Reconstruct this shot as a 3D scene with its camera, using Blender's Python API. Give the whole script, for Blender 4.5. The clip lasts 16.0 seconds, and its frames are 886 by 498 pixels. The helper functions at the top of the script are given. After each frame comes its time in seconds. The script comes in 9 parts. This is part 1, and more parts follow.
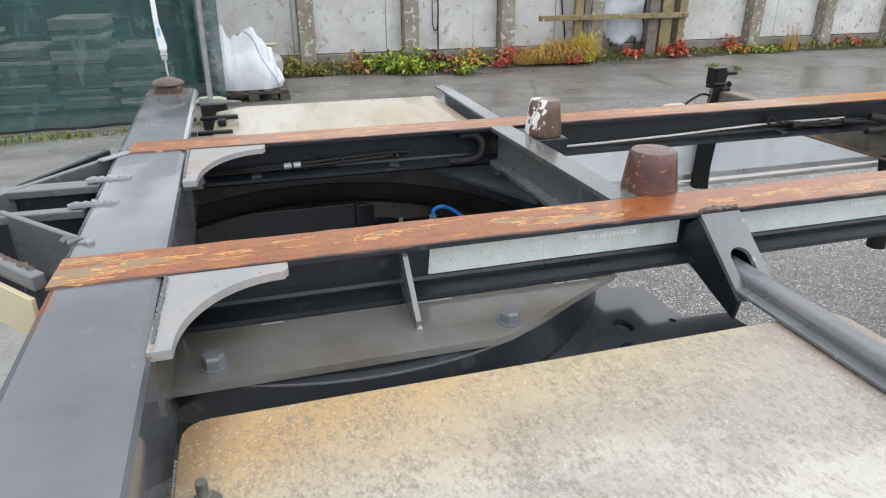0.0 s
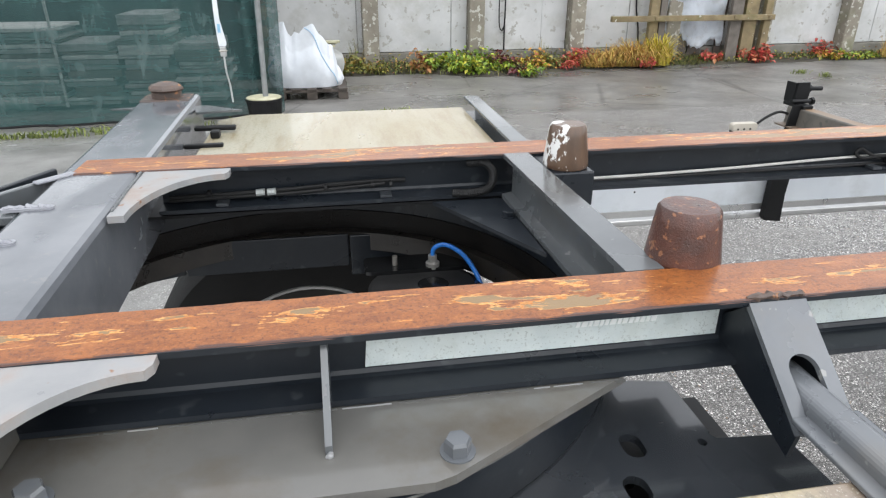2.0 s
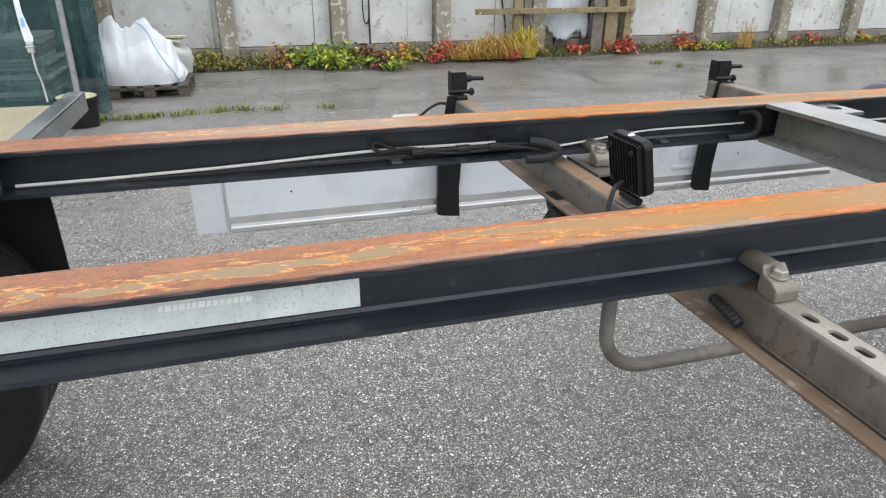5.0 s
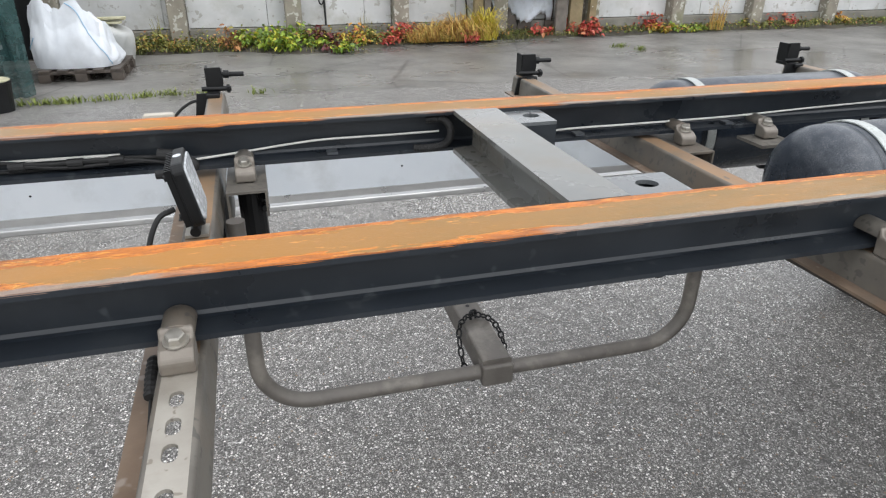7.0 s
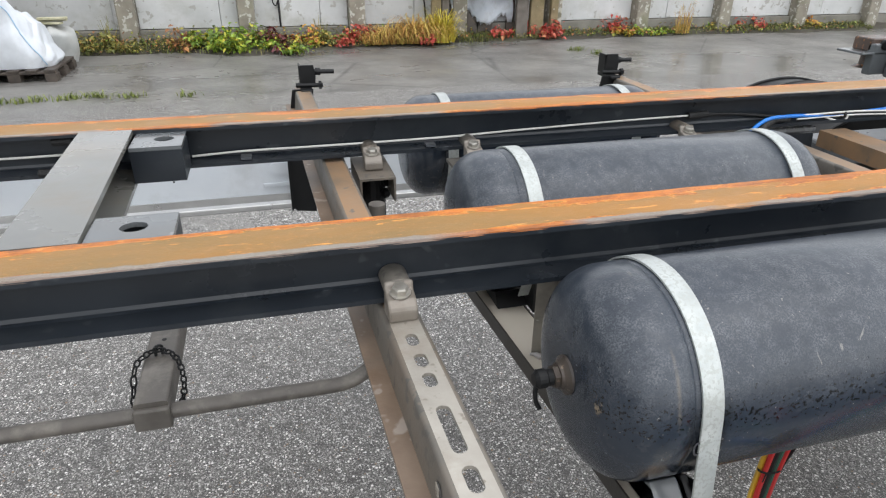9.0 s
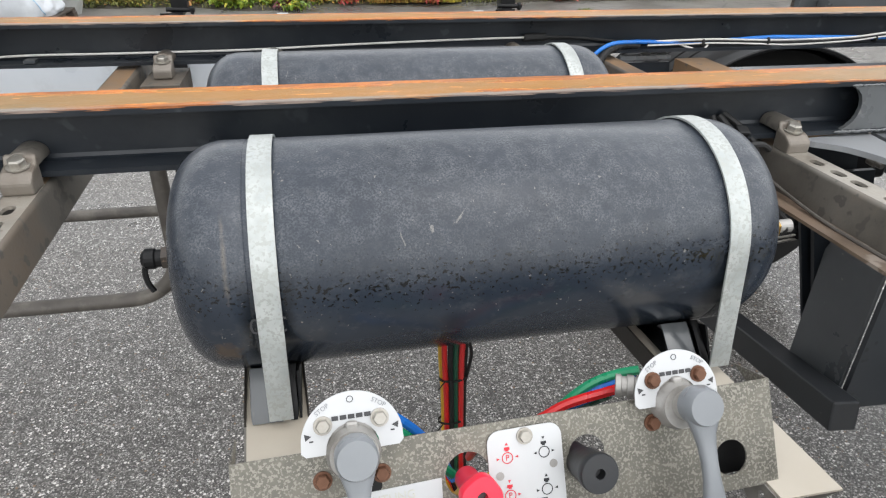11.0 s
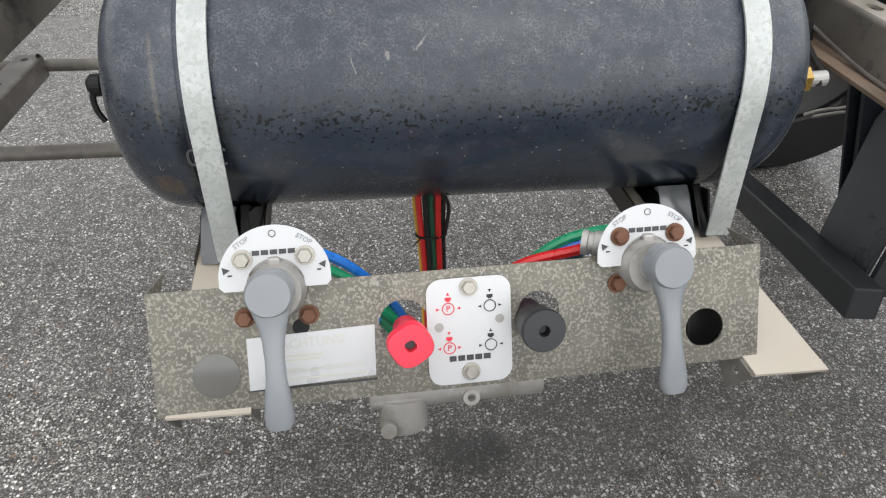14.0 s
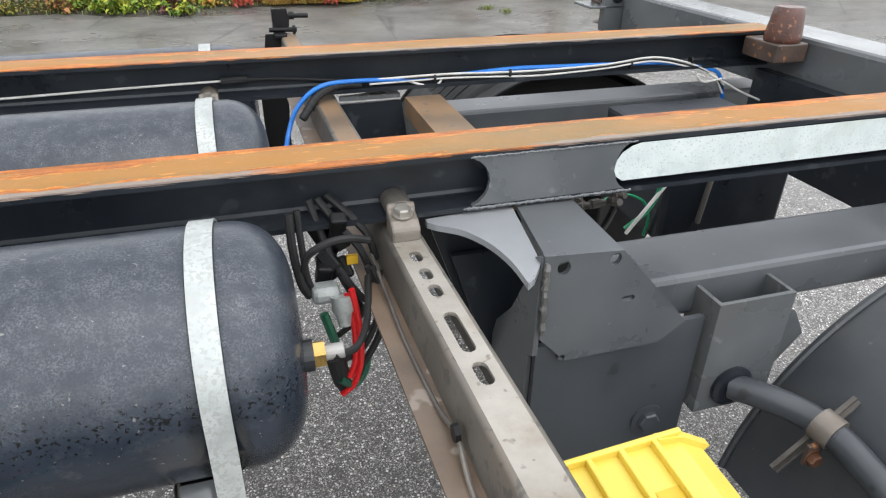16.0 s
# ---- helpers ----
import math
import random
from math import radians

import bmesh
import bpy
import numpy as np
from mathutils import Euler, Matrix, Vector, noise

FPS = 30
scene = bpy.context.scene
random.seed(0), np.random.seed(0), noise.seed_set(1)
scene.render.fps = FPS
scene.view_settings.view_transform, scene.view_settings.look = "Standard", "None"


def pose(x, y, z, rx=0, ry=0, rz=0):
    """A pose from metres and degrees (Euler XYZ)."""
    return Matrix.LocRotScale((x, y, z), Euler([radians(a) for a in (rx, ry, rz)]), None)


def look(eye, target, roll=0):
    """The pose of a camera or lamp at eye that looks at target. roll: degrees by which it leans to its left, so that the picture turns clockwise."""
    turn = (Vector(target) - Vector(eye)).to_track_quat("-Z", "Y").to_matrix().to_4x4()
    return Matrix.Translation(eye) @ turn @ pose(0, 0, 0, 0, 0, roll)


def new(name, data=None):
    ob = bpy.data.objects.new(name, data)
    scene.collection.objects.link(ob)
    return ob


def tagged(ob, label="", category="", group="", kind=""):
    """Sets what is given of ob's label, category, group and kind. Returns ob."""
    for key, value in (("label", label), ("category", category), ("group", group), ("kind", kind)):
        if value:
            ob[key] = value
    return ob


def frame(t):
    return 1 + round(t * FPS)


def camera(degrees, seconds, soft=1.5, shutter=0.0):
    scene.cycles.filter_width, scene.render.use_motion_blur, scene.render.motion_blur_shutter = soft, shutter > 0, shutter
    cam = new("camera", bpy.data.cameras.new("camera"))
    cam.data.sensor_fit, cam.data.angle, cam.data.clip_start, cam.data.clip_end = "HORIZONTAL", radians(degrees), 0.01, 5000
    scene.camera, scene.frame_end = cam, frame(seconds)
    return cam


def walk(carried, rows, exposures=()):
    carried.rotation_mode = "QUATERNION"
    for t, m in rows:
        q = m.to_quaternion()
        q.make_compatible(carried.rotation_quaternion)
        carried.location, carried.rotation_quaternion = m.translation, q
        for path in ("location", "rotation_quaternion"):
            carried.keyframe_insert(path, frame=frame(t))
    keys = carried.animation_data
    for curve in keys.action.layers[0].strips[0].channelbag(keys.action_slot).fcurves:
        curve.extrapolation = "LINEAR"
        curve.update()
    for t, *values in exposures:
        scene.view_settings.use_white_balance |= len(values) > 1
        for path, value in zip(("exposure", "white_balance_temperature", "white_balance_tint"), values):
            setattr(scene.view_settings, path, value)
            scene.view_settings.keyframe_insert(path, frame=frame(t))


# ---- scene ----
cam = camera(69.3, 16.0, 1.2)
PATH = [
    (0, (0.085, 0.036, 1.536), (0.585, 1.792, 0.719), -0.2),
    (0.5, (0.118, 0.172, 1.559), (0.439, 1.973, 0.75), -0.1),
    (1, (0.14, 0.262, 1.536), (0.405, 2.073, 0.729), -0.1),
    (1.5, (0.214, 0.289, 1.527), (0.456, 2.102, 0.718), -0.1),
    (2, (0.302, 0.28, 1.526), (0.607, 2.078, 0.705), -0.0),
    (2.5, (0.455, 0.241, 1.526), (0.88, 2.012, 0.699), 0.0),
    (3, (0.615, 0.202, 1.532), (1.119, 1.95, 0.702), 0.2),
    (3.5, (0.76, 0.222, 1.512), (1.27, 1.968, 0.68), 0.3),
    (3.7, (0.823, 0.23, 1.506), (1.332, 1.976, 0.674), 0.3),
    (5.8, (1.638, 0.189, 1.493), (2.138, 1.932, 0.651), 0.4),
    (6, (1.72, 0.196, 1.492), (2.211, 1.933, 0.63), 0.5),
    (6.5, (1.931, 0.201, 1.499), (2.417, 1.927, 0.615), 0.5),
    (7, (2.167, 0.161, 1.52), (2.647, 1.889, 0.632), 0.4),
    (7.5, (2.384, 0.135, 1.521), (2.864, 1.862, 0.634), 0.7),
    (8, (2.586, 0.159, 1.523), (3.064, 1.886, 0.635), 0.8),
    (8.5, (2.772, 0.152, 1.535), (3.243, 1.881, 0.646), 0.7),
    (9, (2.99, 0.101, 1.537), (3.459, 1.832, 0.65), 0.7),
    (9.5, (3.186, 0.06, 1.546), (3.656, 1.79, 0.659), 0.9),
    (9.7, (3.262, 0.066, 1.541), (3.73, 1.795, 0.651), 1.0),
    (11.8, (3.596, -0.095, 1.331), (3.848, 1.597, 0.294), 1.1),
    (12, (3.604, -0.084, 1.318), (3.831, 1.6, 0.262), 1.1),
    (12.5, (3.631, -0.062, 1.283), (3.833, 1.573, 0.15), 1.1),
    (13, (3.646, -0.048, 1.269), (3.836, 1.524, 0.047), 1.1),
    (13.5, (3.653, -0.04, 1.266), (3.834, 1.507, 0.011), 1.0),
    (14, (3.661, -0.023, 1.331), (3.836, 1.516, 0.065), 1.0),
    (14.5, (3.67, 0.038, 1.447), (3.943, 1.58, 0.204), 0.9),
    (15, (3.748, 0.084, 1.483), (4.215, 1.678, 0.369), 1.1),
    (15.5, (3.95, 0.076, 1.488), (4.447, 1.722, 0.467), 0.5),
    (16, (4.163, 0.065, 1.483), (4.673, 1.73, 0.5), 0.7),
]
walk(cam, [(t, look(eye, target, roll)) for t, eye, target, roll in PATH], [(0, 1.00, 6370, 10), (0.5, 1.06, 6370, 10), (1.5, 1.17, 6370, 10), (3.7, 1.11, 6370, 10), (7, 1.09, 6390, 10), (9.7, 1.10, 6410, 10), (11.8, 1.10, 6560, 10), (12.6, 1.02, 6560, 10), (13.8, 1.01, 6580, 10), (14.5, 1.14, 6540, 10), (15.2, 1.27, 6500, 10), (16, 1.22, 6400, 10)])

# ---- light ----
world = bpy.data.worlds.new("overcast")
scene.world = world
world.use_nodes = True
wn, wl = world.node_tree.nodes, world.node_tree.links
sky = wn.new("ShaderNodeTexSky")
sky.sky_type = "NISHITA"
sky.sun_disc = False
sky.sun_elevation, sky.sun_rotation = radians(66), radians(150)
sky.air_density, sky.dust_density, sky.ozone_density = 1.4, 1.2, 1.0
pale = wn.new("ShaderNodeHueSaturation")
pale.inputs["Saturation"].default_value = 0.12
wl.new(sky.outputs[0], pale.inputs["Color"])
wl.new(pale.outputs[0], wn["Background"].inputs[0])
wn["Background"].inputs[1].default_value = 0.15
sun = new("sun", bpy.data.lights.new("sun", "SUN"))
sun.data.energy, sun.data.angle, sun.data.color = 0.5, radians(120), (1.0, 0.99, 0.985)
sun.matrix_world = look((0, 0, 30), (-4, 9, 0))

# ---- building helpers ----
SKEW = -0.03                       # cross members lie a little askew to the rails


def part(name, bm, material, parent=None, label=""):
    me = bpy.data.meshes.new(name)
    bmesh.ops.recalc_face_normals(bm, faces=bm.faces[:])
    bm.to_mesh(me)
    bm.free()
    ob = new(name, me)
    me.materials.append(material)
    if parent is not None:
        ob.parent = parent
        ob.matrix_parent_inverse = Matrix.Translation(parent.location).inverted()
    if label:
        ob["label"] = label
    return ob


def thing(name, loc, label, category, group="", kind=""):
    ob = new(name)
    ob.empty_display_size = 0.05
    ob.location = loc
    return tagged(ob, label, category, group, kind)


def smooth(ob, angle=35):
    me = ob.data
    for p in me.polygons:
        p.use_smooth = True
    bm = bmesh.new()
    bm.from_mesh(me)
    for e in bm.edges:
        e.smooth = len(e.link_faces) == 2 and e.calc_face_angle(0) < radians(angle)
    bm.to_mesh(me)
    bm.free()
    return ob


def box(x0, x1, y0, y1, z0, z1, bevel=0.0, bm=None, skew=0.0):
    own = bmesh.new()
    vs = bmesh.ops.create_cube(own, size=1)["verts"]
    for v in vs:
        v.co = Vector(((x0 + x1) / 2 + v.co.x * (x1 - x0), (y0 + y1) / 2 + v.co.y * (y1 - y0), (z0 + z1) / 2 + v.co.z * (z1 - z0)))
    if bevel:
        bmesh.ops.bevel(own, geom=own.edges[:], offset=bevel, segments=2, affect="EDGES", profile=0.5)
    if skew:
        for v in own.verts:
            v.co.x += skew * (v.co.y - 1.29)
    return add(own, bm)


def add(own, bm):
    if bm is None:
        return own
    me = bpy.data.meshes.new("tmp")
    own.to_mesh(me)
    own.free()
    bm.from_mesh(me)
    bpy.data.meshes.remove(me)
    return bm


def moved(bm, m):
    bmesh.ops.transform(bm, matrix=m, verts=bm.verts[:])
    return bm


def prism(pts, a0, a1, axis="x", bm=None, bevel=0.0):
    """A closed outline swept straight from a0 to a1 along an axis; pts are the two other coordinates in xyz order."""
    own = bmesh.new()

    def at(p, a):
        return {"x": (a, p[0], p[1]), "y": (p[0], a, p[1]), "z": (p[0], p[1], a)}[axis]
    lo = [own.verts.new(at(p, a0)) for p in pts]
    hi = [own.verts.new(at(p, a1)) for p in pts]
    n = len(pts)
    own.faces.new(lo)
    own.faces.new(hi[::-1])
    for i in range(n):
        own.faces.new((lo[i], hi[i], hi[(i + 1) % n], lo[(i + 1) % n]))
    if bevel:
        bmesh.ops.recalc_face_normals(own, faces=own.faces[:])
        sharp = [e for e in own.edges if len(e.link_faces) == 2 and e.calc_face_angle(0) > 0.5]
        bmesh.ops.bevel(own, geom=sharp, offset=bevel, segments=2, affect="EDGES", profile=0.5)
    return add(own, bm)


def plate(outer, holes, thick, m=None, bm=None):
    """A flat plate in the xy plane from z 0 down to -thick, with holes through it; placed by m."""
    own = bmesh.new()
    loops = []
    edges = []
    for loop in [outer, *holes]:
        vs = [own.verts.new((p[0], p[1], 0)) for p in loop]
        es = [own.edges.new((vs[i], vs[(i + 1) % len(vs)])) for i in range(len(vs))]
        edges += es
        loops.append(vs)
    bmesh.ops.triangle_fill(own, use_beauty=True, use_dissolve=False, edges=edges)
    top = own.faces[:]
    low = {v: own.verts.new((v.co.x, v.co.y, -thick)) for v in own.verts[:]}
    for f in top:
        own.faces.new([low[v] for v in f.verts][::-1])
    for vs in loops:
        for i in range(len(vs)):
            a, b = vs[i], vs[(i + 1) % len(vs)]
            own.faces.new((a, b, low[b], low[a]))
    bmesh.ops.recalc_face_normals(own, faces=own.faces[:])
    if m is not None:
        moved(own, m)
    return add(own, bm)


def ring(cx, cy, rx, ry=None, n=20, a0=0.0):
    ry = rx if ry is None else ry
    return [(cx + rx * math.cos(a0 + 2 * math.pi * i / n), cy + ry * math.sin(a0 + 2 * math.pi * i / n)) for i in range(n)]


def slot(cx, cy, hx, hy, n=6):
    """A slot with round ends, longest along y (hx: half width, hy: half length)."""
    out = []
    for s in (1, -1):
        for i in range(n + 1):
            a = math.pi * i / n + (0 if s > 0 else math.pi)
            out.append((cx + hx * math.cos(a), cy + s * (hy - hx) + hx * math.sin(a)))
    return out


def rounded(x0, x1, y0, y1, r, n=5):
    out = []
    for cx, cy, a in ((x1 - r, y1 - r, 0), (x0 + r, y1 - r, 90), (x0 + r, y0 + r, 180), (x1 - r, y0 + r, 270)):
        for i in range(n + 1):
            b = radians(a + 90 * i / n)
            out.append((cx + r * math.cos(b), cy + r * math.sin(b)))
    return out


def lathe(profile, p, axis=(0, 0, 1), n=32, bm=None, cap=True):
    """A body of revolution: profile of (radius, height) from p along axis."""
    own = bmesh.new()
    rows = []
    for r, h in profile:
        rows.append([own.verts.new((r * math.cos(2 * math.pi * i / n), r * math.sin(2 * math.pi * i / n), h)) for i in range(n)])
    for a, b in zip(rows, rows[1:]):
        for i in range(n):
            own.faces.new((a[i], a[(i + 1) % n], b[(i + 1) % n], b[i]))
    if cap:
        own.faces.new(rows[0][::-1])
        own.faces.new(rows[-1])
    turn = Vector((0, 0, 1)).rotation_difference(Vector(axis)).to_matrix().to_4x4()
    moved(own, Matrix.Translation(p) @ turn)
    return add(own, bm)


def rod(a, b, r, n=16, bm=None):
    a, b = Vector(a), Vector(b)
    return lathe([(r, 0), (r, (b - a).length)], a, (b - a).normalized(), n, bm)


def hexbolt(p, axis, af=0.017, h=0.009, bm=None, washer=True):
    own = bmesh.new()
    if washer:
        lathe([(af * 0.75, 0), (af * 0.75, 0.002)], (0, 0, 0), (0, 0, 1), 18, own)
    r = af / math.sqrt(3)
    lathe([(r, 0.002), (r, h * 0.8), (r * 0.86, h)], (0, 0, 0), (0, 0, 1), 6, own)
    turn = Vector((0, 0, 1)).rotation_difference(Vector(axis)).to_matrix().to_4x4()
    moved(own, Matrix.Translation(p) @ turn)
    return add(own, bm)


def smoothed(points, steps=6):
    """A Catmull-Rom line through the points."""
    ps = [Vector(p) for p in points]
    ps = [ps[0] * 2 - ps[1], *ps, ps[-1] * 2 - ps[-2]]
    out = []
    for i in range(1, len(ps) - 2):
        a, b, c, d = ps[i - 1:i + 3]
        for k in range(steps):
            t = k / steps
            out.append(0.5 * (2 * b + (c - a) * t + (2 * a - 5 * b + 4 * c - d) * t * t + (3 * b - a - 3 * c + d) * t ** 3))
    out.append(ps[-2])
    return out


def hose(points, r, n=8, steps=6, bm=None, ribs=0.0, straight=False):
    """A round hose or pipe along points."""
    line = [Vector(p) for p in points] if straight else smoothed(points, steps)
    own = bmesh.new()
    rows = []
    up = Vector((0.13, 0.21, 0.97))
    for i, p in enumerate(line):
        d = (line[min(i + 1, len(line) - 1)] - line[max(i - 1, 0)]).normalized()
        u = (up - d * up.dot(d)).normalized()
        up = u
        w = d.cross(u)
        rr = r * (1 + (ribs if i % 2 else -ribs))
        rows.append([own.verts.new(p + rr * (u * math.cos(2 * math.pi * k / n) + w * math.sin(2 * math.pi * k / n))) for k in range(n)])
    for a, b in zip(rows, rows[1:]):
        for k in range(n):
            own.faces.new((a[k], a[(k + 1) % n], b[(k + 1) % n], b[k]))
    own.faces.new(rows[0][::-1])
    own.faces.new(rows[-1])
    return add(own, bm)


def weld(points, r, bm=None, seed=3):
    """An uneven weld bead along points."""
    rnd = random.Random(seed)
    line = []
    ps = [Vector(p) for p in points]
    for a, b in zip(ps, ps[1:]):
        n = max(3, int((b - a).length / (r * 1.1)))
        line += [a.lerp(b, i / n) for i in range(n)]
    line.append(ps[-1])
    own = bmesh.new()
    rows = []
    for i, p in enumerate(line):
        d = (line[min(i + 1, len(line) - 1)] - line[max(i - 1, 0)]).normalized()
        u = d.orthogonal().normalized()
        w = d.cross(u)
        rr = r * (rnd.uniform(0.65, 1.2) if 0 < i < len(line) - 1 else 0.4)
        q = p + Vector([rnd.uniform(-0.3, 0.3) * r for _ in range(3)])
        rows.append([own.verts.new(q + rr * rnd.uniform(0.85, 1.15) * (u * math.cos(k * math.pi / 3) + w * math.sin(k * math.pi / 3))) for k in range(6)])
    for a, b in zip(rows, rows[1:]):
        for k in range(6):
            own.faces.new((a[k], a[(k + 1) % 6], b[(k + 1) % 6], b[k]))
    own.faces.new(rows[0][::-1])
    own.faces.new(rows[-1])
    return add(own, bm)


def words(name, text, size, m, material, parent, bold=0.0):
    cu = bpy.data.curves.new(name, "FONT")
    cu.body, cu.size, cu.align_x, cu.align_y, cu.offset, cu.extrude = text, size, "CENTER", "CENTER", bold, 0.0002
    cu.resolution_u = 3
    tmp = bpy.data.objects.new(name, cu)
    scene.collection.objects.link(tmp)
    bpy.context.view_layer.update()
    me = bpy.data.meshes.new_from_object(tmp.evaluated_get(bpy.context.evaluated_depsgraph_get()))
    bpy.data.objects.remove(tmp)
    me.transform(m)
    ob = new(name, me)
    me.materials.clear()
    me.materials.append(material)
    ob.parent = parent
    ob.matrix_parent_inverse = Matrix.Translation(parent.location).inverted()
    return ob


# ---- materials ----
def nodes_of(name):
    m = bpy.data.materials.new(name)
    m.use_nodes = True
    return m, m.node_tree.nodes, m.node_tree.links, m.node_tree.nodes["Principled BSDF"]


def ramp(nt, links, src, stops, mode="LINEAR"):
    r = nt.new("ShaderNodeValToRGB")
    r.color_ramp.interpolation = mode
    el = r.color_ramp.elements
    while len(el) < len(stops):
        el.new(0.5)
    for e, (p, c) in zip(el, stops):
        e.position = p
        e.color = (*c, 1) if len(c) == 3 else c
    links.new(src, r.inputs[0])
    return r.outputs[0]


def grey(v):
    return (v, v, v)


def noise_of(nt, links, scale, detail=4, rough=0.55, stretch=(1, 1, 1), distort=0.0, coord="Object"):
    tc = nt.new("ShaderNodeTexCoord")
    mp = nt.new("ShaderNodeMapping")
    mp.inputs["Scale"].default_value = stretch
    links.new(tc.outputs[coord], mp.inputs[0])
    n = nt.new("ShaderNodeTexNoise")
    n.inputs["Scale"].default_value, n.inputs["Detail"].default_value = scale, detail
    n.inputs["Roughness"].default_value, n.inputs["Distortion"].default_value = rough, distort
    links.new(mp.outputs[0], n.inputs["Vector"])
    return n.outputs["Fac"]


def cells_of(nt, links, scale, stretch=(1, 1, 1), feature="F1", out="Distance", rnd=1.0):
    tc = nt.new("ShaderNodeTexCoord")
    mp = nt.new("ShaderNodeMapping")
    mp.inputs["Scale"].default_value = stretch
    links.new(tc.outputs["Object"], mp.inputs[0])
    v = nt.new("ShaderNodeTexVoronoi")
    v.feature = feature
    v.inputs["Scale"].default_value = scale
    v.inputs["Randomness"].default_value = rnd
    links.new(mp.outputs[0], v.inputs["Vector"])
    return v.outputs[out]


def mix(nt, links, fac, a, b, blend="MIX"):
    n = nt.new("ShaderNodeMix")
    n.data_type, n.blend_type = "RGBA", blend
    for sock, val in ((n.inputs["Factor"], fac), (n.inputs["A"], a), (n.inputs["B"], b)):
        if isinstance(val, (int, float)):
            sock.default_value = val
        elif isinstance(val, tuple):
            sock.default_value = (*val, 1)
        else:
            links.new(val, sock)
    return n.outputs["Result"]


def math_of(nt, links, op, a, b):
    n = nt.new("ShaderNodeMath")
    n.operation = op
    for sock, val in ((n.inputs[0], a), (n.inputs[1], b)):
        if isinstance(val, (int, float)):
            sock.default_value = val
        else:
            links.new(val, sock)
    return n.outputs[0]


def bump(nt, links, bsdf, src, strength, dist=0.002):
    b = nt.new("ShaderNodeBump")
    b.inputs["Strength"].default_value, b.inputs["Distance"].default_value = strength, dist
    links.new(src, b.inputs["Height"])
    links.new(b.outputs[0], bsdf.inputs["Normal"])


def painted(name, a, b, scale=6, rough=(0.3, 0.55), metal=0.0, bumps=0.15, spots=None, spot_scale=90, spot_at=0.66, dirt=None, dirt_scale=3, coat=0.0, spec=0.5):
    """A worn surface: two tones, small spots of a third, broad dirt of a fourth, uneven gloss."""
    m, nt, lk, p = nodes_of(name)
    n1 = noise_of(nt, lk, scale, 6)
    n2 = noise_of(nt, lk, scale * 14, 3)
    col = mix(nt, lk, ramp(nt, lk, n1, [(0.3, grey(0)), (0.7, grey(1))]), a, b)
    if dirt:
        n4 = noise_of(nt, lk, dirt_scale, 8, 0.65)
        col = mix(nt, lk, ramp(nt, lk, n4, [(0.5, grey(0)), (0.72, grey(0.8))]), col, dirt)
    if spots:
        n3 = noise_of(nt, lk, spot_scale, 2)
        col = mix(nt, lk, ramp(nt, lk, n3, [(spot_at, grey(0)), (spot_at + 0.05, grey(1))]), col, spots)
    lk.new(col, p.inputs["Base Color"])
    lk.new(ramp(nt, lk, n1, [(0.3, grey(rough[0])), (0.7, grey(rough[1]))]), p.inputs["Roughness"])
    p.inputs["Metallic"].default_value = metal
    p.inputs["Specular IOR Level"].default_value = spec
    p.inputs["Coat Weight"].default_value = coat
    p.inputs["Coat Roughness"].default_value = 0.08
    if bumps:
        bump(nt, lk, p, n2, bumps, 0.0015)
    return m


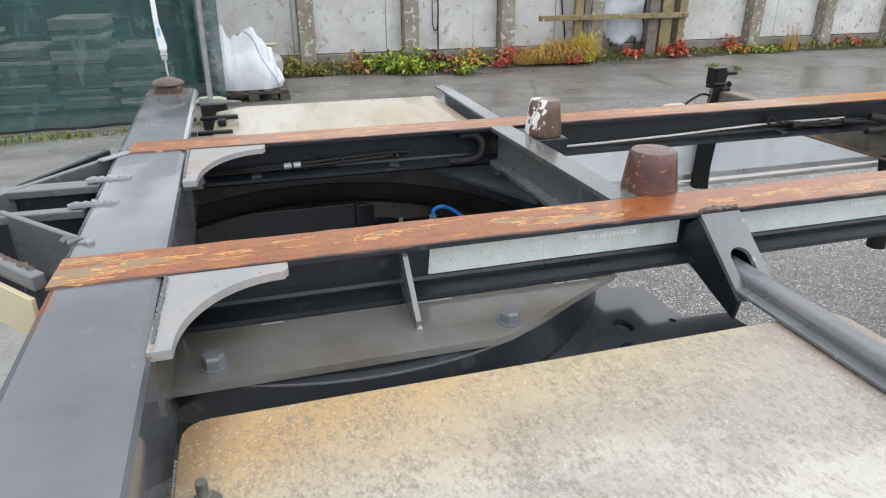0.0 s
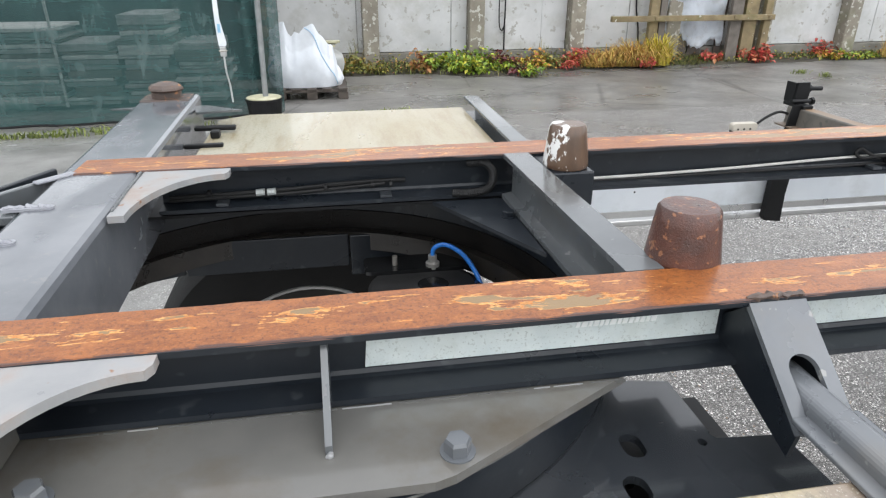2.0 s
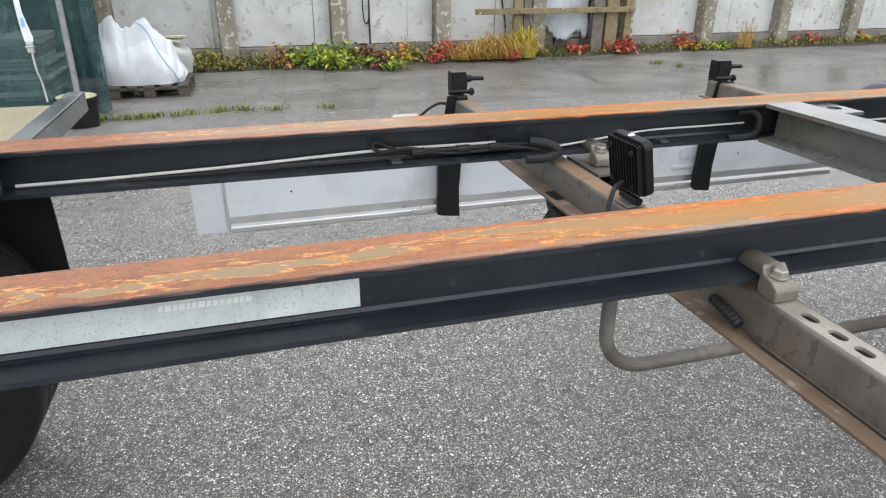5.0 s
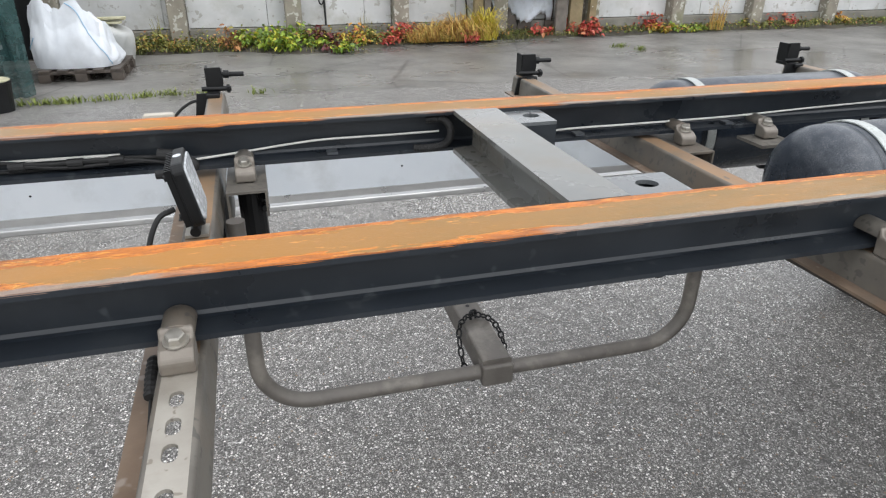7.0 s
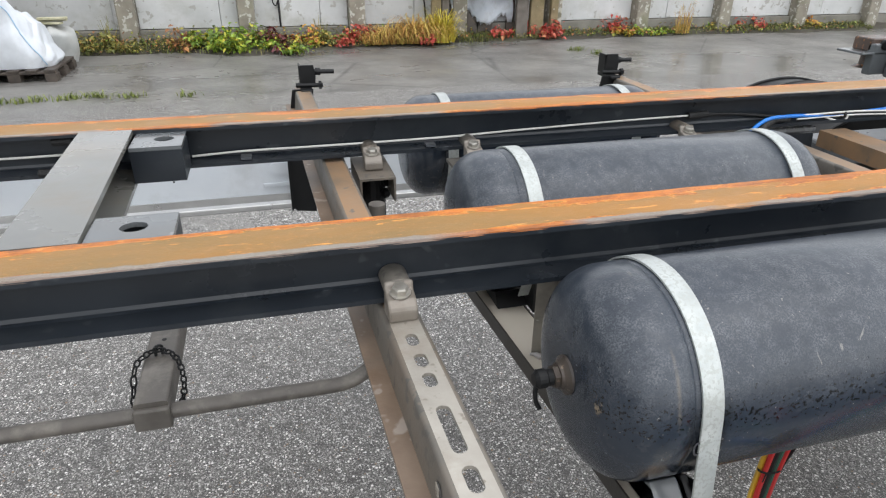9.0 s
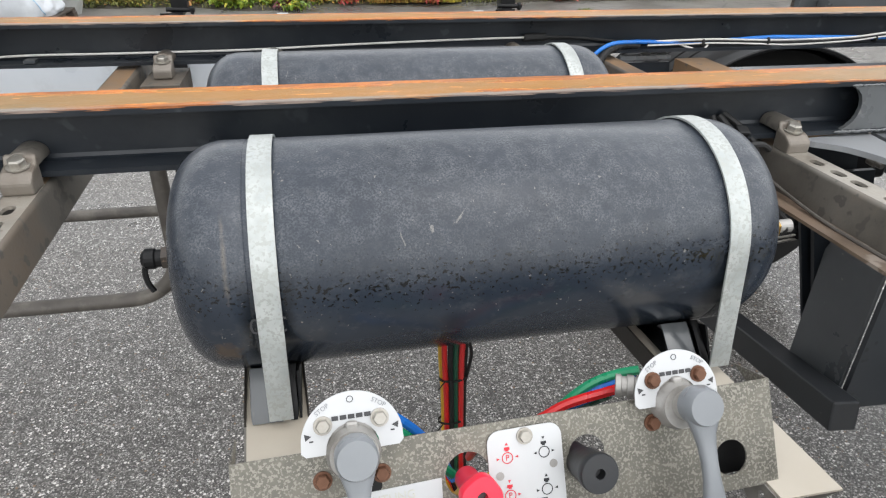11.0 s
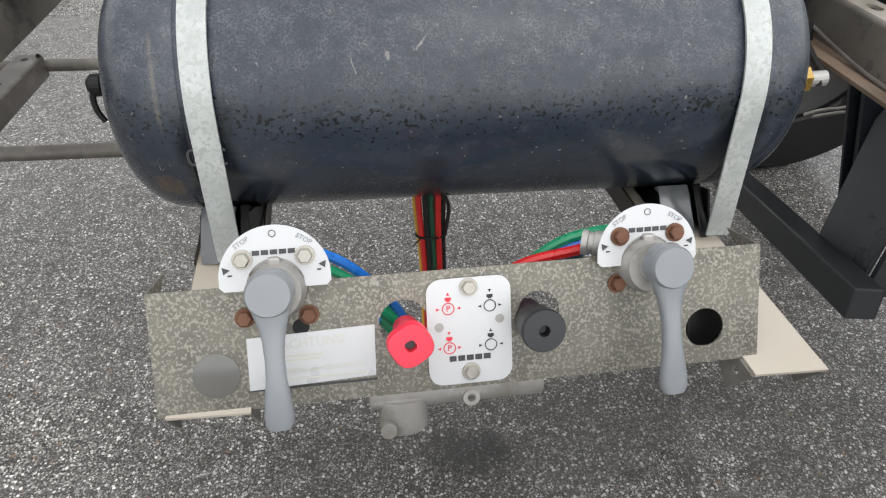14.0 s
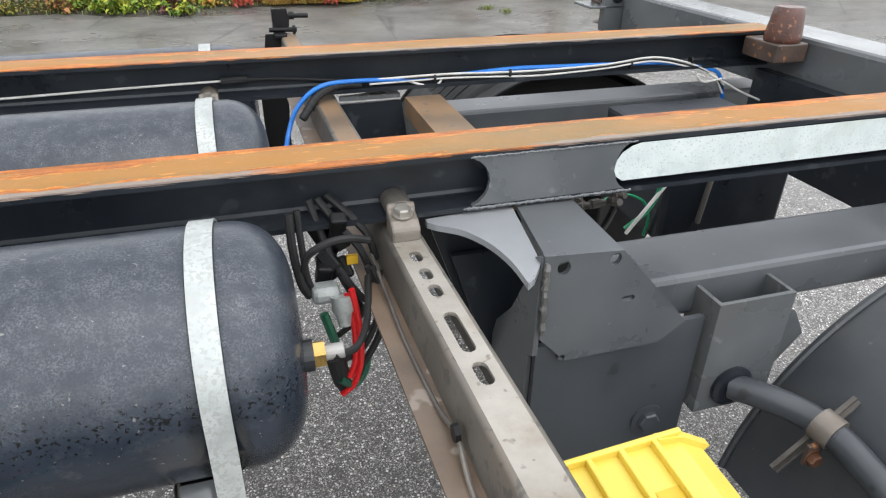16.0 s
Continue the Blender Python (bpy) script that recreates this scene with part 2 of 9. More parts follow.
def rusty_top(name):
    """Rail tops: rust at one end with islands of old olive paint, tan paint further on that has flaked to bright rust along both edges; crumbling cream rims."""
    m, nt, lk, p = nodes_of(name)

    def calc(op, a, b):
        return math_of(nt, lk, op, a, b)
    tc = nt.new("ShaderNodeTexCoord")
    sep = nt.new("ShaderNodeSeparateXYZ")
    lk.new(tc.outputs["Object"], sep.inputs[0])
    side = calc("GREATER_THAN", sep.outputs[1], 1.3)
    middle = calc("ADD", calc("MULTIPLY", side, 0.685), 0.95)
    v = calc("MULTIPLY", calc("SUBTRACT", sep.outputs[1], middle), 10.0)        # -0.5 to 0.5 across the rail
    off = calc("ABSOLUTE", calc("ADD", v, 0.03), 0)
    big = noise_of(nt, lk, 6.5, 4, 0.58, (0.55, 3.6, 1), 0.3)
    ragged = calc("SUBTRACT", noise_of(nt, lk, 26, 7, 0.66, (0.55, 1.5, 1), 0.5), 0.5)
    crumb = noise_of(nt, lk, 120, 5, 0.7, (0.7, 1.2, 1))
    grit = noise_of(nt, lk, 210, 6, 0.72)
    wander = noise_of(nt, lk, 1.7, 3, 0.5)
    mr = nt.new("ShaderNodeMapRange")
    mr.inputs["From Min"].default_value, mr.inputs["From Max"].default_value = 1.15, 2.0
    lk.new(calc("ADD", sep.outputs[0], calc("MULTIPLY", calc("SUBTRACT", wander, 0.5), 1.2)), mr.inputs[0])
    worn = mr.outputs[0]
    start = ramp(nt, lk, calc("ADD", sep.outputs[0], 0.5), [(0.40, grey(1)), (0.46, grey(0))])
    first = calc("ADD", calc("SUBTRACT", calc("ADD", big, calc("MULTIPLY", ragged, 0.62)), calc("MULTIPLY", off, 0.30)), calc("SUBTRACT", calc("MULTIPLY", start, 0.02), 0.033))
    later = calc("SUBTRACT", calc("ADD", calc("ADD", calc("MULTIPLY", big, 0.75), calc("MULTIPLY", ragged, 0.45)), 0.42), calc("MULTIPLY", calc("MULTIPLY", off, calc("ADD", wander, 0.5)), 0.86))
    paint = calc("ADD", calc("MULTIPLY", first, calc("SUBTRACT", 1.0, worn)), calc("MULTIPLY", later, worn))
    cover = ramp(nt, lk, paint, [(0.520, grey(0)), (0.530, grey(1))])
    rust = mix(nt, lk, ramp(nt, lk, noise_of(nt, lk, 34, 6, 0.66, (0.6, 1.4, 1)), [(0.32, grey(0)), (0.68, grey(1))]), (0.190, 0.058, 0.016), (0.345, 0.118, 0.030))
    rust = mix(nt, lk, ramp(nt, lk, grit, [(0.36, grey(0.75)), (0.47, grey(0))]), rust, (0.075, 0.030, 0.017))
    rust = mix(nt, lk, ramp(nt, lk, grit, [(0.56, grey(0)), (0.66, grey(0.55))]), rust, (0.46, 0.18, 0.05))
    fresh = mix(nt, lk, ramp(nt, lk, noise_of(nt, lk, 30, 6, 0.68, (0.45, 1.5, 1), 0.4), [(0.36, grey(0)), (0.62, grey(1))]), (0.215, 0.075, 0.022), (0.60, 0.190, 0.026))
    fresh = mix(nt, lk, ramp(nt, lk, grit, [(0.36, grey(0.6)), (0.46, grey(0))]), fresh, (0.16, 0.065, 0.028))
    rust = mix(nt, lk, calc("MULTIPLY", worn, 0.85), rust, fresh)
    old = mix(nt, lk, noise_of(nt, lk, 14, 5, 0.6, (0.5, 1.5, 1)), (0.215, 0.138, 0.064), (0.275, 0.185, 0.092))
    tan = mix(nt, lk, noise_of(nt, lk, 11, 6, 0.62, (0.5, 1.8, 1)), (0.180, 0.112, 0.038), (0.245, 0.158, 0.060))
    ochre = calc("MULTIPLY", ramp(nt, lk, noise_of(nt, lk, 4.5, 5, 0.6, (0.5, 2.2, 1)), [(0.36, grey(0.1)), (0.56, grey(0.95))]), ramp(nt, lk, calc("MULTIPLY", sep.outputs[0], 0.2), [(0.41, grey(1)), (0.47, grey(0.55)), (0.60, grey(0.55)), (0.72, grey(0.9))]))
    tan = mix(nt, lk, ochre, tan, (0.350, 0.160, 0.036))
    tan = mix(nt, lk, ramp(nt, lk, crumb, [(0.56, grey(0)), (0.68, grey(0.45))]), tan, (0.42, 0.20, 0.07))
    col = mix(nt, lk, cover, rust, mix(nt, lk, worn, old, tan))
    # crumbling rims round the paint
    rim = ramp(nt, lk, calc("ADD", paint, calc("MULTIPLY", calc("SUBTRACT", crumb, 0.5), 0.05)), [(0.488, grey(0)), (0.500, grey(1)), (0.528, grey(1)), (0.536, grey(0))])
    broken = ramp(nt, lk, noise_of(nt, lk, 42, 5, 0.65, (0.5, 1.3, 1)), [(0.40, grey(0)), (0.47, grey(1))])
    lip = mix(nt, lk, ramp(nt, lk, crumb, [(0.42, grey(0)), (0.58, grey(1))]), (0.52, 0.185, 0.032), mix(nt, lk, worn, (0.72, 0.38, 0.12), (0.72, 0.33, 0.075)))
    col = mix(nt, lk, calc("MULTIPLY", calc("MULTIPLY", rim, broken), calc("SUBTRACT", 0.95, calc("MULTIPLY", worn, 0.30))), col, lip)
    fleck = ramp(nt, lk, noise_of(nt, lk, 46, 7, 0.68, (0.32, 1.5, 1), 0.3), [(0.630, grey(0)), (0.645, grey(1))])
    col = mix(nt, lk, calc("MULTIPLY", fleck, calc("SUBTRACT", 0.9, calc("MULTIPLY", worn, 0.15))), col, lip)
    # bare grey strip and dark chipped lip along the outer edge of the worn length
    outer = calc("ADD", v, calc("MULTIPLY", ragged, 0.22))
    bare = ramp(nt, lk, calc("ADD", outer, 1.0), [(0.63, grey(1)), (0.66, grey(0))])
    col = mix(nt, lk, calc("MULTIPLY", calc("MULTIPLY", bare, worn), ramp(nt, lk, noise_of(nt, lk, 2.2, 3, 0.5, (1, 0.5, 1)), [(0.44, grey(0)), (0.50, grey(0.9))])), col, mix(nt, lk, grit, (0.15, 0.135, 0.115), (0.30, 0.285, 0.255)))
    chip = ramp(nt, lk, calc("ADD", outer, 1.0), [(0.525, grey(1)), (0.545, grey(0))])
    col = mix(nt, lk, calc("MULTIPLY", chip, calc("SUBTRACT", 1.0, calc("MULTIPLY", worn, 0.6))), col, (0.085, 0.038, 0.026))
    lk.new(col, p.inputs["Base Color"])
    lk.new(calc("SUBTRACT", 0.34, calc("MULTIPLY", worn, 0.20)), p.inputs["Specular IOR Level"])
    lk.new(ramp(nt, lk, calc("ADD", wander, calc("MULTIPLY", ragged, 0.3)), [(0.38, grey(0.28)), (0.66, grey(0.55))]), p.inputs["Roughness"])
    lk.new(calc("SUBTRACT", 0.22, calc("MULTIPLY", worn, 0.22)), p.inputs["Coat Weight"])
    p.inputs["Coat Roughness"].default_value = 0.14
    height = calc("ADD", calc("ADD", calc("MULTIPLY", cover, 0.5), calc("MULTIPLY", calc("MULTIPLY", rim, broken), 0.7)), calc("MULTIPLY", grit, 0.5))
    bump(nt, lk, p, height, 0.55, 0.0014)
    return m


def asphalt():
    m, nt, lk, p = nodes_of("wet_asphalt")
    big = noise_of(nt, lk, 0.7, 6, 0.6)
    mid = noise_of(nt, lk, 14, 4)

    def stones(scale, shares, size, soft):
        """Scattered chippings: which cells hold one, its tone, and a soft round mask."""
        dist = cells_of(nt, lk, scale)
        tone = nt.new("ShaderNodeSeparateColor")
        lk.new(cells_of(nt, lk, scale, out="Color"), tone.inputs[0])
        held = ramp(nt, lk, tone.outputs[0], shares, "CONSTANT")
        body = ramp(nt, lk, math_of(nt, lk, "ADD", dist, math_of(nt, lk, "MULTIPLY", math_of(nt, lk, "SUBTRACT", tone.outputs[2], 0.5), 0.22)), [(size, grey(1)), (size + soft, grey(0))])
        return math_of(nt, lk, "MULTIPLY", held, body), tone
    fine = nt.new("ShaderNodeSeparateColor")
    lk.new(cells_of(nt, lk, 290, out="Color"), fine.inputs[0])
    col = ramp(nt, lk, fine.outputs[0], [(0.0, (0.048, 0.045, 0.042)), (0.26, (0.085, 0.080, 0.074)), (0.50, (0.155, 0.147, 0.136)), (0.74, (0.28, 0.268, 0.25)), (0.90, (0.56, 0.54, 0.51))], "CONSTANT")
    pit = ramp(nt, lk, mid, [(0.34, grey(0.6)), (0.50, grey(0))])
    col = mix(nt, lk, pit, col, (0.040, 0.037, 0.034))
    some, tone = stones(165, [(0.0, grey(0)), (0.46, grey(0.9))], 0.36, 0.12)
    col = mix(nt, lk, some, col, ramp(nt, lk, tone.outputs[1], [(0.0, (0.085, 0.080, 0.074)), (0.35, (0.19, 0.182, 0.170)), (0.70, (0.42, 0.405, 0.38)), (0.85, (0.74, 0.72, 0.685))], "CONSTANT"))
    few, shade = stones(118, [(0.0, grey(0)), (0.66, grey(1))], 0.33, 0.10)
    col = mix(nt, lk, few, col, ramp(nt, lk, shade.outputs[1], [(0.0, (0.27, 0.26, 0.245)), (0.30, (0.58, 0.56, 0.53)), (0.55, (0.86, 0.84, 0.80)), (0.93, (0.26, 0.17, 0.10))], "CONSTANT"))
    sep = fine
    col = mix(nt, lk, ramp(nt, lk, big, [(0.35, grey(0.0)), (0.7, grey(0.30))]), col, (0.112, 0.108, 0.102))
    far = nt.new("ShaderNodeTexCoord")
    s2 = nt.new("ShaderNodeSeparateXYZ")
    lk.new(far.outputs["Object"], s2.inputs[0])
    # dark oil patch
    dx = math_of(nt, lk, "MULTIPLY", math_of(nt, lk, "SUBTRACT", s2.outputs[0], 3.84), 4.5)
    dy = math_of(nt, lk, "MULTIPLY", math_of(nt, lk, "SUBTRACT", s2.outputs[1], 0.83), 8.0)
    rad = math_of(nt, lk, "ADD", math_of(nt, lk, "MULTIPLY", dx, dx), math_of(nt, lk, "MULTIPLY", dy, dy))
    rad = math_of(nt, lk, "ADD", rad, math_of(nt, lk, "MULTIPLY", noise_of(nt, lk, 9, 6, 0.7), 1.2))
    col = mix(nt, lk, ramp(nt, lk, rad, [(0.5, grey(0.8)), (1.0, grey(0))]), col, (0.022, 0.022, 0.022))
    # broad dark patch under the tanks, ragged at its rim
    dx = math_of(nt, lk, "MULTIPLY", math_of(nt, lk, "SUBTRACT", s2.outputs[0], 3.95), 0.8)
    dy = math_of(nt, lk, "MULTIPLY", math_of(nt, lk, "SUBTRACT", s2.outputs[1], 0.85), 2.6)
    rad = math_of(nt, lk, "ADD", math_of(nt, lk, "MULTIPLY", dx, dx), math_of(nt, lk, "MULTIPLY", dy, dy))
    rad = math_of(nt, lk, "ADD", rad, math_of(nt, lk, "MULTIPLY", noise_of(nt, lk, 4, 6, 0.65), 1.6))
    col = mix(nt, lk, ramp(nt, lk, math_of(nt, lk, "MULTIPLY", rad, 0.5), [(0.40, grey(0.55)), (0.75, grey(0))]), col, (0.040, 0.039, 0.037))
    line = math_of(nt, lk, "ADD", s2.outputs[1], math_of(nt, lk, "MULTIPLY", noise_of(nt, lk, 1.6, 6, 0.7), 0.5))
    apron = ramp(nt, lk, math_of(nt, lk, "ADD", math_of(nt, lk, "MULTIPLY", s2.outputs[0], -0.5), math_of(nt, lk, "MULTIPLY", noise_of(nt, lk, 1.2, 5, 0.6), 0.5)), [(0.40, grey(0)), (0.65, grey(0.75))])
    paleg = mix(nt, lk, ramp(nt, lk, noise_of(nt, lk, 2.5, 8, 0.7), [(0.35, grey(0)), (0.65, grey(1))]), (0.20, 0.195, 0.185), (0.36, 0.355, 0.34))
    col = mix(nt, lk, apron, col, paleg)
    slab = ramp(nt, lk, math_of(nt, lk, "MULTIPLY", line, 0.1), [(0.777, grey(0)), (0.785, grey(1))])
    conc = mix(nt, lk, ramp(nt, lk, noise_of(nt, lk, 1.1, 9, 0.72), [(0.36, grey(0)), (0.66, grey(1))]), (0.105, 0.101, 0.094), (0.215, 0.206, 0.190))
    conc = mix(nt, lk, ramp(nt, lk, noise_of(nt, lk, 16, 6, 0.75), [(0.54, grey(0)), (0.66, grey(0.6))]), conc, (0.26, 0.25, 0.23))
    crack = cells_of(nt, lk, 0.55, feature="DISTANCE_TO_EDGE")
    conc = mix(nt, lk, ramp(nt, lk, crack, [(0.0, grey(0.55)), (0.012, grey(0))]), conc, (0.03, 0.03, 0.028))
    col = mix(nt, lk, slab, col, conc)
    lk.new(col, p.inputs["Base Color"])
    wet = ramp(nt, lk, noise_of(nt, lk, 0.45, 5, 0.6, (0.6, 1, 1)), [(0.40, grey(0.20)), (0.62, grey(0.55))])
    lk.new(wet, p.inputs["Roughness"])
    bump(nt, lk, p, mix(nt, lk, slab, math_of(nt, lk, "ADD", sep.outputs[1], math_of(nt, lk, "MULTIPLY", mid, 0.6)), noise_of(nt, lk, 30, 6)), 0.5, 0.003)
    return m


def tank_paint():
    """Satin dark grey tank paint: fine dew and painted sky sheen on the upper side, dark wet drops in a ragged band
    below it, pale scuffs and scratches.
    """
    m, nt, lk, p = nodes_of("dark_grey_tank_paint")

    def calc(op, a, b):
        return math_of(nt, lk, op, a, b)
    broad = noise_of(nt, lk, 7, 7, 0.65)
    fine = noise_of(nt, lk, 60, 6, 0.7, (0.7, 1, 1))
    tc = nt.new("ShaderNodeTexCoord")
    sep = nt.new("ShaderNodeSeparateXYZ")
    lk.new(tc.outputs["Object"], sep.inputs[0])
    height = calc("ADD", sep.outputs[2], calc("MULTIPLY", calc("SUBTRACT", broad, 0.5), 0.05))
    col = mix(nt, lk, ramp(nt, lk, broad, [(0.3, grey(0)), (0.7, grey(1))]), (0.0145, 0.0205, 0.0305), (0.028, 0.0365, 0.051))
    # dew: blotches made of very fine drops; its paleness also paints the sky's sheen
    blotch = ramp(nt, lk, noise_of(nt, lk, 40, 5, 0.65), [(0.40, grey(0.15)), (0.64, grey(1))])
    drops = ramp(nt, lk, noise_of(nt, lk, 420, 2, 0.5), [(0.42, grey(0.15)), (0.60, grey(1))])
    upper = nt.new("ShaderNodeMapRange")
    upper.inputs["From Min"].default_value, upper.inputs["From Max"].default_value = 0.985, 1.055
    lk.new(height, upper.inputs[0])
    dew_sheen = calc("MULTIPLY", calc("MULTIPLY", blotch, drops), upper.outputs[0])
    col = mix(nt, lk, calc("MULTIPLY", dew_sheen, 0.56), col, (0.135, 0.144, 0.155))
    col = mix(nt, lk, ramp(nt, lk, fine, [(0.54, grey(0)), (0.68, grey(0.5))]), col, (0.052, 0.058, 0.066))
    scratch = noise_of(nt, lk, 30, 9, 0.72, (1.0, 0.6, 0.6), 1.2)
    col = mix(nt, lk, ramp(nt, lk, scratch, [(0.660, grey(0)), (0.680, grey(0.8))]), col, (0.21, 0.205, 0.19))
    speck = noise_of(nt, lk, 150, 2)
    col = mix(nt, lk, ramp(nt, lk, speck, [(0.72, grey(0)), (0.75, grey(0.7))]), col, (0.22, 0.215, 0.20))
    # tan-stained weld seam, a rust patch under the dome and a tan spot on the end
    ridge = calc("ABSOLUTE", calc("SUBTRACT", calc("ADD", sep.outputs[0], calc("MULTIPLY", calc("SUBTRACT", fine, 0.5), 0.006)), 3.430), 0)
    seam = calc("MULTIPLY", ramp(nt, lk, ridge, [(0.0012, grey(1)), (0.0026, grey(0))]), ramp(nt, lk, noise_of(nt, lk, 22, 4, 0.6), [(0.50, grey(0)), (0.66, grey(0.5))]))
    col = mix(nt, lk, seam, col, (0.175, 0.150, 0.115))
    for at, size, tint in (((3.418, 0.622, 0.915), 0.022, (0.070, 0.048, 0.032)), ((3.348, 0.674, 0.992), 0.011, (0.21, 0.165, 0.11)), ((3.47, 0.61, 0.985), 0.010, (0.15, 0.14, 0.12))):
        gap = nt.new("ShaderNodeVectorMath")
        gap.operation = "DISTANCE"
        lk.new(tc.outputs["Object"], gap.inputs[0])
        gap.inputs[1].default_value = at
        spread = calc("ADD", gap.outputs["Value"], calc("MULTIPLY", calc("SUBTRACT", fine, 0.5), 0.05))
        col = mix(nt, lk, ramp(nt, lk, spread, [(size * 0.55, grey(0.85)), (size, grey(0))]), col, tint)
    # dark zones beside the straps that cover the dew and fade out upwards
    for xs in (3.474, 4.084):
        gap = calc("ADD", calc("ABSOLUTE", calc("SUBTRACT", sep.outputs[0], xs), 0), calc("MULTIPLY", calc("SUBTRACT", broad, 0.5), 0.05))
        strap_zone = calc("MULTIPLY", ramp(nt, lk, gap, [(0.026, grey(0.8)), (0.036, grey(0))]), ramp(nt, lk, calc("SUBTRACT", height, 0.5), [(0.485, grey(1)), (0.535, grey(0))]))
        col = mix(nt, lk, strap_zone, col, (0.008, 0.0105, 0.014))
    # drops hang in a ragged band, and a few run at the underside
    near = calc("ABSOLUTE", calc("SUBTRACT", height, 1.000), 0)
    low = calc("ABSOLUTE", calc("SUBTRACT", sep.outputs[2], 0.868), 0)
    band = calc("MAXIMUM", calc("SUBTRACT", 0.135, calc("MULTIPLY", near, 3.0)), calc("SUBTRACT", 0.075, calc("MULTIPLY", low, 5.0)))
    wet = ramp(nt, lk, calc("ADD", noise_of(nt, lk, 215, 4, 0.6, (0.85, 1, 1)), calc("MULTIPLY", band, calc("ADD", broad, 0.35))), [(0.668, grey(0)), (0.686, grey(1))])
    col = mix(nt, lk, wet, col, (0.006, 0.007, 0.008))
    lk.new(col, p.inputs["Base Color"])
    rough = mix(nt, lk, upper.outputs[0], ramp(nt, lk, broad, [(0.3, grey(0.16)), (0.7, grey(0.26))]), ramp(nt, lk, broad, [(0.3, grey(0.26)), (0.7, grey(0.40))]))
    lk.new(mix(nt, lk, wet, rough, grey(0.05)), p.inputs["Roughness"])
    p.inputs["Specular IOR Level"].default_value = 0.42
    p.inputs["Coat Weight"].default_value, p.inputs["Coat Roughness"].default_value = 0.15, 0.16
    bump(nt, lk, p, calc("ADD", fine, calc("ADD", calc("MULTIPLY", wet, 0.8), calc("MULTIPLY", dew_sheen, 1.2))), 0.18, 0.0015)
    return m


def mesh_cloth():
    m, nt, lk, p = nodes_of("green_shade_cloth")
    n = noise_of(nt, lk, 2.2, 6, 0.6, (1, 1, 0.5))
    crease = noise_of(nt, lk, 5.5, 7, 0.68, (1.0, 1.0, 0.35), 0.8)
    level = noise_of(nt, lk, 4.0, 6, 0.65, (0.35, 1.0, 2.6), 0.5)
    col = mix(nt, lk, ramp(nt, lk, n, [(0.3, grey(0)), (0.7, grey(1))]), (0.013, 0.050, 0.050), (0.027, 0.082, 0.078))
    # creases coloured paler, for the light they scatter
    col = mix(nt, lk, ramp(nt, lk, crease, [(0.56, grey(0)), (0.68, grey(0.7))]), col, (0.085, 0.135, 0.130))
    lk.new(col, p.inputs["Base Color"])
    p.inputs["Roughness"].default_value = 0.6
    lk.new(math_of(nt, lk, "ADD", ramp(nt, lk, level, [(0.35, grey(0.60)), (0.62, grey(0.84))]), ramp(nt, lk, crease, [(0.5, grey(0)), (0.7, grey(0.10))])), p.inputs["Alpha"])
    bump(nt, lk, p, crease, 0.5, 0.01)
    return m


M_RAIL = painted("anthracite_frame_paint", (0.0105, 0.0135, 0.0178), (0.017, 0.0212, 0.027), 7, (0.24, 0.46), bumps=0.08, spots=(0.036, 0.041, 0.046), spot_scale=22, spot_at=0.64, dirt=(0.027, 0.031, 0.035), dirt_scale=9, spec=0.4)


def beam_paint():
    """The grey beam paint, with rust that has crept from the rail along its outer edge."""
    m, nt, lk, p = nodes_of("grey_beam_paint")
    n1, n2 = noise_of(nt, lk, 3.5, 7, 0.62), noise_of(nt, lk, 30, 7, 0.7)
    col = mix(nt, lk, ramp(nt, lk, n1, [(0.32, grey(0)), (0.68, grey(1))]), (0.092, 0.099, 0.110), (0.158, 0.166, 0.180))
    col = mix(nt, lk, ramp(nt, lk, n2, [(0.60, grey(0)), (0.70, grey(0.5))]), col, (0.19, 0.188, 0.178))
    tc = nt.new("ShaderNodeTexCoord")
    sep = nt.new("ShaderNodeSeparateXYZ")
    lk.new(tc.outputs["Object"], sep.inputs[0])
    across = ramp(nt, lk, math_of(nt, lk, "ADD", math_of(nt, lk, "MULTIPLY", sep.outputs[0], -4.0), math_of(nt, lk, "MULTIPLY", math_of(nt, lk, "SUBTRACT", n2, 0.5), 0.45)), [(0.77, grey(0)), (0.84, grey(1))])
    along = ramp(nt, lk, math_of(nt, lk, "ADD", sep.outputs[1], math_of(nt, lk, "MULTIPLY", math_of(nt, lk, "SUBTRACT", n1, 0.5), 0.35)), [(0.72, grey(0)), (0.80, grey(1)), (0.99, grey(1)), (1.04, grey(0))])
    col = mix(nt, lk, math_of(nt, lk, "MULTIPLY", across, along), col, (0.24, 0.095, 0.042))
    lk.new(col, p.inputs["Base Color"])
    pool = ramp(nt, lk, noise_of(nt, lk, 4.5, 4, 0.5, (1.6, 0.7, 1)), [(0.41, grey(0)), (0.56, grey(1))])
    lk.new(mix(nt, lk, pool, ramp(nt, lk, n1, [(0.3, grey(0.14)), (0.7, grey(0.36))]), grey(0.06)), p.inputs["Roughness"])
    p.inputs["Coat Roughness"].default_value = 0.04
    lk.new(math_of(nt, lk, "MULTIPLY", pool, 0.35), p.inputs["Coat Weight"])
    bump(nt, lk, p, n2, 0.10, 0.0015)
    return m


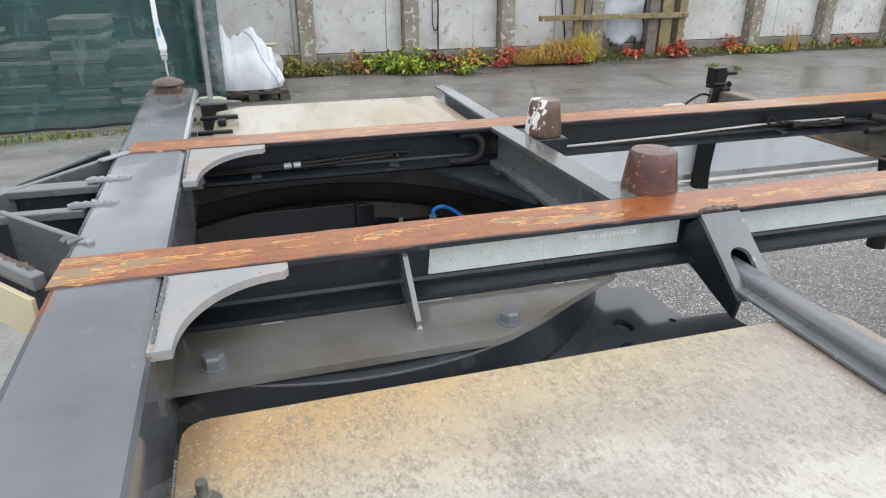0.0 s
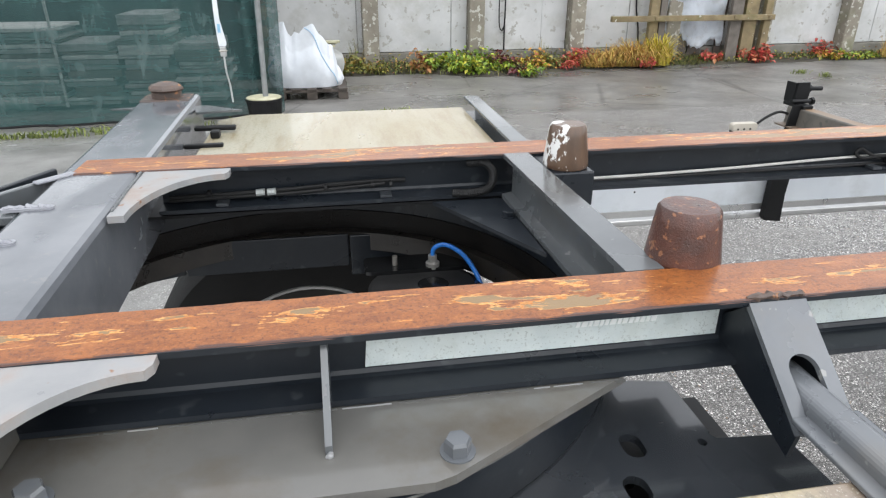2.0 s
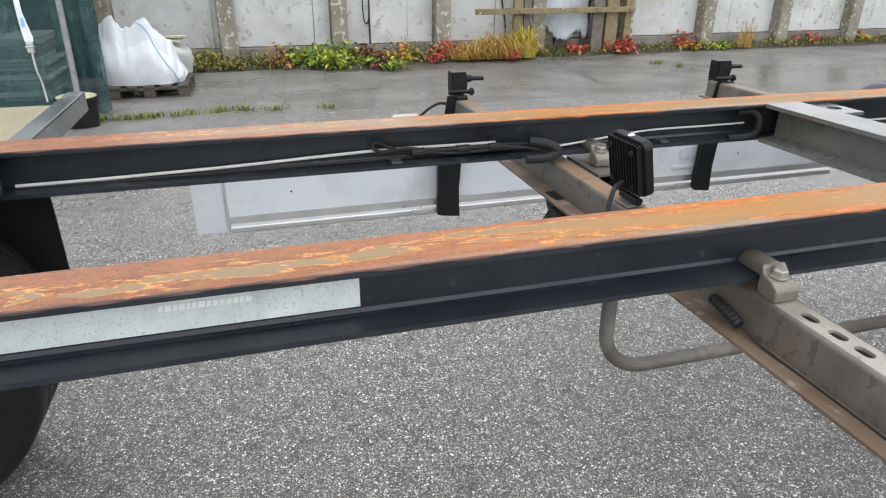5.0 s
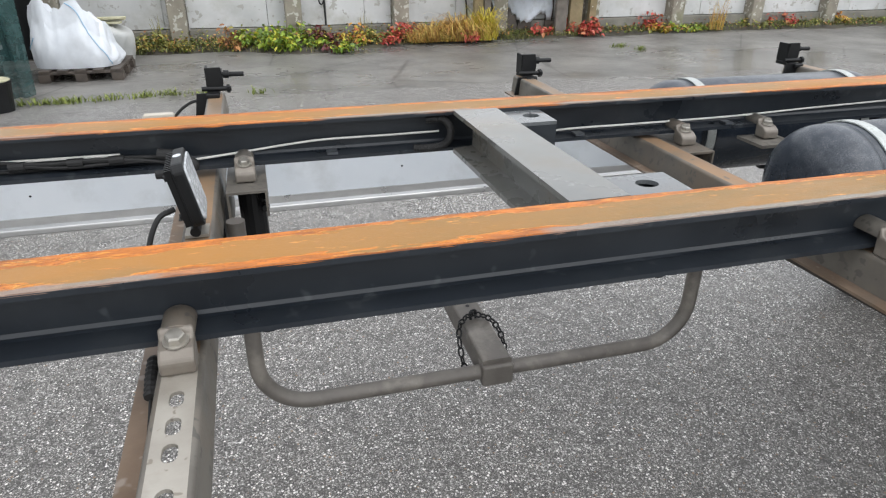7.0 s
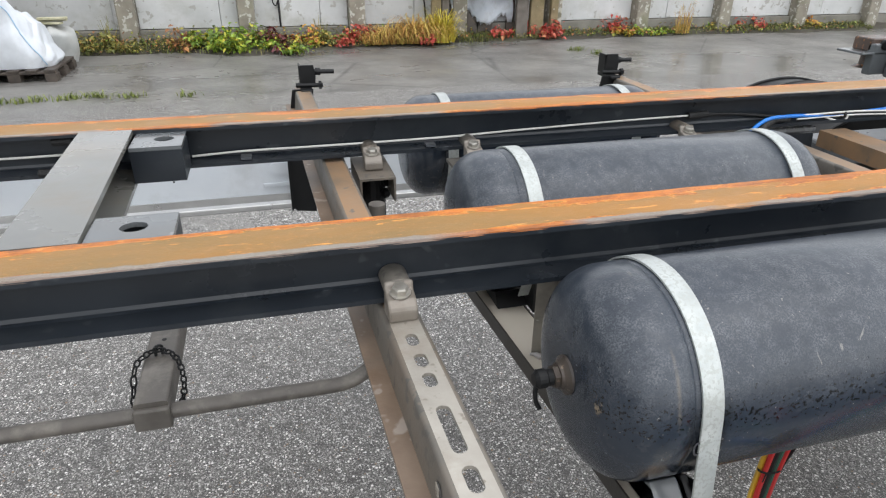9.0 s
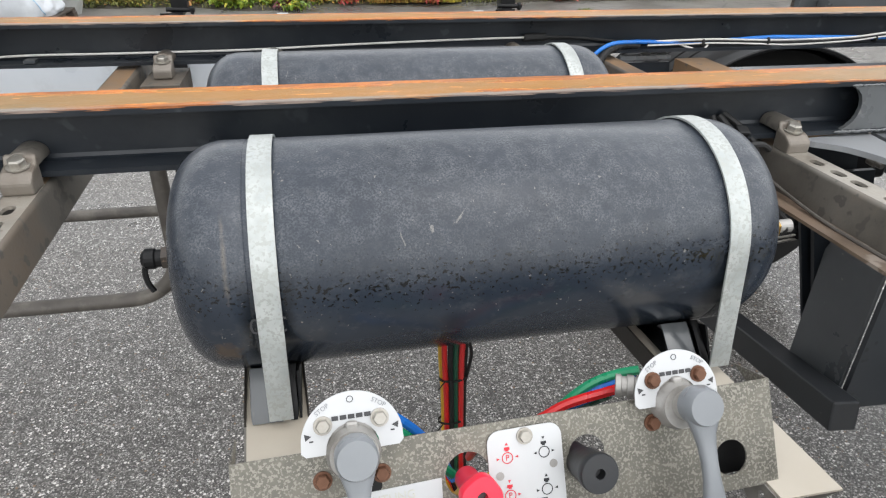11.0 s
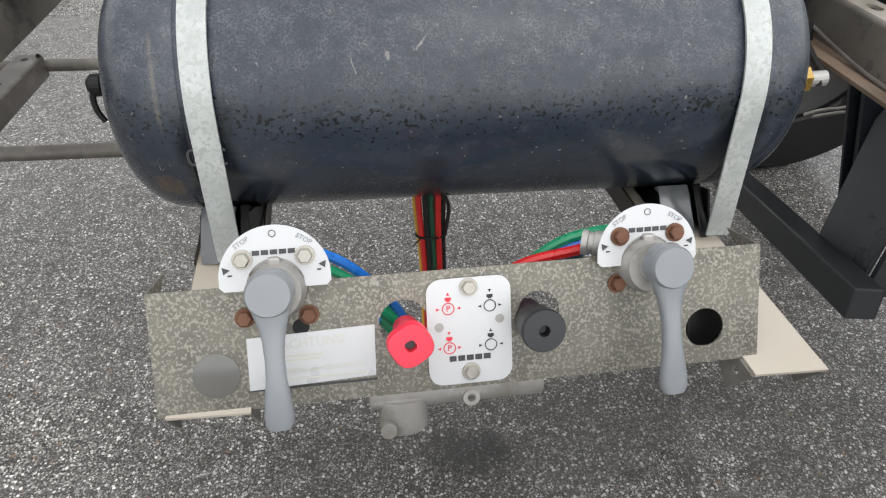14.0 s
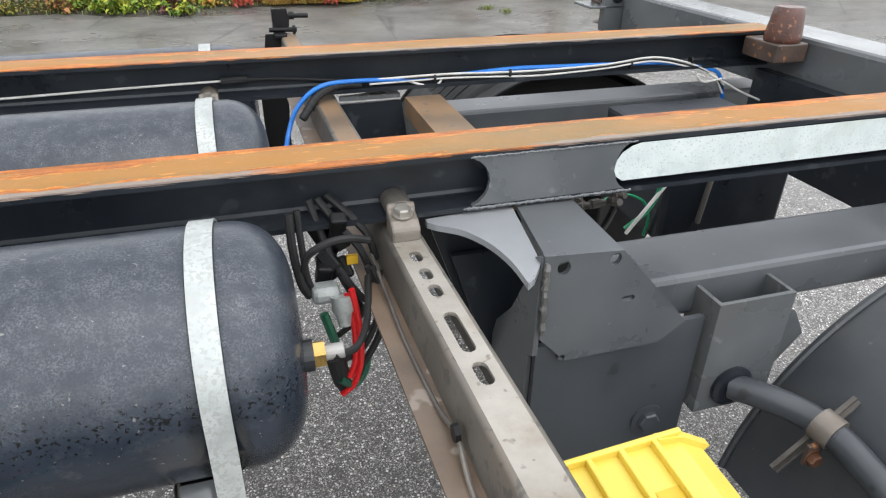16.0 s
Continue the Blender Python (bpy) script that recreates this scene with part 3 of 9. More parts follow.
M_BEAM = beam_paint()
M_TOP = rusty_top("flaking_rust_rail_top")
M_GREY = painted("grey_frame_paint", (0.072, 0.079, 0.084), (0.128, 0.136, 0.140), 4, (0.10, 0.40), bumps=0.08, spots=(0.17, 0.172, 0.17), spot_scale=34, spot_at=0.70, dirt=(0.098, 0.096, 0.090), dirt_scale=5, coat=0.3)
M_PLATE = painted("wet_olive_grey_paint", (0.102, 0.101, 0.096), (0.162, 0.156, 0.142), 3.5, (0.12, 0.30), bumps=0.06, dirt=(0.100, 0.080, 0.055), dirt_scale=5, coat=0.8)
M_LIGHT = painted("pale_primer_paint", (0.24, 0.245, 0.25), (0.35, 0.345, 0.34), 9, (0.25, 0.5), bumps=0.15, spots=(0.25, 0.12, 0.06), spot_scale=40, spot_at=0.68, dirt=(0.29, 0.20, 0.145), dirt_scale=9)
M_BLACK = painted("black_paint", (0.004, 0.0043, 0.0047), (0.008, 0.0084, 0.009), 8, (0.35, 0.6), bumps=0.1, spec=0.28)
M_RUBBER = painted("black_rubber", (0.012, 0.012, 0.012), (0.022, 0.022, 0.022), 14, (0.5, 0.75), bumps=0.2, spec=0.35)
M_RUST = painted("dark_rust", (0.050, 0.036, 0.030), (0.095, 0.060, 0.044), 18, (0.35, 0.6), bumps=0.5, spots=(0.30, 0.13, 0.05), spot_scale=60, spot_at=0.62, coat=0.25)
M_BOLT = painted("rusty_bolt", (0.10, 0.042, 0.022), (0.20, 0.10, 0.06), 40, (0.45, 0.7), 0.4, bumps=0.3)
M_ZINC = painted("dull_zinc_bolt", (0.33, 0.31, 0.27), (0.48, 0.46, 0.42), 40, (0.3, 0.5), 0.7, bumps=0.2)
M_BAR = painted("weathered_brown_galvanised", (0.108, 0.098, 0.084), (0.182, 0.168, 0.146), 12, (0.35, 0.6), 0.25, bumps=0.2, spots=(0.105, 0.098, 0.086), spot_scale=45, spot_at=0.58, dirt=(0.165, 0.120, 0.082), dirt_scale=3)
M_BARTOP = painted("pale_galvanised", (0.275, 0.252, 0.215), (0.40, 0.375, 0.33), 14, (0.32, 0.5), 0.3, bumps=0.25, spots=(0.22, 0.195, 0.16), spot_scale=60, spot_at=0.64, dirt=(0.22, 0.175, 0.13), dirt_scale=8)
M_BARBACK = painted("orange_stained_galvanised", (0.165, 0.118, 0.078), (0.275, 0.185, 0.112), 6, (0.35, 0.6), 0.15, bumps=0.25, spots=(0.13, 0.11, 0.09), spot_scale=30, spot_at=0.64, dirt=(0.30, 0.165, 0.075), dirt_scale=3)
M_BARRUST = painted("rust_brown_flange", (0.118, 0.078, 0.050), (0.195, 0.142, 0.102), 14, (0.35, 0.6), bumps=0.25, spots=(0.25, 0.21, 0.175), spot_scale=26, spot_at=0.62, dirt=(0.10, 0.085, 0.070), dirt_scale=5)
M_TANK = tank_paint()
M_STRAP = painted("galvanised_strap", (0.33, 0.352, 0.342), (0.50, 0.525, 0.508), 26, (0.3, 0.5), 0.30, bumps=0.2, spots=(0.36, 0.375, 0.355), spot_scale=190, spot_at=0.52, dirt=(0.40, 0.43, 0.43), dirt_scale=40)
M_SHEET = painted("spangled_galvanised_sheet", (0.118, 0.112, 0.094), (0.180, 0.171, 0.145), 40, (0.38, 0.55), 0.40, bumps=0.1, spots=(0.27, 0.257, 0.218), spot_scale=330, spot_at=0.52, dirt=(0.20, 0.187, 0.150), dirt_scale=22)
M_REFL = painted("white_reflective_strip", (0.52, 0.58, 0.58), (0.66, 0.71, 0.69), 20, (0.25, 0.4), bumps=0.3, spots=(0.46, 0.50, 0.48), spot_scale=260, spot_at=0.60, dirt=(0.50, 0.54, 0.50), dirt_scale=12)
M_WHITE = painted("white_panel_paint", (0.55, 0.59, 0.63), (0.63, 0.66, 0.69), 4, (0.25, 0.4), bumps=0.05, dirt=(0.46, 0.48, 0.49), dirt_scale=5)
M_ALU = painted("aluminium_profile", (0.45, 0.45, 0.45), (0.58, 0.58, 0.57), 8, (0.25, 0.4), 0.8, bumps=0.05)
M_ASPHALT = asphalt()
M_CLOTH = mesh_cloth()

# ---- setting ----
def ground():
    bm = bmesh.new()
    rows = [[bm.verts.new((x, y, z)) for x in (-90, 110)] for y, z in ((-60, 0), (4.5, 0), (5.0, -0.010), (8.0, -0.140), (8.6, -0.15), (140, -0.15))]
    for a, b in zip(rows, rows[1:]):
        bm.faces.new((a[0], a[1], b[1], b[0]))
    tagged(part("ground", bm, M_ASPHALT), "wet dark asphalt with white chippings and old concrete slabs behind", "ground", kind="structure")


ground()
M_CONC = painted("pale_concrete_wall", (0.41, 0.415, 0.41), (0.53, 0.535, 0.53), 2.4, (0.7, 0.9), bumps=0.3, spots=(0.33, 0.325, 0.30), spot_scale=9, spot_at=0.62, dirt=(0.32, 0.31, 0.27), dirt_scale=1.6)
M_POST = painted("lichen_concrete_post", (0.17, 0.15, 0.12), (0.27, 0.25, 0.20), 5, (0.75, 0.95), bumps=0.5, spots=(0.42, 0.41, 0.36), spot_scale=11, spot_at=0.58, dirt=(0.13, 0.14, 0.07), dirt_scale=2)
M_PLINTH = painted("dark_wall_base", (0.13, 0.125, 0.105), (0.22, 0.21, 0.18), 4, (0.8, 0.95), bumps=0.4)
WALL_Y, POST_STEP, POST_X0 = 11.50, 1.765, 0.98
JOINTS = {-1: [1.55], 0: [1.36], 1: [0.53, 1.17], 2: [1.0], 4: [1.1]}


def wall():
    w = thing("wall_back", (0, WALL_Y, 0), "pale concrete panel wall between dark lichen-covered posts", "wall", kind="structure")
    rnd = random.Random(5)
    for i in range(-9, 15):
        x = POST_X0 + i * POST_STEP
        part("post", box(x - 0.13, x + 0.13, WALL_Y - 0.22, WALL_Y + 0.1, -0.25, 2.9, 0.02), M_POST, w, "lichen-covered concrete post")
        cuts = [0.135] + JOINTS.get(i, [rnd.choice((0.62, 0.88, 1.30))]) + [POST_STEP - 0.135]
        for a, b in zip(cuts, cuts[1:]):
            d = rnd.uniform(0, 0.03)
            part("panel", box(x + a + 0.003, x + b - 0.003, WALL_Y - 0.02 + d, WALL_Y + 0.08 + d, 0.115, 2.8, 0.008), M_CONC, w)
        part("backing", box(x + 0.135, x + POST_STEP - 0.135, WALL_Y + 0.12, WALL_Y + 0.16, -0.25, 2.78), M_PLINTH, w)
        part("plinth", box(x + 0.135, x + POST_STEP - 0.135, WALL_Y - 0.07, WALL_Y + 0.09, -0.25, 0.105, 0.01), M_PLINTH, w)


wall()


# ---- trailer frame ----
def rail_profile(y0, y1, z1=1.146, z0=1.050, t=0.010, web=0.007, f=0.008):
    c = (y0 + y1) / 2
    a, b = c - web / 2, c + web / 2
    out = [(y0, z0), (y1, z0), (y1, z0 + t - 0.002), (b + f, z0 + t), (b + f * 0.3, z0 + t + f * 0.3), (b, z0 + t + f), (b, z1 - t - f), (b + f, z1 - t), (y1, z1 - t),
           (y1, z1 - 0.002), (y0, z1 - 0.002), (y0, z1 - t), (a - f, z1 - t), (a, z1 - t - f), (a, z0 + t + f), (a - f * 0.3, z0 + t + f * 0.3), (a - f, z0 + t), (y0, z0 + t - 0.002)]
    return out


FRAME = thing("container_trailer", (2.5, 1.29, 1.05), "dark grey steel swap-body trailer frame with rusty worn rail tops", "trailer")
X_L, X_R = -0.214, 5.62
for y0, y1 in ((0.900, 1.000), (1.585, 1.685)):
    rail = part("rail", prism(rail_profile(y0, y1), X_L + 0.149, X_R, "x"), M_RAIL, FRAME, "anthracite I-section rail")
    n = 180
    own = bmesh.new()
    rows = []
    rnd = random.Random(int(y0 * 100))
    for i in range(n + 1):
        x = X_L + (X_R - X_L) * i / n
        w0, w1 = rnd.uniform(-1, 1) * 0.0012, rnd.uniform(-1, 1) * 0.0012
        rows.append([own.verts.new(p) for p in ((x, y0 + w0, 1.1425), (x, y0 + 0.002 + w0, 1.1455), (x, y1 - 0.002 + w1, 1.1455), (x, y1 + w1, 1.1425))])
    for a, b in zip(rows, rows[1:]):
        for k in range(3):
            own.faces.new((a[k], b[k], b[k + 1], a[k + 1]))
    part("worn_top", own, M_TOP, rail, "rusty rail top with flaking cream paint")


def lock_beam():
    own = bmesh.new()
    z1, z0 = 1.1425, 0.985

    def right(y):
        return -0.069 - 0.028 * (y - 0.9)

    def left(y):
        return -0.218 - 0.040 * (y - 0.98)
    b = 0.012
    rows = []
    for y in (0.08, 2.42):
        l, r = left(y), right(y)
        rows.append([own.verts.new((x, y, z)) for x, z in ((l, z0), (r, z0), (r, z1 - b), (r - b * 0.3, z1 - b * 0.3), (r - b, z1), (l + b, z1), (l + b * 0.3, z1 - b * 0.3), (l, z1 - b))])
    k = len(rows[0])
    for i in range(k):
        own.faces.new((rows[0][i], rows[0][(i + 1) % k], rows[1][(i + 1) % k], rows[1][i]))
    own.faces.new(rows[0][::-1])
    own.faces.new(rows[1])
    beam = part("lock_beam", own, M_BEAM, FRAME, "wet grey box beam with a twist lock at its end")
    return beam


BEAM = lock_beam()


def knee(cx, cy, dx, dy, z=1.143, t=0.012, mat=None, name="knee_plate", edge=True):
    """A corner plate with a hollow curved edge between two members; dx, dy: lengths along them from the corner."""
    pts = [(0, 0), (dx, 0)]
    lip = 0.10
    pts.append((dx, dy * lip))
    for i in range(13):
        a = radians(90 * i / 12)
        px = dx * 0.96 - (dx * 0.96 - dx * 0.16) * math.sin(a)
        py = dy * 0.97 - (dy * 0.97 - dy * 0.16) * math.cos(a)
        pts.append((px, py))
    pts += [(0, dy)]
    pts[-2] = (dx * 0.16, dy)
    m = Matrix.Translation((cx, cy, z))
    return part(name, plate(pts, [], t, m), mat or M_LIGHT, FRAME, "pale welded corner plate with a curved edge")


knee(-0.067, 0.902, 0.165, -0.20)
knee(-0.078, 1.587, 0.165, -0.25)


def ibeam_cross(xc, w, y0, y1, name="cross_member", mat=None, z1=1.146, z0=1.045):
    pts = [(xc - w / 2, z0), (xc + w / 2, z0), (xc + w / 2, z0 + 0.01), (xc + 0.005, z0 + 0.014), (xc + 0.005, z1 - 0.014), (xc + w / 2, z1 - 0.01), (xc + w / 2, z1), (xc - w / 2, z1), (xc - w / 2, z1 - 0.01), (xc - 0.005, z1 - 0.014), (xc - 0.005, z0 + 0.014), (xc - w / 2, z0 + 0.01)]
    own = prism(pts, y0, y1, "y")
    for v in own.verts:
        v.co.x += SKEW * (v.co.y - 1.29)
    return part(name, own, mat or M_GREY, FRAME)


ibeam_cross(0.692, 0.055, 1.000, 1.585)
M_XBEAM = painted("warm_grey_frame_paint", (0.098, 0.099, 0.092), (0.158, 0.158, 0.146), 5, (0.12, 0.42), bumps=0.08, spots=(0.20, 0.20, 0.19), spot_scale=34, spot_at=0.70, dirt=(0.150, 0.122, 0.088), dirt_scale=4, coat=0.3)
ibeam_cross(2.648, 0.106, 1.000, 1.585, mat=M_XBEAM)


# ---- air tanks ----
def air_tank(x0, x1, y, z, r=0.151, straps=(), label="", hang=None):
    t = thing("air_tank", (x0, y, z), label, "air tank", "air tanks on the trailer")
    prof = []
    d = 0.075
    for i in range(13):
        a = radians(90 * i / 12)
        prof.append((max(r * math.sin(a) ** 0.48, 0.001), d * (1 - math.cos(a))))
    prof += [(r, d + 0.025), (r - 0.0012, d + 0.027), (r, d + 0.029)]
    tail = [(rr, (x1 - x0) - h) for rr, h in prof[::-1]]
    smooth(part("shell", lathe(prof + tail, (x0, y, z), (1, 0, 0), 64), M_TANK, t), 50)
    for xs in straps:
        own = bmesh.new()
        w, th = 0.0148, 0.003
        path = []
        low = -38 if hang is None else 7
        high = 218 if hang is None else 173
        for i in range(41):
            a = radians(low + (high - low) * i / 40)
            path.append((y + (r + 0.002) * math.cos(a), z + (r + 0.002) * math.sin(a), math.cos(a), math.sin(a)))
        if hang is None:
            path.append((path[-1][0] + 0.018, path[-1][1] - 0.04, -0.95, -0.2))
            path.insert(0, (path[0][0] - 0.04, path[0][1] - 0.04, 0.9, -0.3))
        else:
            path.append((y - hang[0], z - hang[1], -0.993, 0.12))
            path.insert(0, (y + hang[0], z - hang[1], 0.993, 0.12))
        rows = []
        for py, pz, ny, nz in path:
            rows.append([own.verts.new(p) for p in ((xs - w, py, pz), (xs - w, py + ny * th, pz + nz * th), (xs + w, py + ny * th, pz + nz * th), (xs + w, py, pz))])
        for a, b in zip(rows, rows[1:]):
            for k in range(4):
                own.faces.new((a[k], a[(k + 1) % 4], b[(k + 1) % 4], b[k]))
        own.faces.new(rows[0])
        own.faces.new(rows[-1][::-1])
        smooth(part("strap", own, M_STRAP, t, "zinc-plated steel strap"), 30)
    return t


TANK = air_tank(3.351, 4.185, 0.764, 0.975, r=0.155, straps=(3.474, 4.084), label="long dark grey compressed-air tank held by two zinc straps", hang=(0.176, 0.146))
air_tank(3.335, 4.185, 1.30, 0.980, straps=(3.468, 4.078), label="dark grey compressed-air tank lying between the two rails")
air_tank(3.355, 4.18, 1.95, 0.950, straps=(3.478, 4.06), label="dark grey compressed-air tank beyond the second rail")


# ---- perforated side bars ----
def side_bar(x, y0, y1, z=1.031, w=0.056, dx=0.0, deep=0.062, flange=0.037, mark=False):
    b = thing("support_bar", (x, (y0 + y1) / 2, z - 0.07), "grey-brown galvanised hat-section cross bar with punched holes in its end", "support bar", "cross bars under the rails")
    t = 0.005
    hs = [slot(0, hy, 0.0083, 0.0145) for hy in (0.812, 0.764, 0.722)]
    hs += [slot(0, 0.632, 0.0088, 0.040), slot(0, 0.555, 0.0088, 0.019)]
    m = Matrix.Translation((x, 0, z))
    h = w / 2

    def lean(own):
        for v in own.verts:
            v.co.x += dx * (v.co.y - 0.85)
        return own
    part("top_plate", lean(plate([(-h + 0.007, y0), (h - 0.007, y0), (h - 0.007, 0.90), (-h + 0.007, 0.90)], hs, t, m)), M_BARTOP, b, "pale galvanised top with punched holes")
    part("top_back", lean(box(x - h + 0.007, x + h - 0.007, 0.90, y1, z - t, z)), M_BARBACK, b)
    # splayed walls with a rounded fold at the top and a foot flange on one side
    for s in (-1, 1):
        bend = [(x + s * (h - 0.007 + 0.007 * math.sin(radians(a))), z - 0.007 + 0.007 * math.cos(radians(a))) for a in (0, 22, 45, 68, 90)]
        pts = bend + [(x + s * (h + 0.005), z - deep), (x + s * (h + 0.005 - t), z - deep), (x + s * (h - t), z - 0.008), (x + s * (h - 0.007), z - t)]
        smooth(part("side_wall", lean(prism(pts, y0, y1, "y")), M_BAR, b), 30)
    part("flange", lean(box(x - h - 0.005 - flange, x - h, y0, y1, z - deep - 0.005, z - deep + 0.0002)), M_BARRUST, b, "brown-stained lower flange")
    if mark:
        part("stamp", moved(lathe([(0.011, 0), (0.011, 0.0012), (0.009, 0.0016)], (0, 0, 0), (-1, 0, 0), 20), Matrix.Translation((x - h - 0.002 + dx * (0.575 - 0.85), 0.575, z - 0.030))), M_CASTMARK, b, "dark round maker's stamp")
        for k in range(4):
            part("stamp_bar", box(x - h - 0.0046 + dx * -0.275, x - h - 0.0035 + dx * -0.275, 0.5685, 0.5815, z - 0.0375 + 0.0045 * k, z - 0.0355 + 0.0045 * k), M_BARTOP, b)
    return b


M_CASTMARK = painted("dark_stamp", (0.030, 0.028, 0.026), (0.060, 0.056, 0.050), 60, (0.4, 0.6), bumps=0.4)
side_bar(2.027, 0.13, 2.44, dx=-0.012)
side_bar(3.140, 0.13, 2.44, 1.040, dx=-0.027, deep=0.058, flange=0.027, mark=True)
side_bar(4.352, 0.13, 2.44, 1.036, dx=-0.025)


M_JAW = painted("worn_grey_brown_steel", (0.155, 0.135, 0.112), (0.245, 0.222, 0.192), 12, (0.32, 0.55), 0.3, bumps=0.25, dirt=(0.13, 0.10, 0.075), dirt_scale=9)


def clamp(x, y, s, z=1.030):
    """A clamp block over a rail's lower flange: y is the flange edge, s points away from the web."""
    c = thing("rail_clamp", (x, y, z), "brown steel clamp block with a hexagon bolt on the rail flange", "clamp", "clamps on the rails")
    arch = [(x - 0.021, z + 0.030), (x + 0.021, z + 0.030)] + [(x + 0.021 * math.cos(radians(a)), z + 0.034 + 0.017 * math.sin(radians(a))) for a in range(0, 181, 15)]
    smooth(part("bar", prism(arch, y - s * 0.046, y + s * 0.006, "y", bevel=0.002), M_BAR, c), 40)
    pts = [(y + s * 0.002, z + 0.049), (y + s * 0.008, z + 0.047), (y + s * 0.012, z + 0.036), (y + s * 0.030, z + 0.031), (y + s * 0.040, z + 0.024), (y + s * 0.043, z + 0.019), (y + s * 0.043, z + 0.001), (y + s * 0.004, z + 0.001), (y + s * 0.002, z + 0.033)]
    part("jaw", prism(pts, x - 0.0215, x + 0.0215, "x", bevel=0.004), M_JAW, c, "paler stepped jaw")
    part("bolt", hexbolt((x, y + s * 0.017, z + 0.035), (0, s * 0.20, 1), 0.021, 0.013), M_ZINC, c, "pale hexagon bolt")
    return c


for x, z in ((2.026, 1.030), (3.139, 1.039), (4.351, 1.033)):
    clamp(x, 0.900, -1, z)
for x in (2.105, 3.209, 3.462, 4.071):
    clamp(x, 1.585, -1, 1.026)


# ---- frame details, lock beam end ----
def twist_lock(x, y, z):
    t = thing("twist_lock", (x, y, z), "rusty domed container twist lock on the end of the grey beam", "twist lock")
    part("collar", box(x - 0.070, x + 0.070, y - 0.052, y + 0.050, z - 0.004, z + 0.008, 0.004), M_RUST, t, "rusty plate")
    part("neck", prism(rounded(x - 0.042, x + 0.042, y - 0.028, y + 0.028, 0.02), z + 0.006, z + 0.030, "z"), M_RUST, t)
    smooth(part("head", lathe([(0.046, 0), (0.052, 0.006), (0.050, 0.012), (0.040, 0.020), (0.022, 0.026), (0.002, 0.028)], (x, y, z + 0.026), (0, 0, 1), 8), M_RUST, t, "domed lock head"), 20)


twist_lock(-0.197, 2.365, 1.139)


def lock_side():
    h = thing("lock_handle", (-0.06, 2.30, 1.08), "grey folded lock handle bracket on the side of the beam", "handle")
    part("flap", plate([(0, 0), (0.13, 0.02), (0.02, 0.10), (-0.02, 0.10)], [], 0.006, Matrix.Translation((-0.10, 2.26, 1.118))), M_GREY, h)
    part("lever", box(-0.10, 0.015, 2.20, 2.225, 1.075, 1.087, 0.003), M_BLACK, h)
    part("lever", box(-0.10, 0.00, 2.04, 2.06, 1.065, 1.077, 0.003), M_BLACK, h)
    part("catch", box(-0.045, -0.020, 2.13, 2.16, 1.070, 1.090, 0.004), M_BLACK, h)
    part("tongue", plate([(0, 0), (-0.07, 0.012), (0, 0.03)], [], 0.004, Matrix.Translation((-0.27, 2.28, 1.13))), M_GREY, h)


lock_side()


def upright(a, b, z0, z1, w, z0b=None, z1b=None):
    """An upright plate from a to b in plan, w thick; heights at its two ends."""
    z0b, z1b = z0 if z0b is None else z0b, z1 if z1b is None else z1b
    a, b = Vector((*a, 0)), Vector((*b, 0))
    side = (b - a).normalized().cross(Vector((0, 0, 1))) * w / 2
    own = bmesh.new()
    vs = [own.verts.new(p) for p in (a + side + Vector((0, 0, z0)), a - side + Vector((0, 0, z0)), a - side + Vector((0, 0, z1)), a + side + Vector((0, 0, z1)), b + side + Vector((0, 0, z0b)), b - side + Vector((0, 0, z0b)), b - side + Vector((0, 0, z1b)), b + side + Vector((0, 0, z1b)))]
    for f in ((0, 1, 2, 3), (7, 6, 5, 4), (0, 4, 5, 1), (3, 2, 6, 7), (1, 5, 6, 2), (0, 3, 7, 4)):
        own.faces.new([vs[i] for i in f])
    bmesh.ops.bevel(own, geom=own.edges[:], offset=min(0.002, w * 0.2), segments=1, affect="EDGES")
    return own


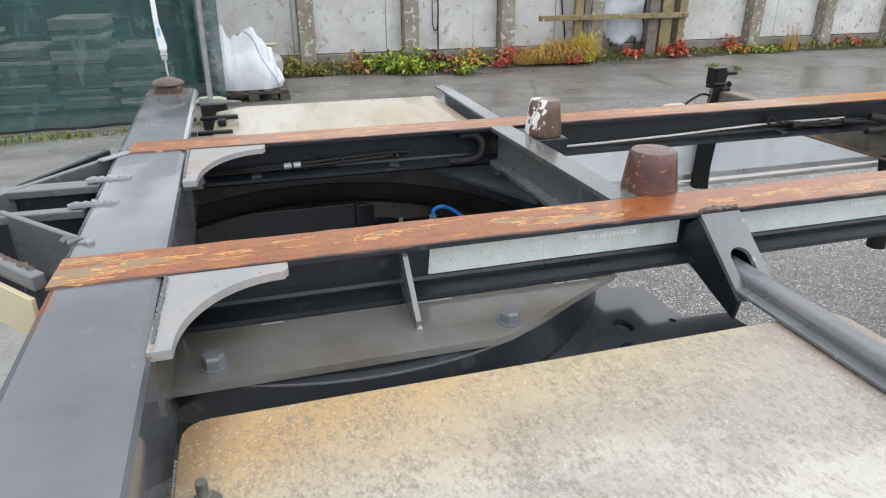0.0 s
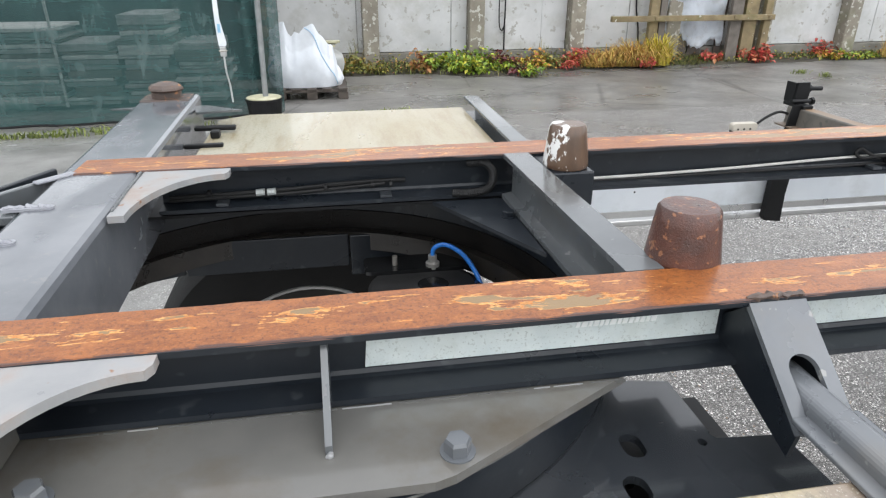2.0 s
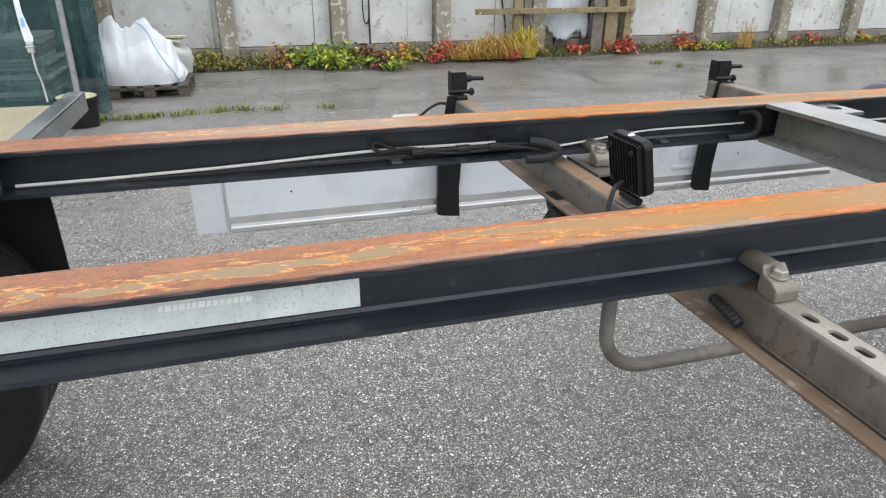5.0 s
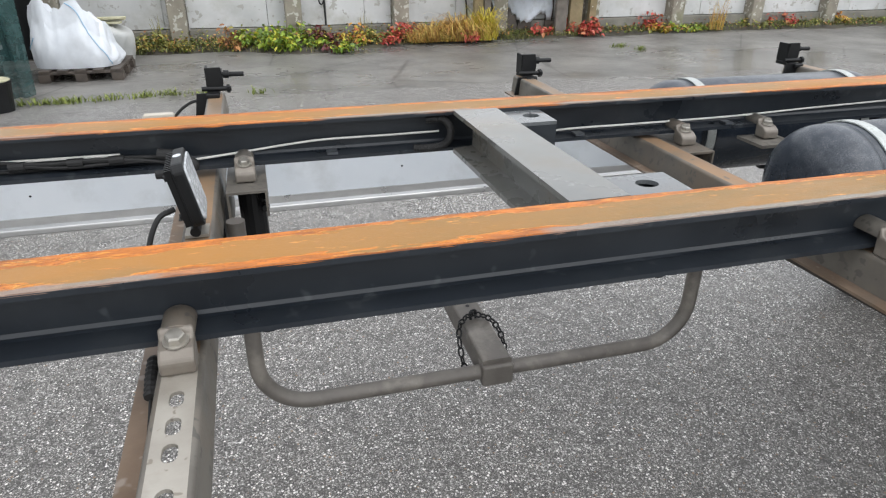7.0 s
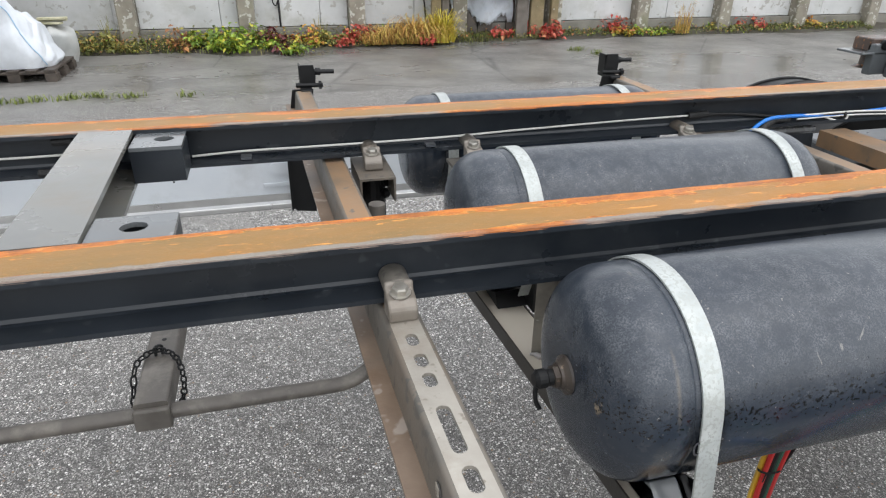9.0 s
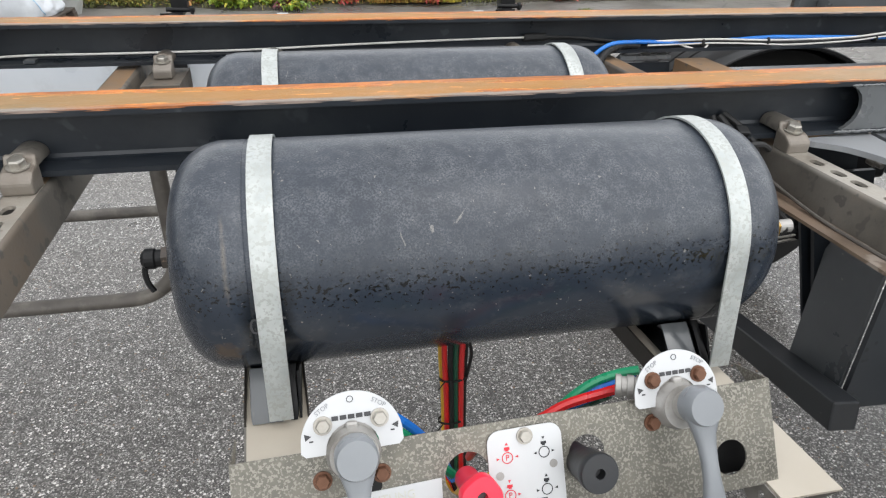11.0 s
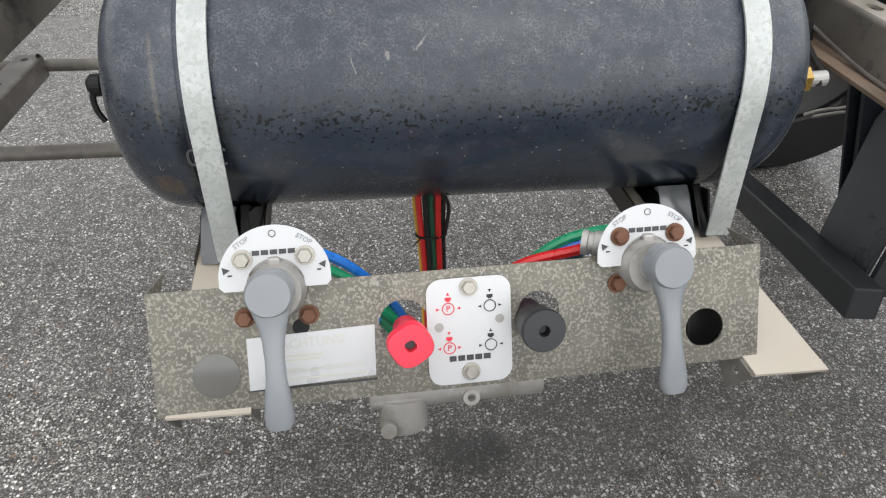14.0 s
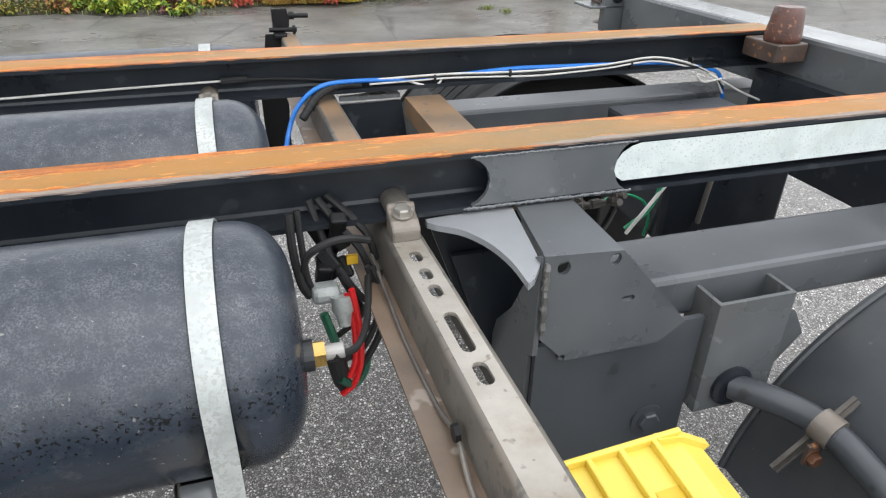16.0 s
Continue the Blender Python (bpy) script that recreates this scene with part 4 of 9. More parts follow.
def drawbar():
    d = thing("drawbar", (-0.9, 1.29, 1.0), "black welded drawbar channels with light grey edges", "drawbar")
    for y, w in ((1.245, 0.012), (1.398, 0.022)):
        part("cheek", prism([(-0.22, 0.99), (-0.22, 1.126), (-0.50, 1.126), (-2.6, 1.10), (-2.6, 0.93), (-0.5, 0.98)], y - 0.004, y + 0.004, "y"), M_RAIL, d)
        part("edge_strip", upright((-0.235, y), (-2.4, y + 0.12), 1.122, 1.138, 2 * w, 1.09, 1.106), M_GREY, d, "grey edge strip")
        smooth(part("weld_tongue", prism(rounded(-0.262, -0.178, y - 0.009, y + 0.009, 0.008), 1.141, 1.1460, "z"), M_LILAC, d, "pale welded tongue on the beam"))
        part("weld_bead", weld([(-0.258, y, 1.146), (-0.22, y + 0.001, 1.146), (-0.182, y, 1.146)], 0.0045, None, 5), M_LILAC, d)
    part("floor_plate", box(-2.4, -0.22, 1.245, 1.398, 0.985, 0.993), M_BLACK, d)
    part("web_plate", box(-0.232, -0.226, 1.0, 1.60, 0.99, 1.10), M_BLACK, d)
    part("brace", upright((-0.262, 1.642), (-0.60, 1.235), 1.02, 1.143, 0.012, 1.00, 1.10), M_RAIL, d)
    part("brace", upright((-0.222, 1.608), (-0.43, 1.36), 1.02, 1.143, 0.014, 1.02, 1.135), M_GREY, d, "grey diagonal brace")
    part("weld_tongue", upright((-0.212, 1.598), (-0.262, 1.540), 1.141, 1.1470, 0.018), M_LILAC, d, "pale welded tongue on the beam")
    part("rib", upright((-0.206, 1.074), (-0.374, 1.266), 1.00, 1.146, 0.011, 1.00, 1.140), M_GREY, d, "grey gusset welded to the beam")
    part("weld_bead", weld([(-0.205, 1.074, 1.144), (-0.222, 1.062, 1.143), (-0.232, 1.075, 1.142)], 0.007), M_GREY, d)
    part("weld_bead", weld([(-0.205, 1.060, 1.144), (-0.185, 1.055, 1.144)], 0.006), M_LILAC, d)
    part("frame_bar", upright((-0.238, 0.958), (-0.48, 1.23), 1.118, 1.142, 0.020, 1.118, 1.142), M_GREY, d, "grey frame bar with rusty edge")
    part("cream_board", upright((-0.244, 0.935), (-0.48, 1.20), 1.045, 1.117, 0.008), M_CREAMY, d, "cream painted board")
    part("rust_edge", weld([(-0.247, 0.975, 1.140), (-0.34, 1.080, 1.140)], 0.005), M_RUST, d)


M_LILAC = painted("pale_lilac_grey_paint", (0.22, 0.225, 0.25), (0.30, 0.305, 0.33), 9, (0.2, 0.4), bumps=0.2)
M_CREAMY = painted("cream_board_paint", (0.46, 0.40, 0.25), (0.54, 0.48, 0.33), 6, (0.4, 0.6), bumps=0.1)


def plywood(name):
    m, nt, lk, p = nodes_of(name)
    n1 = noise_of(nt, lk, 5.5, 7, 0.66)
    n2 = noise_of(nt, lk, 120, 8, 0.78, (1.2, 0.75, 1))
    n3 = noise_of(nt, lk, 2.2, 4)
    n4 = noise_of(nt, lk, 230, 3, 0.6)
    patches = noise_of(nt, lk, 9, 6, 0.68)
    tc = nt.new("ShaderNodeTexCoord")
    sep = nt.new("ShaderNodeSeparateXYZ")
    lk.new(tc.outputs["Object"], sep.inputs[0])
    # an orange soaked zone along the board's inner edge, fading along its length
    along = ramp(nt, lk, math_of(nt, lk, "ADD", sep.outputs[0], math_of(nt, lk, "MULTIPLY", n1, 0.45)), [(0.20, grey(1)), (0.62, grey(0.25)), (0.95, grey(0.05))])
    inner = ramp(nt, lk, math_of(nt, lk, "ADD", sep.outputs[1], math_of(nt, lk, "MULTIPLY", n1, 0.25)), [(0.62, grey(0.1)), (0.78, grey(1))])
    col = mix(nt, lk, ramp(nt, lk, n1, [(0.33, grey(0)), (0.66, grey(1))]), (0.37, 0.345, 0.270), (0.50, 0.485, 0.425))
    damp = ramp(nt, lk, math_of(nt, lk, "ADD", sep.outputs[1], math_of(nt, lk, "MULTIPLY", math_of(nt, lk, "SUBTRACT", n1, 0.5), 0.35)), [(0.52, grey(0)), (0.70, grey(0.8))])
    col = mix(nt, lk, damp, col, (0.37, 0.305, 0.165))
    stain = ramp(nt, lk, noise_of(nt, lk, 3.4, 5, 0.6, (0.8, 1.4, 1)), [(0.46, grey(0)), (0.60, grey(0.6))])
    col = mix(nt, lk, stain, col, (0.27, 0.235, 0.20))
    rim = ramp(nt, lk, math_of(nt, lk, "ADD", sep.outputs[0], math_of(nt, lk, "MULTIPLY", math_of(nt, lk, "SUBTRACT", n1, 0.5), 0.3)), [(0.74, grey(0)), (0.80, grey(0.75))])
    col = mix(nt, lk, rim, col, (0.20, 0.155, 0.135))
    col = mix(nt, lk, math_of(nt, lk, "MULTIPLY", math_of(nt, lk, "MULTIPLY", along, inner), 0.95), col, (0.43, 0.255, 0.070))
    # grey mould specks gather in clouds
    cloud = math_of(nt, lk, "ADD", n2, math_of(nt, lk, "MULTIPLY", math_of(nt, lk, "SUBTRACT", patches, 0.5), 0.40))
    col = mix(nt, lk, ramp(nt, lk, cloud, [(0.470, grey(0)), (0.64, grey(0.72))]), col, (0.175, 0.150, 0.110))
    edge = ramp(nt, lk, math_of(nt, lk, "ADD", sep.outputs[0], math_of(nt, lk, "MULTIPLY", patches, 0.10)), [(0.015, grey(0.75)), (0.075, grey(0))])
    col = mix(nt, lk, edge, col, (0.17, 0.125, 0.085))
    col = mix(nt, lk, ramp(nt, lk, n4, [(0.58, grey(0)), (0.68, grey(0.35))]), col, (0.60, 0.57, 0.48))
    lk.new(col, p.inputs["Base Color"])
    lk.new(ramp(nt, lk, n3, [(0.3, grey(0.12)), (0.65, grey(0.32))]), p.inputs["Roughness"])
    p.inputs["Coat Weight"].default_value, p.inputs["Coat Roughness"].default_value = 0.40, 0.12
    bump(nt, lk, p, n2, 0.12, 0.001)
    return m


def plywood_smooth(name):
    m, nt, lk, p = nodes_of(name)
    n1 = noise_of(nt, lk, 3.0, 6, 0.6, (1, 0.4, 1))
    n2 = noise_of(nt, lk, 14, 8, 0.7, (2.2, 0.3, 1))
    n3 = noise_of(nt, lk, 120, 5, 0.7)
    col = mix(nt, lk, ramp(nt, lk, n1, [(0.35, grey(0)), (0.68, grey(1))]), (0.40, 0.375, 0.28), (0.33, 0.275, 0.165))
    col = mix(nt, lk, ramp(nt, lk, n2, [(0.48, grey(0)), (0.66, grey(0.7))]), col, (0.27, 0.20, 0.105))
    col = mix(nt, lk, ramp(nt, lk, n3, [(0.52, grey(0)), (0.64, grey(0.5))]), col, (0.22, 0.19, 0.12))
    lk.new(col, p.inputs["Base Color"])
    lk.new(ramp(nt, lk, n1, [(0.3, grey(0.15)), (0.7, grey(0.38))]), p.inputs["Roughness"])
    p.inputs["Coat Weight"].default_value = 0.25
    bump(nt, lk, p, n3, 0.08, 0.001)
    return m


M_CASTY = painted("dull_grey_steel", (0.10, 0.095, 0.09), (0.20, 0.19, 0.175), 40, (0.3, 0.5), 0.5, bumps=0.3)
M_PLY = plywood("mottled_wet_plywood")
M_PLY2 = plywood_smooth("pale_wet_plywood")
drawbar()


def fender_boards():
    b = thing("fender_board", (0.44, 0.42, 1.03), "mottled tan plywood board over the wheels, wet and weathered", "board")
    part("board", prism(rounded(-0.045, 0.905, 0.10, 0.700, 0.03), 1.027, 1.045, "z", bevel=0.003), M_PLY, b)
    c = thing("fender_board", (0.34, 2.2, 1.06), "pale yellowish plywood board over the far wheels", "board")
    part("board", prism([(-0.06, 1.90), (0.735, 1.90), (0.735, 2.44), (0.03, 2.44), (-0.06, 2.37)], 1.050, 1.068, "z", bevel=0.003), M_PLY2, c)
    part("edge_angle", prism([(0.728, 1.043), (0.792, 1.043), (0.792, 1.098), (0.785, 1.098), (0.785, 1.050), (0.728, 1.050)], 1.69, 2.46, "y"), M_GREY, c, "grey steel angle along the board")
    part("edge_top", box(0.744, 0.792, 1.69, 2.46, 1.094, 1.102, 0.002), M_GREY, c)
    s = thing("board_bolt", (-0.012, 0.560, 1.045), "dull steel bolt with washer on the board corner", "bolt")
    part("washer", lathe([(0.017, 0), (0.017, 0.003)], (-0.012, 0.560, 1.045)), M_CASTY, s)
    part("nut", hexbolt((-0.012, 0.560, 1.049), (0, 0, 1), 0.015, 0.011), M_CASTY, s)
    part("stud", rod((-0.012, 0.560, 1.06), (-0.012, 0.560, 1.075), 0.006), M_CASTY, s)
    part("tab", box(-0.085, 0.005, 0.535, 0.585, 1.022, 1.026), M_GREY, s)


fender_boards()


def side_plate():
    z = 1.048
    pts = [(-0.068, 0.765), (0.377, 0.765), (0.400, 0.772), (0.640, 0.905), (0.640, 0.935), (-0.068, 0.935)]
    part("bolt_plate", plate(pts, [], 0.012, Matrix.Translation((0, 0, z))), M_PLATE, FRAME, "wet olive-grey bolted plate beside the rail")
    for x in (-0.012, 0.407):
        part("plate_bolt", hexbolt((x, 0.805, z), (0, 0, 1), 0.026, 0.019), M_OUTR, FRAME, "large hexagon bolt")
        # added pale ring: stands in for the wet reflection round the bolt
        part("washer", lathe([(0.0185, 0), (0.0185, 0.0015), (0.012, 0.002)], (x, 0.805, z), (0, 0, 1), 24), M_LIGHT, FRAME)
    rib = prism([(0.912, 1.136), (0.925, 1.136), (0.925, 1.06), (0.835, z), (0.822, z), (0.822, z + 0.012)], 0.268, 0.276, "x")
    part("rib", rib, M_GREY, FRAME, "small welded gusset rib")
    part("weld_bead", weld([(0.272, 0.826, z + 0.001), (0.272, 0.815, z)], 0.0045), M_LIGHT, FRAME)
    part("weld_bead", weld([(-0.064, 0.895, 1.144), (-0.062, 0.72, 1.144)], 0.003), M_GREY, FRAME)
    part("weld_bead", weld([(-0.083, 1.58, 1.144), (-0.076, 1.36, 1.144)], 0.003), M_GREY, FRAME)
    rnd = random.Random(6)
    x = -0.03
    while x < 0.60:
        n = rnd.uniform(0.015, 0.06)
        part("scraped_line", box(x, x + n, 0.8965, 0.8972 + rnd.uniform(0, 0.0008), z - 0.004, z + 0.0012), M_LIGHT if rnd.random() < 0.45 else M_GREYP, FRAME)
        x += n + rnd.uniform(0.003, 0.012)
    part("end_web", box(-0.066, -0.060, 0.71, 0.90, 1.05, 1.132), M_PLATE, FRAME)
    # black plate beside the turntable
    outline = [(0.30, 0.70), (0.862, 0.70), (0.854, 0.845), (0.852, 0.865), (0.765, 0.872), (0.757, 0.885), (0.760, 0.998), (0.70, 1.010), (0.66, 1.10), (0.30, 1.02), (0.10, 0.86), (0.10, 0.70)]
    low = plate(outline, [slot(0.650, 0.877, 0.0145, 0.022, 8), slot(0.624, 0.806, 0.015, 0.021, 8), ring(0.742, 0.868, 0.006, 0.007, 12)], 0.012, Matrix.Translation((0, 0, 0.958)))
    part("carrier_plate", low, M_CARRIER, FRAME, "wet black carrier plate with holes")
    part("carrier_edge", box(0.752, 0.762, 0.885, 1.00, 0.85, 0.957), M_CARRIER, FRAME)
    part("carrier_under", box(0.30, 0.85, 0.704, 0.712, 0.84, 0.946), M_BLACK, FRAME)
    # added black sheet that keeps the carrier plate's holes dark
    part("hole_shade_sheet", box(0.55, 0.84, 0.74, 1.04, 0.880, 0.888), M_BLACK, FRAME)
    part("rib_inside", box(0.643, 0.652, 0.862, 0.905, 0.90, 0.944), M_BLACK, FRAME)


M_CARRIER = painted("wet_dark_slate_paint", (0.022, 0.0255, 0.030), (0.042, 0.047, 0.053), 5, (0.12, 0.30), bumps=0.05, spots=(0.085, 0.085, 0.083), spot_scale=130, spot_at=0.74, dirt=(0.040, 0.043, 0.047), dirt_scale=3, coat=1.0)
M_OUTR = painted("blue_grey_bracket_paint", (0.098, 0.106, 0.116), (0.155, 0.164, 0.174), 7, (0.15, 0.38), bumps=0.06, spots=(0.25, 0.25, 0.24), spot_scale=50, spot_at=0.70, dirt=(0.15, 0.145, 0.135), dirt_scale=6, coat=0.3)
M_GREYP = painted("scraped_grey", (0.085, 0.085, 0.080), (0.12, 0.12, 0.115), 30, (0.3, 0.5), bumps=0.2)


side_plate()


def strips():
    def strip(x0, x1, y, bars, start_round=False):
        s = thing("reflective_strip", ((x0 + x1) / 2, y, 1.095), "white reflective marking strip stuck on the dark rail web", "reflective strip", "marking strips")
        pts = [(x0, 1.072), (x1, 1.072), (x1, 1.122), (x0 + 0.004, 1.122)]
        if start_round:
            pts = [(x0 + 0.020, 1.072), (x1, 1.072), (x1, 1.134), (x0 + 0.046, 1.134), (x0 + 0.030, 1.130), (x0 + 0.014, 1.120), (x0 + 0.006, 1.108), (x0 + 0.003, 1.092), (x0 + 0.008, 1.080)]
        part("film", prism(pts, y, y + 0.0015, "y"), M_REFL, s)
        rnd = random.Random(8)
        for bx in bars:
            x = bx
            while x < bx + 0.105:
                w = rnd.uniform(0.004, 0.008)
                part("mark", prism([(x, 1.101), (x + w, 1.101), (x + w + 0.002, 1.109), (x + 0.002, 1.109)], y - 0.0012, y - 0.0002, "y"), M_MARK, s, "pale printed bar")
                x += w + 0.002
    strip(0.318, 0.783, 0.9435, (0.585,))
    strip(0.878, 1.410, 0.9435, (1.165,))
    strip(4.700, 5.56, 0.8990, (), True)


M_MARK = painted("pale_print", (0.72, 0.75, 0.74), (0.80, 0.82, 0.80), 30, (0.4, 0.5), bumps=0)
strips()


def outrigger():
    o = thing("board_support", (0.83, 0.6, 1.05), "grey sloped bracket with a square support tube welded through its arch", "bracket")
    ang = math.atan2(1.143 - 1.040, 0.903 - 0.775)
    length = math.hypot(1.143 - 1.040, 0.903 - 0.775)
    hole = [(0.039 + 0.019 * math.cos(radians(a)), length * 0.52 - 0.019 * math.sin(radians(a))) for a in range(180, 361, 15)]
    w = 0.078
    outer = [(0, 0), (w, 0), (w - 0.001, length), (w - 0.018, length + 0.002), (w - 0.018, length * 0.85), (0.058, length * 0.82)]
    outer += [(0.039 + 0.0195 * math.cos(radians(a)), length * 0.56 - 0.0195 * math.sin(radians(a))) for a in range(0, 181, 15)]
    outer += [(0.020, length * 0.82), (0.018, length * 0.85), (0.018, length + 0.002), (0.001, length)]
    m = Matrix.Translation((0.790, 0.903, 1.143)) @ Euler((ang, 0, 0)).to_matrix().to_4x4() @ Matrix.Diagonal((1, -1, 1, 1))
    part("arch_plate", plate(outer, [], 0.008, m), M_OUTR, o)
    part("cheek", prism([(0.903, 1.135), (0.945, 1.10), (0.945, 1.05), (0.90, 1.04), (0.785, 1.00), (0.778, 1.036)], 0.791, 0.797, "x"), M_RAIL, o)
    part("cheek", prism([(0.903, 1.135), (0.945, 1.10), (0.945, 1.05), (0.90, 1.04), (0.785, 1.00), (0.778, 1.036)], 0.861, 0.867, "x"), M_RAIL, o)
    part("tube", prism(rounded(0.809, 0.851, 1.030, 1.073, 0.012), 0.12, 0.870, "y"), M_OUTR, o, "grey square tube with rounded edges")
    part("base_bar", box(0.789, 0.875, 0.12, 0.79, 1.0465, 1.0535, 0.002), M_OUTR, o)
    part("weld_bead", weld([(0.789, 0.904, 1.146), (0.868, 0.904, 1.146)], 0.005), M_RUST, o)
    part("weld_bead", weld([(0.800, 0.782, 1.048), (0.800, 0.775, 1.045)], 0.006), M_LIGHT, o)
    part("weld_bead", weld([(0.858, 0.782, 1.048), (0.858, 0.775, 1.045)], 0.006), M_LIGHT, o)


outrigger()


# ---- cones ----
M_CONE = painted("wet_red_brown_rust", (0.055, 0.022, 0.016), (0.115, 0.040, 0.024), 26, (0.25, 0.5), bumps=0.9, spots=(0.26, 0.11, 0.05), spot_scale=75, spot_at=0.62, dirt=(0.045, 0.022, 0.018), dirt_scale=30, coat=0.3)


def cone_white():
    m, nt, lk, p = nodes_of("rust_with_white_paint")
    n = noise_of(nt, lk, 34, 6, 0.65, (1, 1, 0.7))
    base = mix(nt, lk, noise_of(nt, lk, 40, 4, 0.6, (1, 1, 0.4)), (0.045, 0.032, 0.026), (0.17, 0.10, 0.06))
    g = nt.new("ShaderNodeTexCoord")
    s = nt.new("ShaderNodeSeparateXYZ")
    lk.new(g.outputs["Object"], s.inputs[0])
    side = math_of(nt, lk, "MULTIPLY", math_of(nt, lk, "SUBTRACT", 0.785, s.outputs[0]), 2.0)
    f = ramp(nt, lk, math_of(nt, lk, "ADD", n, side), [(0.600, grey(0)), (0.622, grey(1))])
    lk.new(mix(nt, lk, f, base, (0.72, 0.72, 0.70)), p.inputs["Base Color"])
    p.inputs["Roughness"].default_value = 0.3
    bump(nt, lk, p, n, 0.3)
    return m


def guide_cone(x, y, z, r0, r1, h, mat, label, box_dims=None, lean=0.0):
    c = thing("guide_cone", (x, y, z), label, "guide cone", "guide cones on the rails")
    prof = [(r0 * 0.97, 0), (r0, 0.004), (r0, 0.012), (r1 + (r0 - r1) * 0.25, h * 0.75), (r1, h - 0.006), (r1 - 0.004, h - 0.001), (r1 * 0.5, h), (0.001, h)]
    smooth(part("cone", lathe(prof, (x, y, z), (0, 0, 1), 36), mat, c), 40)
    if box_dims:
        x0, x1, y0, y1, z0 = box_dims
        part("bracket_box", box(x0, x1, y0, y1, z0, z - 0.001, 0.004), M_RAIL if x < 2 else M_RUST, c, "box bracket")
    return c


guide_cone(0.776, 1.040, 1.128, 0.053, 0.043, 0.092, M_CONE, "rusty red-brown steel guide cone beside the rail", (0.735, 0.806, 1.001, 1.09, 1.06))
guide_cone(0.765, 1.500, 1.140, 0.046, 0.037, 0.088, cone_white(), "rusty guide cone with patches of white paint", (0.722, 0.812, 1.452, 1.583, 1.065))
guide_cone(5.545, 1.500, 1.135, 0.047, 0.038, 0.088, M_CONE, "rusty guide cone on a box bracket at the trailer end", (5.495, 5.595, 1.455, 1.583, 1.085))


def hole_block(x0, x1, y0, y1, z0, z1, hx, hy):
    b = thing("socket_block", (hx, hy, z0), "dark steel socket block with a round hole in its top", "socket block", "socket blocks")
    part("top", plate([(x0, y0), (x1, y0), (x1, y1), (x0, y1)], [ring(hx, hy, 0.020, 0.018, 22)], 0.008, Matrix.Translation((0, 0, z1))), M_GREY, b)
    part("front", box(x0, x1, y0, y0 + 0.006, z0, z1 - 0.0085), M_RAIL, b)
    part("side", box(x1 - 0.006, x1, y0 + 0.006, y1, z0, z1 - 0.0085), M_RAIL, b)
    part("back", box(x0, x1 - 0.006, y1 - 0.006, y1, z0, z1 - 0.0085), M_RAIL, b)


hole_block(2.698, 2.800, 1.478, 1.584, 1.060, 1.136, 2.760, 1.535)
hole_block(2.712, 2.832, 1.002, 1.100, 1.060, 1.140, 2.773, 1.055)


# ---- far brackets and white side panels ----
def side_bracket(x, y=2.445):
    b = thing("side_bracket", (x, y, 0.58), "black steel bracket post with a pin, holding the side panel", "bracket", "brackets on the far side")
    part("post", prism([(x - 0.060, 1.045), (x - 0.095, 0.84), (x - 0.100, 0.615), (x - 0.080, 0.598), (x - 0.010, 0.590), (x - 0.014, 0.70), (x + 0.012, 1.045)], 2.372, 2.380, "y"), M_BLACK, b)
    part("post_flange", box(x - 0.100, x - 0.092, 2.350, 2.3715, 0.61, 0.84), M_BLACK, b)
    part("head_arm", box(x - 0.030, x + 0.010, 2.360, y + 0.03, 1.030, 1.044, 0.003), M_BLACK, b)
    part("head_plate", prism([(x - 0.030, 1.045), (x + 0.022, 1.045), (x + 0.026, 1.08), (x + 0.020, 1.118), (x - 0.026, 1.118)], y - 0.03, y - 0.022, "y"), M_BLACK, b)
    part("head_side", box(x - 0.030, x - 0.024, y - 0.022, y + 0.03, 1.045, 1.116), M_BLACK, b)
    part("head_side", box(x + 0.016, x + 0.022, y - 0.022, y + 0.03, 1.055, 1.105), M_BLACK, b)
    part("pin", rod((x + 0.010, y - 0.005, 1.092), (x + 0.092, y - 0.005, 1.090), 0.008), M_BLACK, b)
    part("collar", rod((x + 0.026, y - 0.005, 1.092), (x + 0.044, y - 0.005, 1.091), 0.013), M_BLACK, b)
    part("cross_pin", rod((x - 0.045, y - 0.034, 1.052), (x + 0.048, y - 0.034, 1.050), 0.008), M_BLACK, b)
    part("nut", rod((x + 0.034, y - 0.034, 1.050), (x + 0.044, y - 0.034, 1.050), 0.014, 6), M_BLACK, b)


for bx in (2.012, 3.122, 4.296):
    side_bracket(bx)


M_WHITEN = painted("warm_white_panel_paint", (0.56, 0.57, 0.56), (0.63, 0.635, 0.62), 4, (0.25, 0.4), bumps=0.05, dirt=(0.47, 0.47, 0.45), dirt_scale=5)


